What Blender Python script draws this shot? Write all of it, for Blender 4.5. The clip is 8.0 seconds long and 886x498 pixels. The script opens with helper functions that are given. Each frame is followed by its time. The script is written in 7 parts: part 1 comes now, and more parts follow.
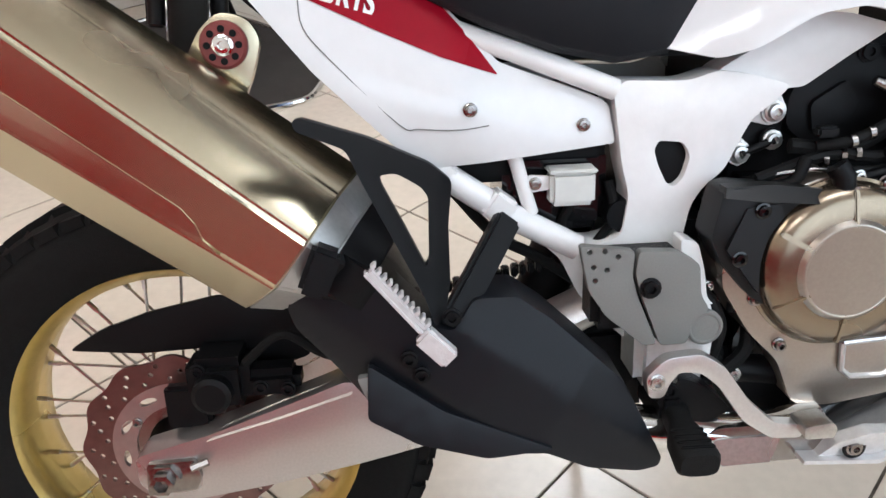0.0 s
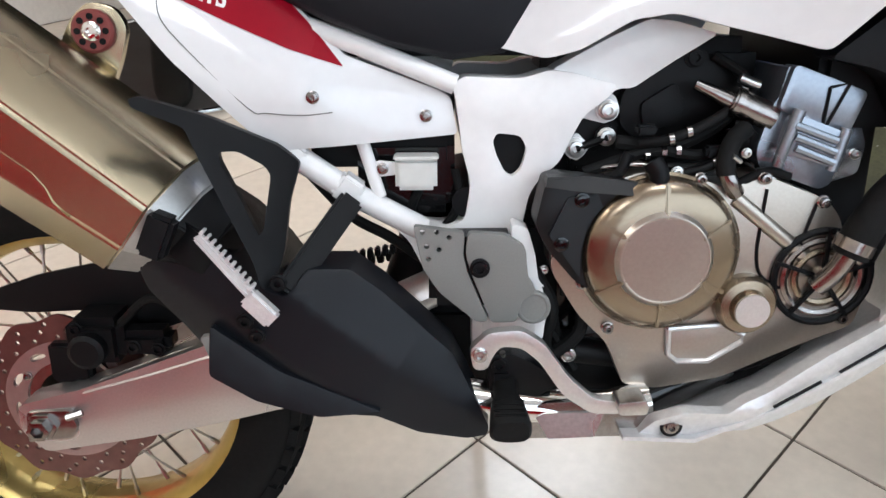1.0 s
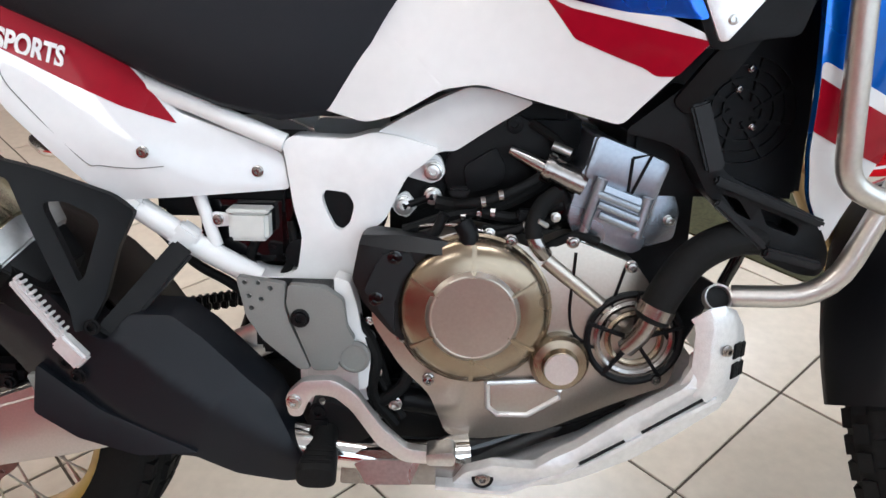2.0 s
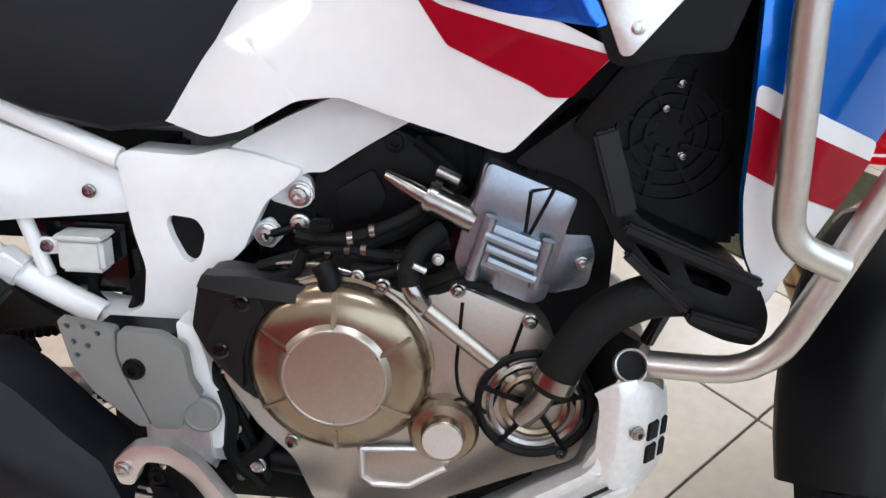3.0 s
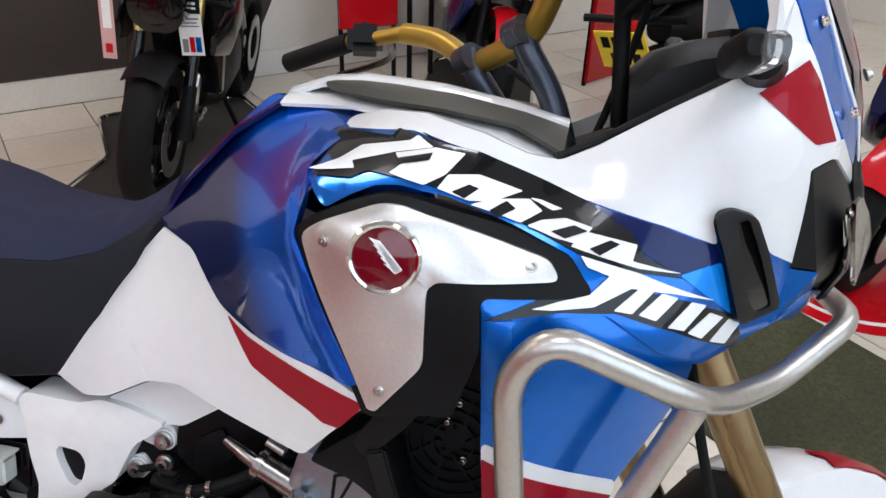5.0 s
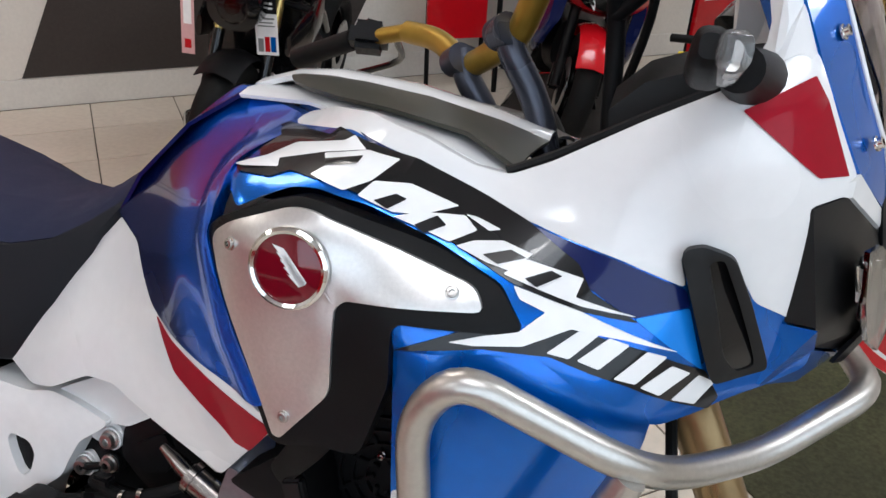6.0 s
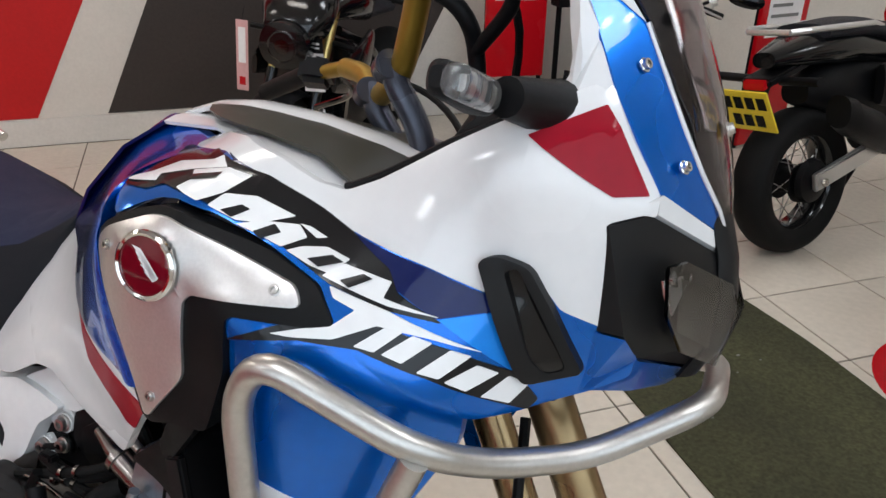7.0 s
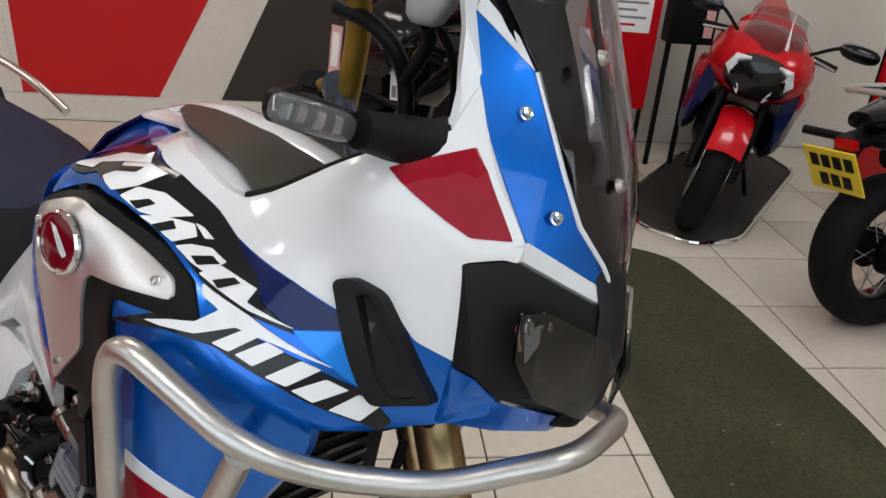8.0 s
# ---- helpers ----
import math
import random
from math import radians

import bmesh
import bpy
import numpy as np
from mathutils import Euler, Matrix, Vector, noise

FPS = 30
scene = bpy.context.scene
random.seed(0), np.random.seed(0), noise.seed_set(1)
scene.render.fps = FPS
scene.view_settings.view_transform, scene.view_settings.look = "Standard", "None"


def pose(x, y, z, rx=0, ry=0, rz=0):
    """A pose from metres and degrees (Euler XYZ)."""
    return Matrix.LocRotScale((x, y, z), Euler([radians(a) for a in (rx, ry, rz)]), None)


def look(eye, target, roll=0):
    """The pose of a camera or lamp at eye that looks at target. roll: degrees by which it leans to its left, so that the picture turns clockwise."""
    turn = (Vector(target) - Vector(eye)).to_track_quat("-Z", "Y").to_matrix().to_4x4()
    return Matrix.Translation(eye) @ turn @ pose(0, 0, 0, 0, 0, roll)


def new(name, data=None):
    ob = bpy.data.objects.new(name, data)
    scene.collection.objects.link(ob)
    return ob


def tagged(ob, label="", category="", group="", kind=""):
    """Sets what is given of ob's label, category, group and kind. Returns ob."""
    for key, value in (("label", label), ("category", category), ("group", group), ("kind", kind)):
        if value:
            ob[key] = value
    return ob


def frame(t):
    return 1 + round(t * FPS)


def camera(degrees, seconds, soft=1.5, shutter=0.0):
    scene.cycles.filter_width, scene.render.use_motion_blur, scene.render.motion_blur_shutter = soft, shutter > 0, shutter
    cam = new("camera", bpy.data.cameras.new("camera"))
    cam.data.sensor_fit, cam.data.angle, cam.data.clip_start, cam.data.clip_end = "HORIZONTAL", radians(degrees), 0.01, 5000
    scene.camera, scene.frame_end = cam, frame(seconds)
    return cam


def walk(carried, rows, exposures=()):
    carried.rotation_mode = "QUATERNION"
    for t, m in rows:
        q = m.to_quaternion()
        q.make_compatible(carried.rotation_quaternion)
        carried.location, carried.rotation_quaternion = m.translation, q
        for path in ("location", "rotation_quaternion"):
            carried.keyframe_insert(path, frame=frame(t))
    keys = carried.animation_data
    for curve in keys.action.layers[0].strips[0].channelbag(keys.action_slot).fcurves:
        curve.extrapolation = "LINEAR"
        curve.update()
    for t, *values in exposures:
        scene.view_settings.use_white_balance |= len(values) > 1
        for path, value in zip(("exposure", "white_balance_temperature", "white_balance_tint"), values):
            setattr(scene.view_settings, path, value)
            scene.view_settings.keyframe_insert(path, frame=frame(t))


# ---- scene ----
cam = camera(60.0, 8.0)
PATH = [
    (0, (0.3058, -0.7160, 1.0982), (0.3722, 0.5353, 0.2738), -1.36),
    (0.5, (0.4026, -0.7409, 1.0915), (0.4507, 0.5063, 0.2594), -1.32),
    (1, (0.5170, -0.8092, 1.1059), (0.5346, 0.4545, 0.2979), -0.19),
    (1.5, (0.6238, -0.8561, 1.1438), (0.6281, 0.4319, 0.3750), 1.50),
    (2, (0.7663, -0.8262, 1.1605), (0.7422, 0.4629, 0.3939), 0.86),
    (2.2, (0.8274, -0.8024, 1.1500), (0.7676, 0.4810, 0.3759), 1.73),
    (3.5, (0.9708, -0.5584, 1.1661), (0.8905, 0.6670, 0.3048), 0.95),
    (4, (1.0544, -0.5705, 1.2316), (0.9188, 0.6728, 0.4034), 2.98),
    (4.5, (1.1518, -0.5846, 1.3324), (0.9577, 0.6650, 0.5257), 0.74),
    (5, (1.2020, -0.5585, 1.4427), (0.9692, 0.7205, 0.6943), 2.02),
    (5.2, (1.2226, -0.5437, 1.4593), (0.9730, 0.7411, 0.7265), 2.25),
    (6.3, (1.3798, -0.4222, 1.3971), (0.9013, 0.7951, 0.6629), 2.86),
    (6.5, (1.4264, -0.4166, 1.4023), (0.9137, 0.7862, 0.6672), 2.54),
    (7, (1.5669, -0.4343, 1.4305), (0.9742, 0.7689, 0.7589), 0.88),
    (7.5, (1.6676, -0.4331, 1.4538), (1.0098, 0.7365, 0.7834), 1.44),
    (8, (1.7687, -0.3308, 1.4617), (0.9797, 0.7635, 0.8059), 4.66),
]
walk(cam, [(t, look(eye, target, roll)) for t, eye, target, roll in PATH],
     [(0, -0.11, 6020, 11), (1.5, -0.16, 6070, 11), (3.5, -0.15, 5910, 11), (4.5, -0.04, 5840, 9), (5, -0.42, 6000, 12), (6.5, -0.64, 6100, 12), (8, -0.82, 6310, 11)])

# ---- light ----
world = bpy.data.worlds.new("showroom_sky")
scene.world = world
world.use_nodes = True
sky = world.node_tree.nodes.new("ShaderNodeTexSky")
sky.sky_type, sky.sun_disc, sky.sun_elevation, sky.sun_rotation = "NISHITA", False, radians(35), radians(200)
world.node_tree.links.new(sky.outputs[0], world.node_tree.nodes["Background"].inputs[0])
world.node_tree.nodes["Background"].inputs[1].default_value = 0.08

TURN = radians(44)                       # the room stands at this angle to the motorcycle
ROOM = Matrix.Rotation(TURN, 4, "Z")
HIGH = 3.3


def room(s, n, z=0.0):
    return ROOM @ Vector((s, n, z))


def area_lamp(name, s, n, z, size_x, size_y, watts, colour, aim):
    data = bpy.data.lights.new(name, "AREA")
    data.shape, data.size, data.size_y, data.energy, data.color = "RECTANGLE", size_x, size_y, watts, colour
    ob = new(name, data)
    ob.matrix_world = look(room(s, n, z), room(*aim))
    return ob


WINDOW_N = -3.6
# Daylight from an unseen window, assumed on the south side.
area_lamp("window_daylight", 0.75, WINDOW_N + 0.12, 2.08, 7.4, 1.8, 128.0, (0.82, 0.935, 1.0), (0.75, 3.0, 0.6))
# Assumed unseen ceiling panels, watts tuned; the last pair brightens the far wall.
LAMPS = ((-2.4, 22.0), (0.4, 19.0), (3.0, 30.0), (5.6, 17.0))
for s, watts in LAMPS:
    for n in (-1.6, 1.2):
        warm = n > 0 and s < 1
        area_lamp("ceiling_lamp", s, n, HIGH - 0.07, 1.15, 0.55, watts * (1.4 if warm else 1.0), (1.0, 0.90, 0.76) if warm else (0.91, 0.965, 1.0), (s, n, 0.0))

# ---- materials ----


def material(name, colour, rough=0.5, metal=0.0, grain=60.0, vary=0.12, bump=0.0, coat=0.0, alpha=1.0, glass=0.0, glow=0.0, stain=4.0, bump_scale=None, each=0.0, spec=None):
    """A surface with colour and gloss that vary at two scales, and fine relief."""
    m = bpy.data.materials.new(name)
    m.use_nodes = True
    t, b = m.node_tree, m.node_tree.nodes["Principled BSDF"]
    b.inputs["Metallic"].default_value = metal
    b.inputs["Coat Weight"].default_value = coat
    b.inputs["Coat Roughness"].default_value = 0.04
    b.inputs["Transmission Weight"].default_value = glass
    b.inputs["Alpha"].default_value = alpha
    if rough > 0.45 and not metal:
        b.inputs["Specular IOR Level"].default_value = 0.25
    if coat:
        b.inputs["Specular IOR Level"].default_value = 0.15
    if spec is not None:
        b.inputs["Specular IOR Level"].default_value = spec
    if glow:
        b.inputs["Emission Color"].default_value = (*colour, 1)
        b.inputs["Emission Strength"].default_value = glow
    co = t.nodes.new("ShaderNodeTexCoord").outputs["Object"]

    def noise_at(scale, detail):
        n = t.nodes.new("ShaderNodeTexNoise")
        n.inputs["Scale"].default_value, n.inputs["Detail"].default_value = scale, detail
        t.links.new(co, n.inputs["Vector"])
        return n.outputs["Fac"]

    def mix(f, lo, hi):
        n = t.nodes.new("ShaderNodeMapRange")
        n.inputs["From Min"].default_value, n.inputs["From Max"].default_value = 0.3, 0.7
        n.inputs["To Min"].default_value, n.inputs["To Max"].default_value = lo, hi
        t.links.new(f, n.inputs["Value"])
        return n.outputs["Result"]
    fine, broad = noise_at(grain, 4), noise_at(stain, 3)
    both = t.nodes.new("ShaderNodeMath")
    both.operation = "MULTIPLY"
    t.links.new(mix(fine, 1 - vary, 1 + vary * 0.6), both.inputs[0])
    t.links.new(mix(broad, 1 - vary, 1 + vary * 0.5), both.inputs[1])
    tint = t.nodes.new("ShaderNodeVectorMath")
    tint.operation = "SCALE"
    tint.inputs[0].default_value = colour
    t.links.new(both.outputs[0], tint.inputs["Scale"])
    t.links.new(tint.outputs[0], b.inputs["Base Color"])
    if each:
        own = t.nodes.new("ShaderNodeObjectInfo").outputs["Random"]
        span = t.nodes.new("ShaderNodeMapRange")
        span.inputs["To Min"].default_value, span.inputs["To Max"].default_value = 1 - each, 1 + each
        t.links.new(own, span.inputs["Value"])
        last = t.nodes.new("ShaderNodeVectorMath")
        last.operation = "SCALE"
        t.links.new(tint.outputs[0], last.inputs[0])
        t.links.new(span.outputs[0], last.inputs["Scale"])
        t.links.new(last.outputs[0], b.inputs["Base Color"])
    r = mix(broad, max(0.02, rough * 0.8), min(1, rough * 1.2))
    t.links.new(r, b.inputs["Roughness"])
    if bump:
        n = t.nodes.new("ShaderNodeBump")
        n.inputs["Strength"].default_value, n.inputs["Distance"].default_value = bump, 0.002
        t.links.new(noise_at(bump_scale or grain * 4, 3), n.inputs["Height"])
        t.links.new(n.outputs[0], b.inputs["Normal"])
    return m


def shade_fade(m, dark, along, lo, hi):
    """Darkens a base colour below a slanting line, painting in the dark reflection there."""
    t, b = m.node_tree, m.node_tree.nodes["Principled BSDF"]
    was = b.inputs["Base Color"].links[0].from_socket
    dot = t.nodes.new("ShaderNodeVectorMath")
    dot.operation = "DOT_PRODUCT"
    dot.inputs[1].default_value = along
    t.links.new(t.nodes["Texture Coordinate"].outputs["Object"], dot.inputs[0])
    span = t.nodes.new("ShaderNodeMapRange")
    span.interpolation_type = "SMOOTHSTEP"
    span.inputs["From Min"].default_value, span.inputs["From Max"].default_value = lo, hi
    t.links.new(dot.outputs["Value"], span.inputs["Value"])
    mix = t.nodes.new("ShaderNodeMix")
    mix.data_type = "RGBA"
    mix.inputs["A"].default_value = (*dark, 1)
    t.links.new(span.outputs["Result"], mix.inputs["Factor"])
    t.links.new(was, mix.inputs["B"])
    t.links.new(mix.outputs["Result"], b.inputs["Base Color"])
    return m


WHITE = material("pearl_white_paint", (0.70, 0.70, 0.705), 0.24, coat=0.8, vary=0.02)
RED = material("red_paint", (0.27, 0.002, 0.013), 0.3, coat=0.22, vary=0.05, spec=0.08)
BLUE = material("blue_paint", (0.001, 0.126, 0.56), 0.27, metal=0.72, coat=0.7, vary=0.05)
# Navy end of the tank colour is a dark reflection painted into the blue.
TANK_B = shade_fade(material("tank_blue_paint", (0.002, 0.115, 0.66), 0.25, metal=0.72, coat=0.8, vary=0.05), (0.004, 0.013, 0.10), (1.0, 0.0, 0.48), 1.345, 1.412)
SKY = material("light_blue_paint", (0.015, 0.25, 0.85), 0.24, metal=0.3, coat=0.45, vary=0.05)
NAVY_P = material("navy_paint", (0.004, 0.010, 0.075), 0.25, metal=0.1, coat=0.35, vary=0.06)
FRAME_W = material("white_frame_enamel", (0.79, 0.785, 0.78), 0.35, coat=0.4, vary=0.03, bump=0.05)
BLACK_G = material("gloss_black", (0.004, 0.004, 0.0045), 0.2, coat=0.6, vary=0.1)
BLACK_P = material("black_plastic", (0.0046, 0.0046, 0.0052), 0.42, vary=0.2, bump=0.2, grain=400, spec=0.14)
CHAR = material("charcoal_heat_shield", (0.0075, 0.0086, 0.0112), 0.38, vary=0.10, bump=0.10, grain=500, spec=0.2)
BEZEL = material("smooth_black_plastic", (0.006, 0.006, 0.0065), 0.42, vary=0.05, bump=0.08, grain=500, spec=0.24)
PALE_P = material("pale_grey_plastic", (0.30, 0.31, 0.31), 0.45, vary=0.06, bump=0.1, grain=400)
MATT_K = material("matt_black_plastic", (0.003, 0.003, 0.0034), 0.5, vary=0.1, bump=0.1, grain=400, spec=0.05)
GREY_P = material("grey_plastic", (0.19, 0.19, 0.18), 0.5, vary=0.06, bump=0.15, grain=500)
RUBBER = material("black_rubber", (0.006, 0.006, 0.006), 0.7, vary=0.25, bump=0.4, grain=150, spec=0.16)
SEAT_M = material("navy_seat_vinyl", (0.012, 0.016, 0.046), 0.62, vary=0.12, bump=0.5, grain=500)
SEAT_D = material("dark_seat_vinyl", (0.010, 0.011, 0.015), 0.6, vary=0.12, bump=0.5, grain=500)
STEEL = material("brushed_steel", (0.55, 0.54, 0.52), 0.3, metal=1.0, vary=0.12, grain=200)
STEEL_D = material("dark_steel", (0.30, 0.275, 0.26), 0.24, metal=1.0, vary=0.15, grain=150)
CHROME = material("chrome", (0.75, 0.74, 0.72), 0.1, metal=1.0, vary=0.08)
ALU = material("satin_aluminium", (0.68, 0.67, 0.66), 0.36, metal=0.9, vary=0.06, bump=0.1, grain=300)
ALU_R = material("cast_aluminium", (0.72, 0.72, 0.72), 0.42, metal=0.6, vary=0.08, bump=0.3, grain=120)
TUBE_M = material("crash_bar_steel", (0.52, 0.50, 0.47), 0.36, metal=0.95, vary=0.07, grain=150)
GOLD = material("gold_anodised", (0.60, 0.46, 0.17), 0.28, metal=0.9, vary=0.08)
FORK_G = material("bronze_fork_tube", (0.29, 0.205, 0.105), 0.28, metal=0.95, vary=0.06)
BAR_G = material("gold_handlebar", (0.40, 0.25, 0.038), 0.36, metal=0.75, vary=0.08)
CASE_M = material("bronze_magnesium_case", (0.41, 0.365, 0.315), 0.33, metal=0.9, vary=0.05, bump=0.03, grain=250)
CASE_B = material("bronze_clutch_cover", (0.27, 0.215, 0.155), 0.27, metal=0.95, vary=0.06, bump=0.02, grain=250)
CYL_M = material("blue_grey_cast_metal", (0.27, 0.295, 0.335), 0.27, metal=0.85, vary=0.08, bump=0.10, grain=180)
MUFF = material("brushed_stainless_muffler", (0.53, 0.47, 0.34), 0.24, metal=1.0, vary=0.05, grain=160)
CAP_M = material("satin_grey_steel", (0.42, 0.42, 0.41), 0.42, metal=0.85, vary=0.06, grain=200)
# Red tint of disc and carrier paints in the red they reflect.
DISC_M = material("brake_disc_steel", (0.20, 0.125, 0.115), 0.34, metal=0.9, vary=0.14)
SWING_M = material("swingarm_aluminium", (0.54, 0.52, 0.51), 0.33, metal=0.92, vary=0.06, bump=0.06, grain=300)
CARRIER = material("disc_carrier_steel", (0.40, 0.32, 0.31), 0.36, metal=0.85, vary=0.10)
LENS_C = material("clear_lens", (0.42, 0.42, 0.42), 0.03, glass=1.0, vary=0.01, spec=0.22)
SMOKE = material("smoked_screen", (0.66, 0.61, 0.64), 0.02, glass=1.0, vary=0.02, spec=0.06)
MILKY = material("milky_plastic", (0.62, 0.63, 0.60), 0.4, vary=0.05)
MIRROR = material("headlamp_reflector", (0.8, 0.8, 0.8), 0.12, metal=1.0, vary=0.05)
BADGE_R = material("ruby_badge", (0.13, 0.003, 0.010), 0.15, coat=1.0, vary=0.08)
INK_K = material("black_print", (0.005, 0.005, 0.006), 0.3, coat=0.5, vary=0.05)
INK_W = material("white_print", (0.80, 0.80, 0.80), 0.35, coat=0.5, vary=0.03)
OLIVE = material("olive_grey_trim", (0.035, 0.035, 0.026), 0.4, vary=0.1, bump=0.2, grain=400)
LENS_I = material("clear_indicator_lens", (0.75, 0.75, 0.75), 0.06, glass=0.9, vary=0.02)
RISER = material("dark_riser_paint", (0.055, 0.06, 0.08), 0.28, metal=0.6, vary=0.08)
BUSH_R = material("red_brown_rubber", (0.20, 0.05, 0.045), 0.5, vary=0.12)
TILE = material("beige_floor_tile", (0.62, 0.555, 0.465), 0.22, vary=0.06, grain=35, stain=2.0, each=0.035)
GROUT = material("dark_grout", (0.09, 0.075, 0.06), 0.8, vary=0.3)
CARPET = material("olive_black_carpet", (0.054, 0.053, 0.026), 0.95, vary=0.35, grain=90, bump=0.8, stain=3.0)
RED_MAT = material("red_carpet", (0.30, 0.006, 0.010), 0.9, vary=0.2, grain=120, bump=0.5, spec=0.05)
MAT_K = material("charcoal_display_mat", (0.045, 0.040, 0.036), 0.75, vary=0.2, grain=120, bump=0.4)
WALL_M = material("cream_wall_paint", (0.66, 0.62, 0.56), 0.75, vary=0.04, bump=0.1)
CEIL_M = material("white_ceiling", (0.75, 0.74, 0.72), 0.85, vary=0.04)
WALL_R = material("red_wall_paint", (0.50, 0.012, 0.012), 0.55, vary=0.06)
WALL_D = material("deep_red_wall_paint", (0.34, 0.003, 0.008), 0.8, vary=0.06, spec=0.03)
WALL_K = material("brown_black_wall_paint", (0.045, 0.036, 0.032), 0.6, vary=0.1)
SKIRT = material("white_skirting", (0.66, 0.63, 0.58), 0.5, vary=0.05)
GLASS = material("window_glass", (0.95, 0.97, 0.97), 0.03, glass=0.95, vary=0.01)
RACE_R = material("racing_red", (0.48, 0.005, 0.010), 0.24, coat=0.5, vary=0.04)
PLATE_Y = material("yellow_plate", (0.78, 0.58, 0.03), 0.4, vary=0.04)
PAPER = material("paper", (0.78, 0.76, 0.75), 0.7, vary=0.04)
PINK = material("pink_tag", (0.62, 0.35, 0.34), 0.7, vary=0.06)
SPOT_W = material("spot_diffuser", (1.0, 0.98, 0.94), 0.5, glow=45.0, vary=0.0)
LAMP_W = material("lamp_diffuser", (1.0, 0.96, 0.9), 0.5, glow=4.0, vary=0.0)

# ---- builders ----


def thing(name, label, category, m=None, group=""):
    ob = new(name)
    ob.empty_display_size = 0.1
    if m is not None:
        ob.matrix_basis = m
    return tagged(ob, label, category, group)


def part(name, bm, mat, parent=None, label="", angle=32):
    """Links a bmesh as one mesh object under a thing or part."""
    me = bpy.data.meshes.new(name)
    bm.normal_update()
    bm.to_mesh(me)
    bm.free()
    me.materials.append(mat)
    for p in me.polygons:
        p.use_smooth = True
    me.set_sharp_from_angle(angle=radians(angle))
    ob = new(name, me)
    ob.parent = parent
    return tagged(ob, label) if label else ob


def share(ob, parent, m):
    """A further object on the same mesh."""
    o = new(ob.name.split(".")[0], ob.data)
    o.parent = parent
    o.matrix_basis = m
    return o


def smooth_line(pts, steps=6, closed=False):
    P = [Vector(p) for p in pts]
    n, out = len(P), []
    for i in range(n if closed else n - 1):
        a, b = P[i], P[(i + 1) % n]
        p0 = P[(i - 1) % n] if closed or i else a * 2 - b
        p3 = P[(i + 2) % n] if closed or i + 2 < n else b * 2 - a
        for k in range(steps):
            t = k / steps
            out.append(0.5 * ((2 * a) + (b - p0) * t + (2 * p0 - 5 * a + 4 * b - p3) * t * t + (3 * a - p0 - 3 * b + p3) * t ** 3))
    if not closed:
        out.append(P[-1])
    return out


def round_line(pts, radius, steps=5):
    """A line through pts with its corners rounded."""
    P = [Vector(p) for p in pts]
    out = [P[0]]
    for a, b, c in zip(P, P[1:], P[2:]):
        r = min(radius, (a - b).length * 0.48, (c - b).length * 0.48)
        p, q = b + (a - b).normalized() * r, b + (c - b).normalized() * r
        for k in range(steps + 1):
            t = k / steps
            out.append(p * (1 - t) ** 2 + b * 2 * t * (1 - t) + q * t * t)
    return out + [P[-1]]


def soft_outline(pts, radius=0.006, steps=3):
    """A closed outline with its corners rounded."""
    P = [Vector((x, z)) for x, z in pts]
    out, n = [], len(P)
    for i in range(n):
        a, b, c = P[i - 1], P[i], P[(i + 1) % n]
        r = min(radius, (a - b).length * 0.4, (c - b).length * 0.4)
        p, q = b + (a - b).normalized() * r, b + (c - b).normalized() * r
        for k in range(steps + 1):
            t = k / steps
            out.append(p * (1 - t) ** 2 + b * 2 * t * (1 - t) + q * t * t)
    return [(v.x, v.y) for v in out]


def tube_mesh(bm, line, radius, seg=12, flat=1.0):
    """Sweeps a ring along a line; radius may be one number or one for each point."""
    L = [Vector(p) for p in line]
    R = radius if isinstance(radius, (list, tuple)) else [radius] * len(L)
    up, rings = Vector((0.05, 0.02, 1)).normalized(), []
    for i, p in enumerate(L):
        d = (L[min(i + 1, len(L) - 1)] - L[max(i - 1, 0)]).normalized()
        side = d.cross(up)
        side = d.cross(Vector((1, 0, 0))) if side.length < 0.05 else side
        side.normalize()
        top = side.cross(d).normalized()
        up = top
        rings.append([bm.verts.new(p + R[i] * (math.cos(2 * math.pi * k / seg) * side + flat * math.sin(2 * math.pi * k / seg) * top)) for k in range(seg)])
    for a, b in zip(rings, rings[1:]):
        for k in range(seg):
            bm.faces.new((a[k], a[(k + 1) % seg], b[(k + 1) % seg], b[k]))
    bm.faces.new(rings[0][::-1])
    bm.faces.new(rings[-1])
    bmesh.ops.recalc_face_normals(bm, faces=bm.faces)
    return bm


def tube(name, pts, radius, mat, parent, label="", seg=12, bend=0.0, curve=0, flat=1.0):
    line = round_line(pts, bend) if bend else smooth_line(pts, curve) if curve else pts
    return part(name, tube_mesh(bmesh.new(), line, radius, seg, flat), mat, parent, label, 40)


def lathe_mesh(bm, profile, seg=32, m=None):
    """Turns (radius, along) about the z axis, then moves it by m."""
    m = m or Matrix()
    rings = []
    for r, h in profile:
        if r < 1e-6:
            rings.append([bm.verts.new(m @ Vector((0, 0, h)))])
        else:
            rings.append([bm.verts.new(m @ Vector((r * math.cos(2 * math.pi * k / seg), r * math.sin(2 * math.pi * k / seg), h))) for k in range(seg)])
    for a, b in zip(rings, rings[1:]):
        for k in range(seg):
            if len(a) == 1 and len(b) == 1:
                continue
            if len(a) == 1:
                bm.faces.new((a[0], b[(k + 1) % seg], b[k]))
            elif len(b) == 1:
                bm.faces.new((a[k], a[(k + 1) % seg], b[0]))
            else:
                bm.faces.new((a[k], a[(k + 1) % seg], b[(k + 1) % seg], b[k]))
    bmesh.ops.recalc_face_normals(bm, faces=bm.faces)
    return bm


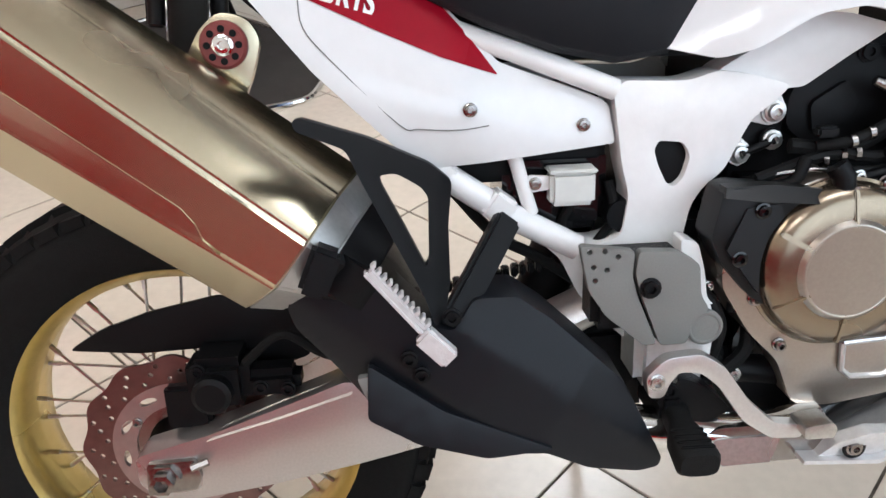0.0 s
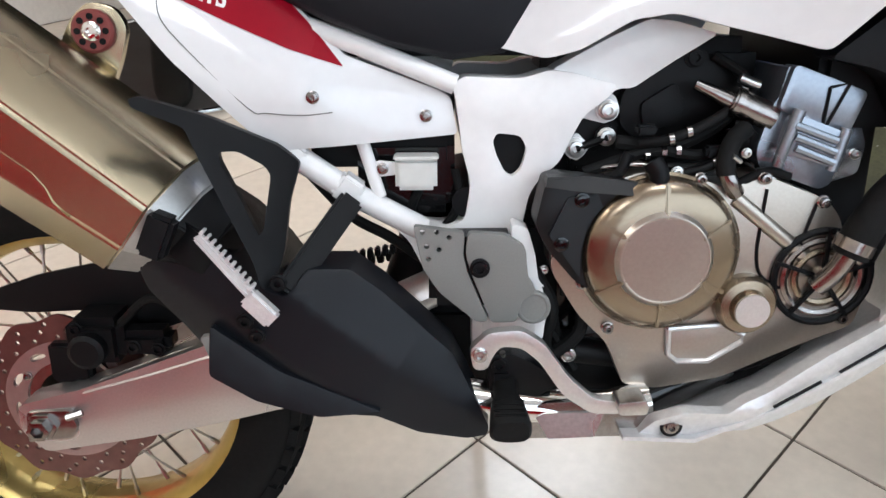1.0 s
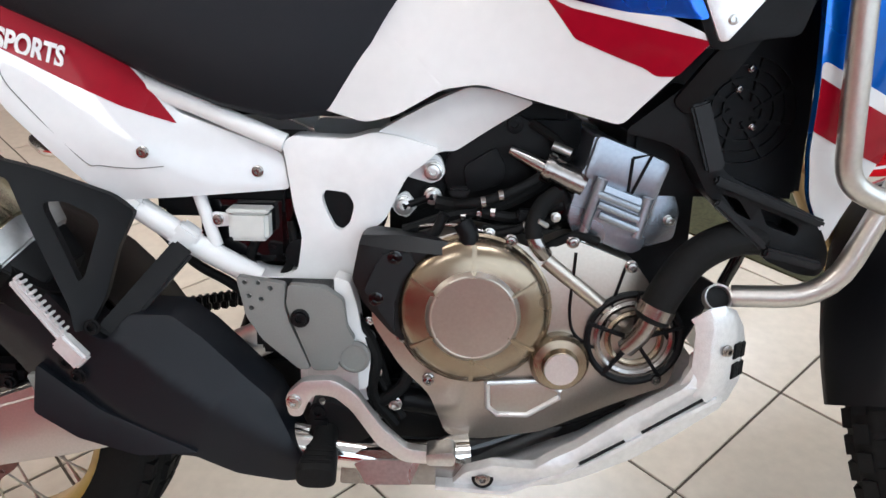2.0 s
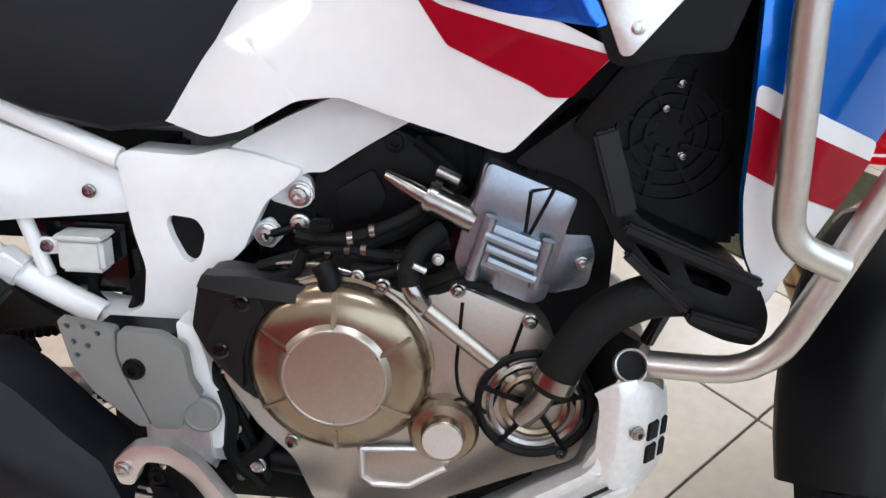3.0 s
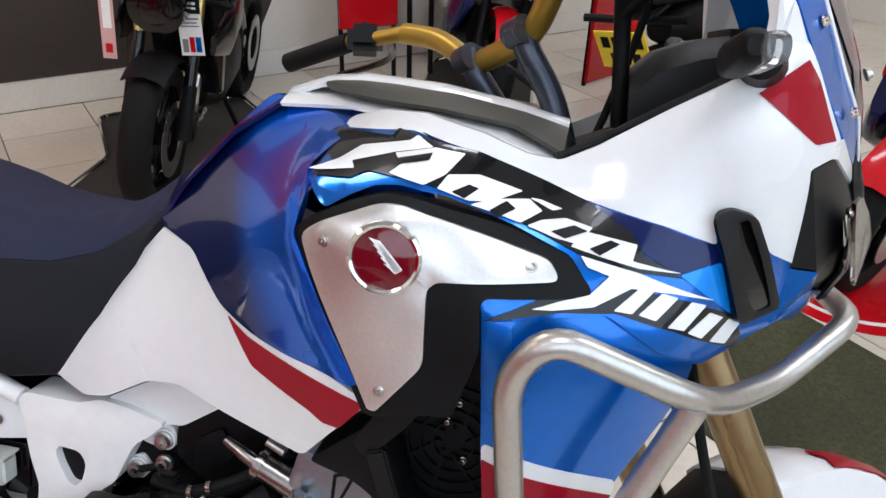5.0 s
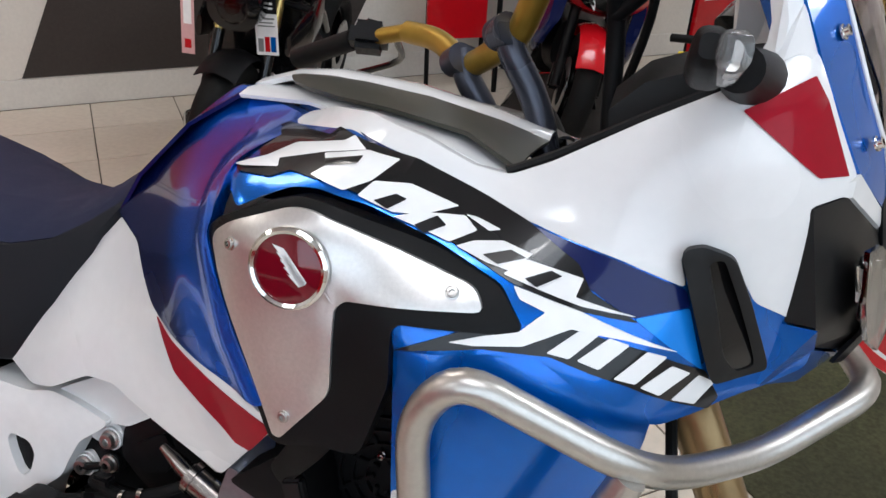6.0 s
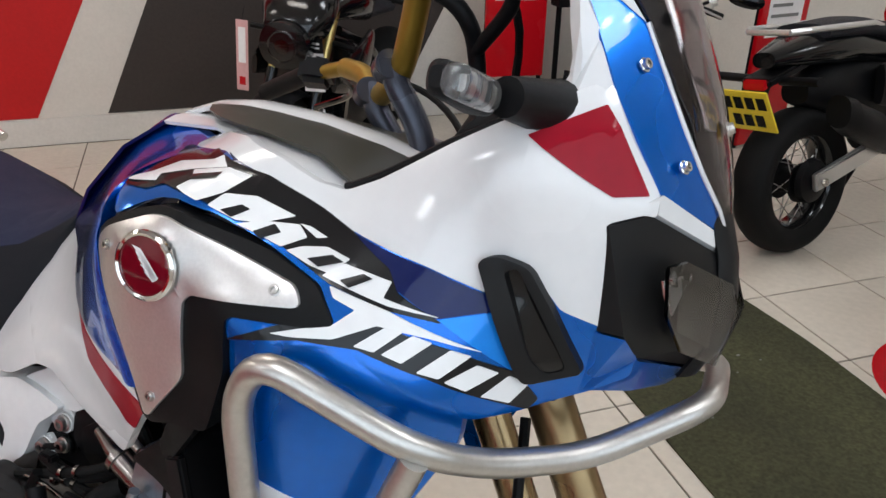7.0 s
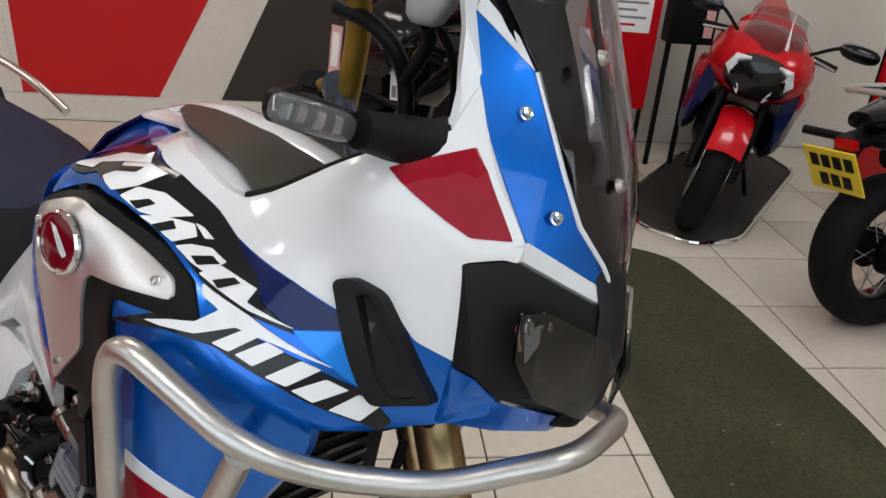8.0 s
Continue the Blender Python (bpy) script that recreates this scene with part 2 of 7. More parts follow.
SIDE = Matrix.Rotation(radians(90), 4, "X")     # z axis turned towards the motorcycle's right side (-y)


def turned(name, profile, place, mat, parent, label="", seg=32, m=SIDE, angle=32):
    return part(name, lathe_mesh(bmesh.new(), profile, seg, Matrix.Translation(place) @ m), mat, parent, label, angle)


def filled(outline, holes=(), fine=0.0):
    """A flat mesh in x and z inside an outline, less its holes."""
    bm = bmesh.new()
    for loop in (outline, *holes):
        vs = [bm.verts.new((x, 0, z)) for x, z in loop]
        for a, b in zip(vs, vs[1:] + vs[:1]):
            bm.edges.new((a, b))
    bmesh.ops.triangle_fill(bm, use_beauty=True, use_dissolve=False, edges=bm.edges[:])
    for _ in range(4 if fine else 0):
        long = [e for e in bm.edges if e.calc_length() > fine]
        if not long:
            break
        bmesh.ops.subdivide_edges(bm, edges=long, cuts=1)
        bmesh.ops.triangulate(bm, faces=bm.faces[:])
    return bm


def slab(flat, front, back, edge=0.0):
    """Gives a flat mesh a front and a back face, y by front(x, z) and back(x, z), and softens its front edge."""
    bm = bmesh.new()
    f = {v: bm.verts.new((v.co.x, front(v.co.x, v.co.z), v.co.z)) for v in flat.verts}
    b = {v: bm.verts.new((v.co.x, back(v.co.x, v.co.z), v.co.z)) for v in flat.verts}
    rim = []
    for face in flat.faces:
        bm.faces.new([f[v] for v in face.verts])
        bm.faces.new([b[v] for v in reversed(face.verts)])
    for e in flat.edges:
        if len(e.link_faces) == 1:
            p, q = e.verts
            bm.faces.new((f[p], f[q], b[q], b[p]))
            rim.append((f[p], f[q]))
    bmesh.ops.recalc_face_normals(bm, faces=bm.faces)
    if edge:
        edges = [bm.edges.get(pair) for pair in rim]
        bmesh.ops.bevel(bm, geom=[e for e in edges if e], offset=edge, segments=2, affect="EDGES", clamp_overlap=True, profile=0.6)
    flat.free()
    return bm


def panel(name, outline, skin, mat, parent, label="", lift=0.0, thick=0.006, edge=0.002, fine=0.022, soft=0.006, holes=()):
    """A body panel that follows a side surface; lift stands it proud."""
    shape = soft_outline(outline, soft) if soft else outline
    bm = slab(filled(shape, holes, fine), lambda x, z: skin(x, z) - lift, lambda x, z: skin(x, z) - lift + thick, edge)
    return part(name, bm, mat, parent, label, 38)


def plate(name, outline, y, thick, mat, parent, label="", edge=0.003, soft=0.006, holes=()):
    """A flat cast plate with its outer face at y."""
    shape = soft_outline(outline, soft) if soft else outline
    return part(name, slab(filled(shape, holes), lambda x, z: y, lambda x, z: y + thick, edge), mat, parent, label)


def block(bm, lo, hi, edge=0.0, m=None):
    r = bmesh.ops.create_cube(bm, size=1.0)
    lo, hi = Vector(lo), Vector(hi)
    for v in r["verts"]:
        v.co = Vector([(lo[i] + hi[i]) / 2 + v.co[i] * (hi[i] - lo[i]) for i in range(3)])
    if edge:
        es = list({e for v in r["verts"] for e in v.link_edges})
        out = bmesh.ops.bevel(bm, geom=es, offset=edge, segments=2, affect="EDGES", clamp_overlap=True)
        vs = {v for f in out["faces"] for v in f.verts} | {v for v in r["verts"] if v.is_valid}
    else:
        vs = set(r["verts"])
    if m is not None:
        for v in vs:
            v.co = m @ v.co
    return bm


def box(name, lo, hi, mat, parent, label="", edge=0.003, m=None):
    return part(name, block(bmesh.new(), lo, hi, edge, m), mat, parent, label)


def bar_mesh(bm, a, b, wide, deep, edge=0.002):
    """A straight bar from a to b."""
    a, b = Vector(a), Vector(b)
    d = (b - a).normalized()
    side = d.cross(Vector((0, 1, 0))).normalized()
    out = side.cross(d).normalized()
    m = Matrix.Translation((a + b) / 2) @ Matrix((d, out, side)).transposed().to_4x4()
    n = (b - a).length / 2
    return block(bm, (-n, -deep / 2, -wide / 2), (n, deep / 2, wide / 2), edge, m)


def sheet(name, rows, mat, parent, label="", thick=0.003, angle=40):
    """A curved sheet through a grid of points, with thickness."""
    bm = bmesh.new()
    g = [[bm.verts.new(p) for p in row] for row in rows]
    for a, b in zip(g, g[1:]):
        for i in range(len(a) - 1):
            bm.faces.new((a[i], a[i + 1], b[i + 1], b[i]))
    bmesh.ops.recalc_face_normals(bm, faces=bm.faces)
    bmesh.ops.solidify(bm, geom=bm.faces[:], thickness=thick)
    bmesh.ops.recalc_face_normals(bm, faces=bm.faces)
    return part(name, bm, mat, parent, label, angle)


def solid(name, front, mat, parent, label="", push=(0, 0.01, 0), edge=0.002):
    """A faceted panel: a polygon in space, pushed back to give it depth."""
    bm = bmesh.new()
    push = Vector(push)
    f = [bm.verts.new(p) for p in front]
    b = [bm.verts.new(Vector(p) + push) for p in front]
    bm.faces.new(f)
    bm.faces.new(b[::-1])
    n = len(f)
    for i in range(n):
        bm.faces.new((f[i], b[i], b[(i + 1) % n], f[(i + 1) % n]))
    bmesh.ops.triangulate(bm, faces=[x for x in bm.faces if len(x.verts) > 4])
    bmesh.ops.recalc_face_normals(bm, faces=bm.faces)
    return part(name, bm, mat, parent, label, 25)




def bolt(parent, place, radius=0.008, mat=None, name="bolt", label="", m=SIDE, deep=0.006):
    """A flanged cap bolt with a socket in its head."""
    k = radius
    prof = [(k * 1.25, 0), (k * 1.25, deep * 0.3), (k * 0.95, deep * 0.4), (k * 0.9, deep), (k * 0.5, deep * 1.05), (k * 0.45, deep * 0.4), (0, deep * 0.4)]
    return turned(name, prof, place, mat or STEEL, parent, label, 14, m)


def loft(name, sections, mat, parent, label="", power=2.6, seg=20, m=None, angle=45):
    """A body swelling along x: sections of x, middle height, half width, half height (and sideways shift)."""
    bm = bmesh.new()
    rings = []
    for x, z, w, h, *y in sections:
        ring = []
        for k in range(seg):
            c, s = math.cos(math.tau * k / seg), math.sin(math.tau * k / seg)
            p = Vector((x, (y[0] if y else 0) + w * math.copysign(abs(c) ** (2 / power), c), z + h * math.copysign(abs(s) ** (2 / power), s)))
            ring.append(bm.verts.new(m @ p if m else p))
        rings.append(ring)
    for a, b in zip(rings, rings[1:]):
        for k in range(seg):
            bm.faces.new((a[k], a[(k + 1) % seg], b[(k + 1) % seg], b[k]))
    bm.faces.new(rings[0][::-1])
    bm.faces.new(rings[-1])
    bmesh.ops.recalc_face_normals(bm, faces=bm.faces)
    return part(name, bm, mat, parent, label, angle)



# ---- shapes of the bodywork: length and height in metres ----

# Side surface of the bodywork: sideways distance over length and height.
def thin_plate(pts, ease):
    P = np.array(pts, float)
    n = len(P)
    d = np.linalg.norm(P[:, None, :2] - P[None, :, :2], axis=2)
    K = d * d * np.log(d + 1e-9) + ease * np.eye(n)
    A = np.zeros((n + 3, n + 3))
    A[:n, :n] = K
    A[:n, n] = A[n, :n] = 1
    A[:n, n + 1:] = P[:, :2]
    A[n + 1:, :n] = P[:, :2].T
    w = np.linalg.solve(A, np.r_[P[:, 2], 0, 0, 0])

    def at(x, z):
        r = np.hypot(P[:, 0] - x, P[:, 1] - z)
        return float((r * r * np.log(r + 1e-9)) @ w[:n] + w[n] + w[n + 1] * x + w[n + 2] * z)
    return at


BODY = thin_plate([
    (0.60, 0.83, -0.115), (0.714, 1.009, -0.08), (0.70, 0.87, -0.14), (0.855, 0.954, -0.187), (1.02, 0.91, -0.252),
    (0.948, 0.806, -0.205), (0.971, 1.074, -0.252), (1.064, 1.116, -0.25), (1.19, 1.072, -0.237), (1.09, 1.044, -0.262),
    (1.087, 0.954, -0.258), (1.045, 0.904, -0.256), (0.964, 1.127, -0.216), (0.96, 1.16, -0.105), (0.858, 1.174, -0.05),
    (1.175, 1.144, -0.176), (1.359, 1.227, -0.165), (1.377, 1.267, -0.125), (1.425, 1.156, -0.122), (1.333, 1.108, -0.172),
    (1.424, 1.01, -0.10), (1.398, 0.969, -0.11), (1.319, 0.979, -0.205), (1.135, 1.033, -0.266), (1.204, 0.673, -0.21),
    (1.268, 0.843, -0.205), (1.405, 1.259, -0.115), (1.456, 1.185, -0.084), (1.42, 1.297, -0.072), (1.469, 1.212, -0.055),
    (1.46, 1.03, -0.072), (1.15, 0.85, -0.257)], 2e-4)
TAIL = thin_plate([(0.378, 0.759, -0.165), (0.509, 0.731, -0.12), (0.409, 0.793, -0.126), (0.352, 0.685, -0.139), (0.2, 0.87, -0.15), (0.25, 0.95, -0.12)], 1e-3)
SIDE_PANEL = [(0.052, 1.002), (0.132, 0.909), (0.216, 0.804), (0.28, 0.74), (0.325, 0.693), (0.345, 0.695), (0.417, 0.699), (0.548, 0.707), (0.54, 0.751), (0.527, 0.76),
    (0.413, 0.804), (0.386, 0.834), (0.308, 0.914), (0.234, 0.998)]
SIDE_RED = [(0.412, 0.791), (0.351, 0.813), (0.284, 0.843), (0.204, 0.882), (0.135, 0.91), (0.063, 0.945), (0.231, 0.994), (0.311, 0.914), (0.349, 0.869), (0.38, 0.834)]
SIDE_SEAM = [(0.206, 0.878), (0.21, 0.848), (0.236, 0.815), (0.302, 0.747), (0.323, 0.741), (0.365, 0.738), (0.399, 0.74)]
TEXT_LINE = [(0.138, 0.903), (0.268, 0.864)]
FRAME_PLATE = [(0.541, 0.767), (0.554, 0.778), (0.59, 0.776), (0.627, 0.775), (0.659, 0.785), (0.693, 0.78), (0.745, 0.765), (0.727, 0.748), (0.702, 0.729), (0.685,
    0.695), (0.675, 0.672), (0.651, 0.652), (0.638, 0.632), (0.63, 0.592), (0.633, 0.552), (0.641, 0.515), (0.662, 0.49), (0.667, 0.46), (0.658, 0.434), (0.619, 0.442),
    (0.563, 0.466), (0.508, 0.524), (0.485, 0.572), (0.455, 0.6), (0.474, 0.611), (0.501, 0.59), (0.532, 0.588), (0.557, 0.598), (0.564, 0.646), (0.554, 0.684), (0.55,
    0.714), (0.545, 0.751)]
FRAME_HOLE = [(0.591, 0.699), (0.596, 0.709), (0.625, 0.706), (0.634, 0.69), (0.627, 0.664), (0.616, 0.654), (0.607, 0.659), (0.596, 0.681)]
FRAME_BEAM = [(0.66, 0.782), (0.678, 0.793), (0.728, 0.82), (0.778, 0.843), (0.811, 0.84), (0.863, 0.825), (0.811, 0.793), (0.763, 0.761), (0.746, 0.761), (0.71, 0.742)]
GUARD_A = [(0.492, 0.61), (0.554, 0.601), (0.552, 0.572), (0.558, 0.549), (0.584, 0.486), (0.569, 0.485), (0.523, 0.525), (0.503, 0.556)]
GUARD_B = [(0.558, 0.601), (0.603, 0.598), (0.627, 0.582), (0.631, 0.544), (0.642, 0.527), (0.623, 0.512), (0.618, 0.486), (0.587, 0.485), (0.561, 0.553), (0.555, 0.574)]
GUARD_HOLES = [(0.503, 0.602), (0.52, 0.602), (0.508, 0.584), (0.523, 0.58), (0.51, 0.568), (0.535, 0.595)]
SWINGARM = [(-0.039, 0.356), (0.001, 0.367), (0.051, 0.38), (0.129, 0.408), (0.185, 0.428), (0.224, 0.443), (0.28, 0.414), (0.329, 0.351), (0.233, 0.328), (0.118, 0.305),
    (-0.011, 0.286), (-0.039, 0.318)]
SHIELD = [(0.203, 0.621), (0.227, 0.638), (0.257, 0.618), (0.29, 0.585), (0.326, 0.548), (0.347, 0.543), (0.371, 0.571), (0.419, 0.567), (0.454, 0.541), (0.497, 0.500),
    (0.538, 0.458), (0.564, 0.403), (0.583, 0.362), (0.580, 0.350), (0.556, 0.347), (0.496, 0.362), (0.445, 0.391), (0.381, 0.393), (0.332, 0.406), (0.255, 0.448), (0.219,
    0.499), (0.181, 0.544), (0.175, 0.57)]
SHIELD_FACET = [(0.256, 0.508), (0.334, 0.452), (0.454, 0.399), (0.380, 0.396), (0.307, 0.418), (0.253, 0.450)]
SHIELD_SLOT = [(0.244, 0.494), (0.258, 0.496), (0.266, 0.471), (0.253, 0.467)]
HUGGER = [(-0.127, 0.468), (-0.083, 0.494), (-0.022, 0.514), (0.067, 0.532), (0.153, 0.511), (0.176, 0.445), (0.091, 0.417), (0.044, 0.462), (-0.038, 0.459)]
PEDAL_ARM = [(0.558, 0.468), (0.581, 0.49), (0.62, 0.493), (0.647, 0.475), (0.679, 0.429), (0.71, 0.4), (0.743, 0.396), (0.744, 0.379), (0.707, 0.381), (0.673, 0.405),
    (0.642, 0.451), (0.62, 0.47), (0.595, 0.472), (0.586, 0.459), (0.579, 0.441), (0.563, 0.442)]
PEDAL_TIP = [(0.729, 0.407), (0.776, 0.414), (0.783, 0.4), (0.779, 0.382), (0.731, 0.382)]
CASE = [(0.661, 0.614), (0.689, 0.645), (0.772, 0.671), (0.835, 0.66), (0.873, 0.648), (0.913, 0.664), (0.992, 0.633), (1.011, 0.612), (1.032, 0.546), (1.057, 0.509),
    (1.048, 0.469), (0.978, 0.44), (0.886, 0.397), (0.805, 0.383), (0.76, 0.388), (0.736, 0.448), (0.698, 0.486), (0.661, 0.546)]
CASE_SEAM1 = [(0.917, 0.647), (0.913, 0.567), (0.919, 0.537), (0.948, 0.52)]
CASE_SEAM2 = [(0.98, 0.629), (0.952, 0.524)]
CASE_RIB = [(0.88, 0.636), (0.986, 0.552)]
HEXR = [(0.812, 0.468), (0.884, 0.473), (0.908, 0.459), (0.907, 0.45), (0.866, 0.423), (0.826, 0.423), (0.814, 0.433)]
CYL = [(0.919, 0.743), (0.926, 0.755), (0.933, 0.791), (1.027, 0.758), (1.022, 0.744), (1.002, 0.648), (0.988, 0.642), (0.912, 0.67), (0.906, 0.69)]
CYL_TOP = [(0.936, 0.793), (1.026, 0.76), (1.009, 0.71), (0.922, 0.741)]
CYL_WIN = [(0.935, 0.727), (0.942, 0.736), (0.995, 0.717), (0.987, 0.674), (0.928, 0.693)]
CYL_TRI = [(0.979, 0.766), (1.002, 0.771), (0.98, 0.721), (0.976, 0.721)]
COVER_BLK = [(0.638, 0.610), (0.649, 0.663), (0.666, 0.667), (0.758, 0.656), (0.757, 0.634), (0.729, 0.625), (0.71, 0.611), (0.698, 0.579), (0.698, 0.545), (0.706, 0.527),
    (0.687, 0.539), (0.652, 0.580)]
COVER_FACE = [(0.654, 0.598), (0.675, 0.643), (0.711, 0.647), (0.717, 0.632), (0.7, 0.611), (0.692, 0.581), (0.692, 0.546)]
AIRBOX_BLK = [(0.752, 0.757), (0.799, 0.795), (0.845, 0.809), (0.89, 0.777), (0.902, 0.748), (0.88, 0.703), (0.796, 0.679), (0.75, 0.715)]
AIRBOX_LID = [(0.774, 0.742), (0.816, 0.768), (0.831, 0.739), (0.821, 0.718), (0.78, 0.706)]
SKID_SIDE = [(0.763, 0.337), (0.785, 0.371), (0.819, 0.385), (0.872, 0.382), (0.924, 0.411), (0.985, 0.456), (1.046, 0.496), (1.057, 0.508), (1.060, 0.535), (1.074, 0.535),
    (1.088, 0.495), (1.104, 0.476), (1.104, 0.461), (1.049, 0.418), (0.997, 0.384), (0.94, 0.362), (0.885, 0.35), (0.828, 0.337)]
WHITE_SIDE = [(0.733, 1.013), (0.811, 0.995), (0.847, 0.969), (0.911, 0.955), (0.961, 0.94), (1.03, 0.91), (1.033, 0.905), (0.997, 0.863), (0.953, 0.809), (0.902, 0.822),
    (0.848, 0.835), (0.792, 0.85), (0.747, 0.843), (0.689, 0.809), (0.651, 0.799), (0.575, 0.816), (0.65, 0.914)]
WHITE_RED = [(0.859, 0.951), (0.888, 0.937), (0.96, 0.92), (1.028, 0.905), (1.031, 0.904), (1.002, 0.867), (0.982, 0.866), (0.967, 0.875), (0.933, 0.888), (0.894, 0.904)]
TANK_SIDE = [(0.719, 1.012), (0.758, 1.076), (0.811, 1.135), (0.848, 1.176), (0.911, 1.166), (0.974, 1.159), (0.958, 1.134), (0.951, 1.122), (0.963, 1.109), (0.956,
    1.083), (0.952, 1.066), (0.964, 1.048), (1.024, 0.928), (1.017, 0.926), (0.943, 0.933), (0.894, 0.944), (0.849, 0.959), (0.826, 0.977), (0.792, 1.002)]
ALU_PANEL = [(0.961, 1.069), (0.983, 1.085), (1.036, 1.107), (1.056, 1.108), (1.191, 1.07), (1.202, 1.053), (1.094, 1.043), (1.086, 1.035), (1.087, 0.959), (1.044,
    0.905), (1.036, 0.905)]
BLACK_RIM = [(0.947, 1.068), (0.967, 1.084), (1.008, 1.105), (1.038, 1.115), (1.063, 1.114), (1.154, 1.093), (1.207, 1.073), (1.23, 1.046), (1.229, 1.039), (1.14, 1.034),
    (1.135, 1.028), (1.138, 0.982), (1.118, 0.912), (1.076, 0.907), (1.043, 0.896), (1.03, 0.898)]
BLACK_INNER = [(1.04, 0.889), (1.087, 0.944), (1.087, 1.037), (1.132, 1.033), (1.135, 1.004), (1.106, 0.986), (1.105, 0.932), (1.071, 0.878), (1.025, 0.822), (1.007,
    0.837)]
COWL = [(0.952, 1.153), (0.961, 1.164), (1.002, 1.176), (1.051, 1.179), (1.111, 1.168), (1.158, 1.152), (1.188, 1.149), (1.22, 1.165), (1.287, 1.209), (1.366, 1.256),
    (1.385, 1.272), (1.404, 1.280), (1.431, 1.231), (1.460, 1.185), (1.46,
    1.166), (1.451, 1.168), (1.424, 1.158), (1.437, 1.113), (1.457, 1.048), (1.4, 1.074), (1.374, 1.112), (1.348, 1.12), (1.334, 1.11), (1.344, 1.084), (1.292, 1.101),
    (1.214, 1.119), (1.158, 1.135), (1.103, 1.153), (1.044, 1.164)]
COWL_EDGE = [(1.183, 1.15), (1.192, 1.154), (1.219, 1.168), (1.287, 1.211), (1.340, 1.242)]
COWL_RED = [(1.356, 1.227), (1.406, 1.26), (1.42, 1.242), (1.452, 1.185), (1.426, 1.182), (1.408, 1.193)]
FAIR_SIDE = [(0.983, 1.095), (0.955, 1.117), (0.91, 1.13), (0.945, 1.152), (1.044, 1.164), (1.103, 1.153), (1.214, 1.119), (1.292, 1.101), (1.344, 1.084), (1.338, 1.107),
    (1.349, 1.115), (1.375, 1.11), (1.4, 1.074), (1.457, 1.048), (1.464, 1.033), (1.462, 1.008), (1.429, 0.99), (1.376, 0.969), (1.346, 0.964), (1.313, 0.978), (1.247,
    1.024), (1.138, 1.012), (1.135, 1.028), (1.14, 1.034), (1.227, 1.039), (1.23, 1.046), (1.208, 1.073), (1.153, 1.095), (1.092, 1.116), (1.05, 1.122), (1.026, 1.119),
    (1.005, 1.109)]
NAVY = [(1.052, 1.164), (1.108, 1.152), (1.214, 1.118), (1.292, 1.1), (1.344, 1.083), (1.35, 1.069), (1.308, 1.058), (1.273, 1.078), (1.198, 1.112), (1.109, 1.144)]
SKYBLUE = [(1.31, 1.058), (1.35, 1.068), (1.371, 1.013), (1.338, 1.038)]
DEC_BLACK1 = [(0.964, 1.12), (0.947, 1.126), (0.94, 1.143), (0.951, 1.154), (1.025, 1.157), (1.027, 1.164), (1.114, 1.152), (1.215, 1.119), (1.261, 1.095), (1.274,
    1.076), (1.314, 1.055), (1.271, 1.061), (1.216, 1.075), (1.15, 1.102), (1.11, 1.117), (1.064, 1.127), (1.014, 1.129), (1.0, 1.122)]
DEC_BLACK2 = [(1.138, 1.013), (1.185, 1.036), (1.234, 1.042), (1.239, 1.054), (1.265, 1.049), (1.324, 1.033), (1.374, 1.012), (1.391, 0.982), (1.384, 0.971), (1.363,
    0.981), (1.314, 1.006), (1.255, 1.026), (1.205, 1.026)]
STROKE_A = [(0.951, 1.122), (0.98, 1.134), (0.996, 1.146), (1.045, 1.156), (1.051, 1.161), (1.07, 1.153), (1.036, 1.146), (0.994, 1.134), (1.0, 1.129)]
STROKE_B = [(1.083, 1.122), (1.09, 1.133), (1.117, 1.134), (1.158, 1.122), (1.133, 1.113), (1.112, 1.113)]
STROKE_C = [(1.114, 1.11), (1.132, 1.115), (1.165, 1.116), (1.178, 1.107), (1.16, 1.097), (1.139, 1.103)]
STROKE_D = [(1.165, 1.117), (1.175, 1.116), (1.196, 1.11), (1.187, 1.108)]
STROKE_E = [(1.166, 1.095), (1.178, 1.1), (1.2, 1.103), (1.225, 1.097), (1.213, 1.083), (1.192, 1.087)]
STROKE_F = [(1.207, 1.081), (1.222, 1.093), (1.246, 1.089), (1.267, 1.085), (1.264, 1.071), (1.311, 1.06), (1.27, 1.065), (1.234, 1.074)]
STROKE_G = [(1.217, 1.074), (1.271, 1.061), (1.348, 1.032), (1.307, 1.042), (1.266, 1.048), (1.234, 1.032), (1.198, 1.028), (1.18, 1.028), (1.204, 1.036), (1.229, 1.042),
    (1.245, 1.058), (1.224, 1.065)]
STROKE_H = [(1.252, 1.029), (1.272, 1.047), (1.287, 1.045), (1.269, 1.026)]
STROKE_I = [(1.275, 1.025), (1.295, 1.043), (1.311, 1.038), (1.292, 1.019)]
STROKE_J = [(1.304, 1.012), (1.325, 1.033), (1.341, 1.028), (1.321, 1.007)]
STROKE_K = [(1.325, 1.004), (1.346, 1.02), (1.362, 1.012), (1.341, 0.995)]
STROKE_L = [(1.351, 0.989), (1.369, 1.009), (1.384, 1.0), (1.371, 0.98)]
STROKE_M = [(1.035, 1.145), (1.072, 1.153), (1.101, 1.15), (1.088, 1.133), (1.071, 1.124), (1.036, 1.13), (1.045, 1.138)]
STROKE_N = [(1.04, 1.142), (1.071, 1.149), (1.07, 1.143), (1.041, 1.137)]
STROKE_O = [(1.096, 1.12), (1.11, 1.126), (1.119, 1.123), (1.108, 1.115)]
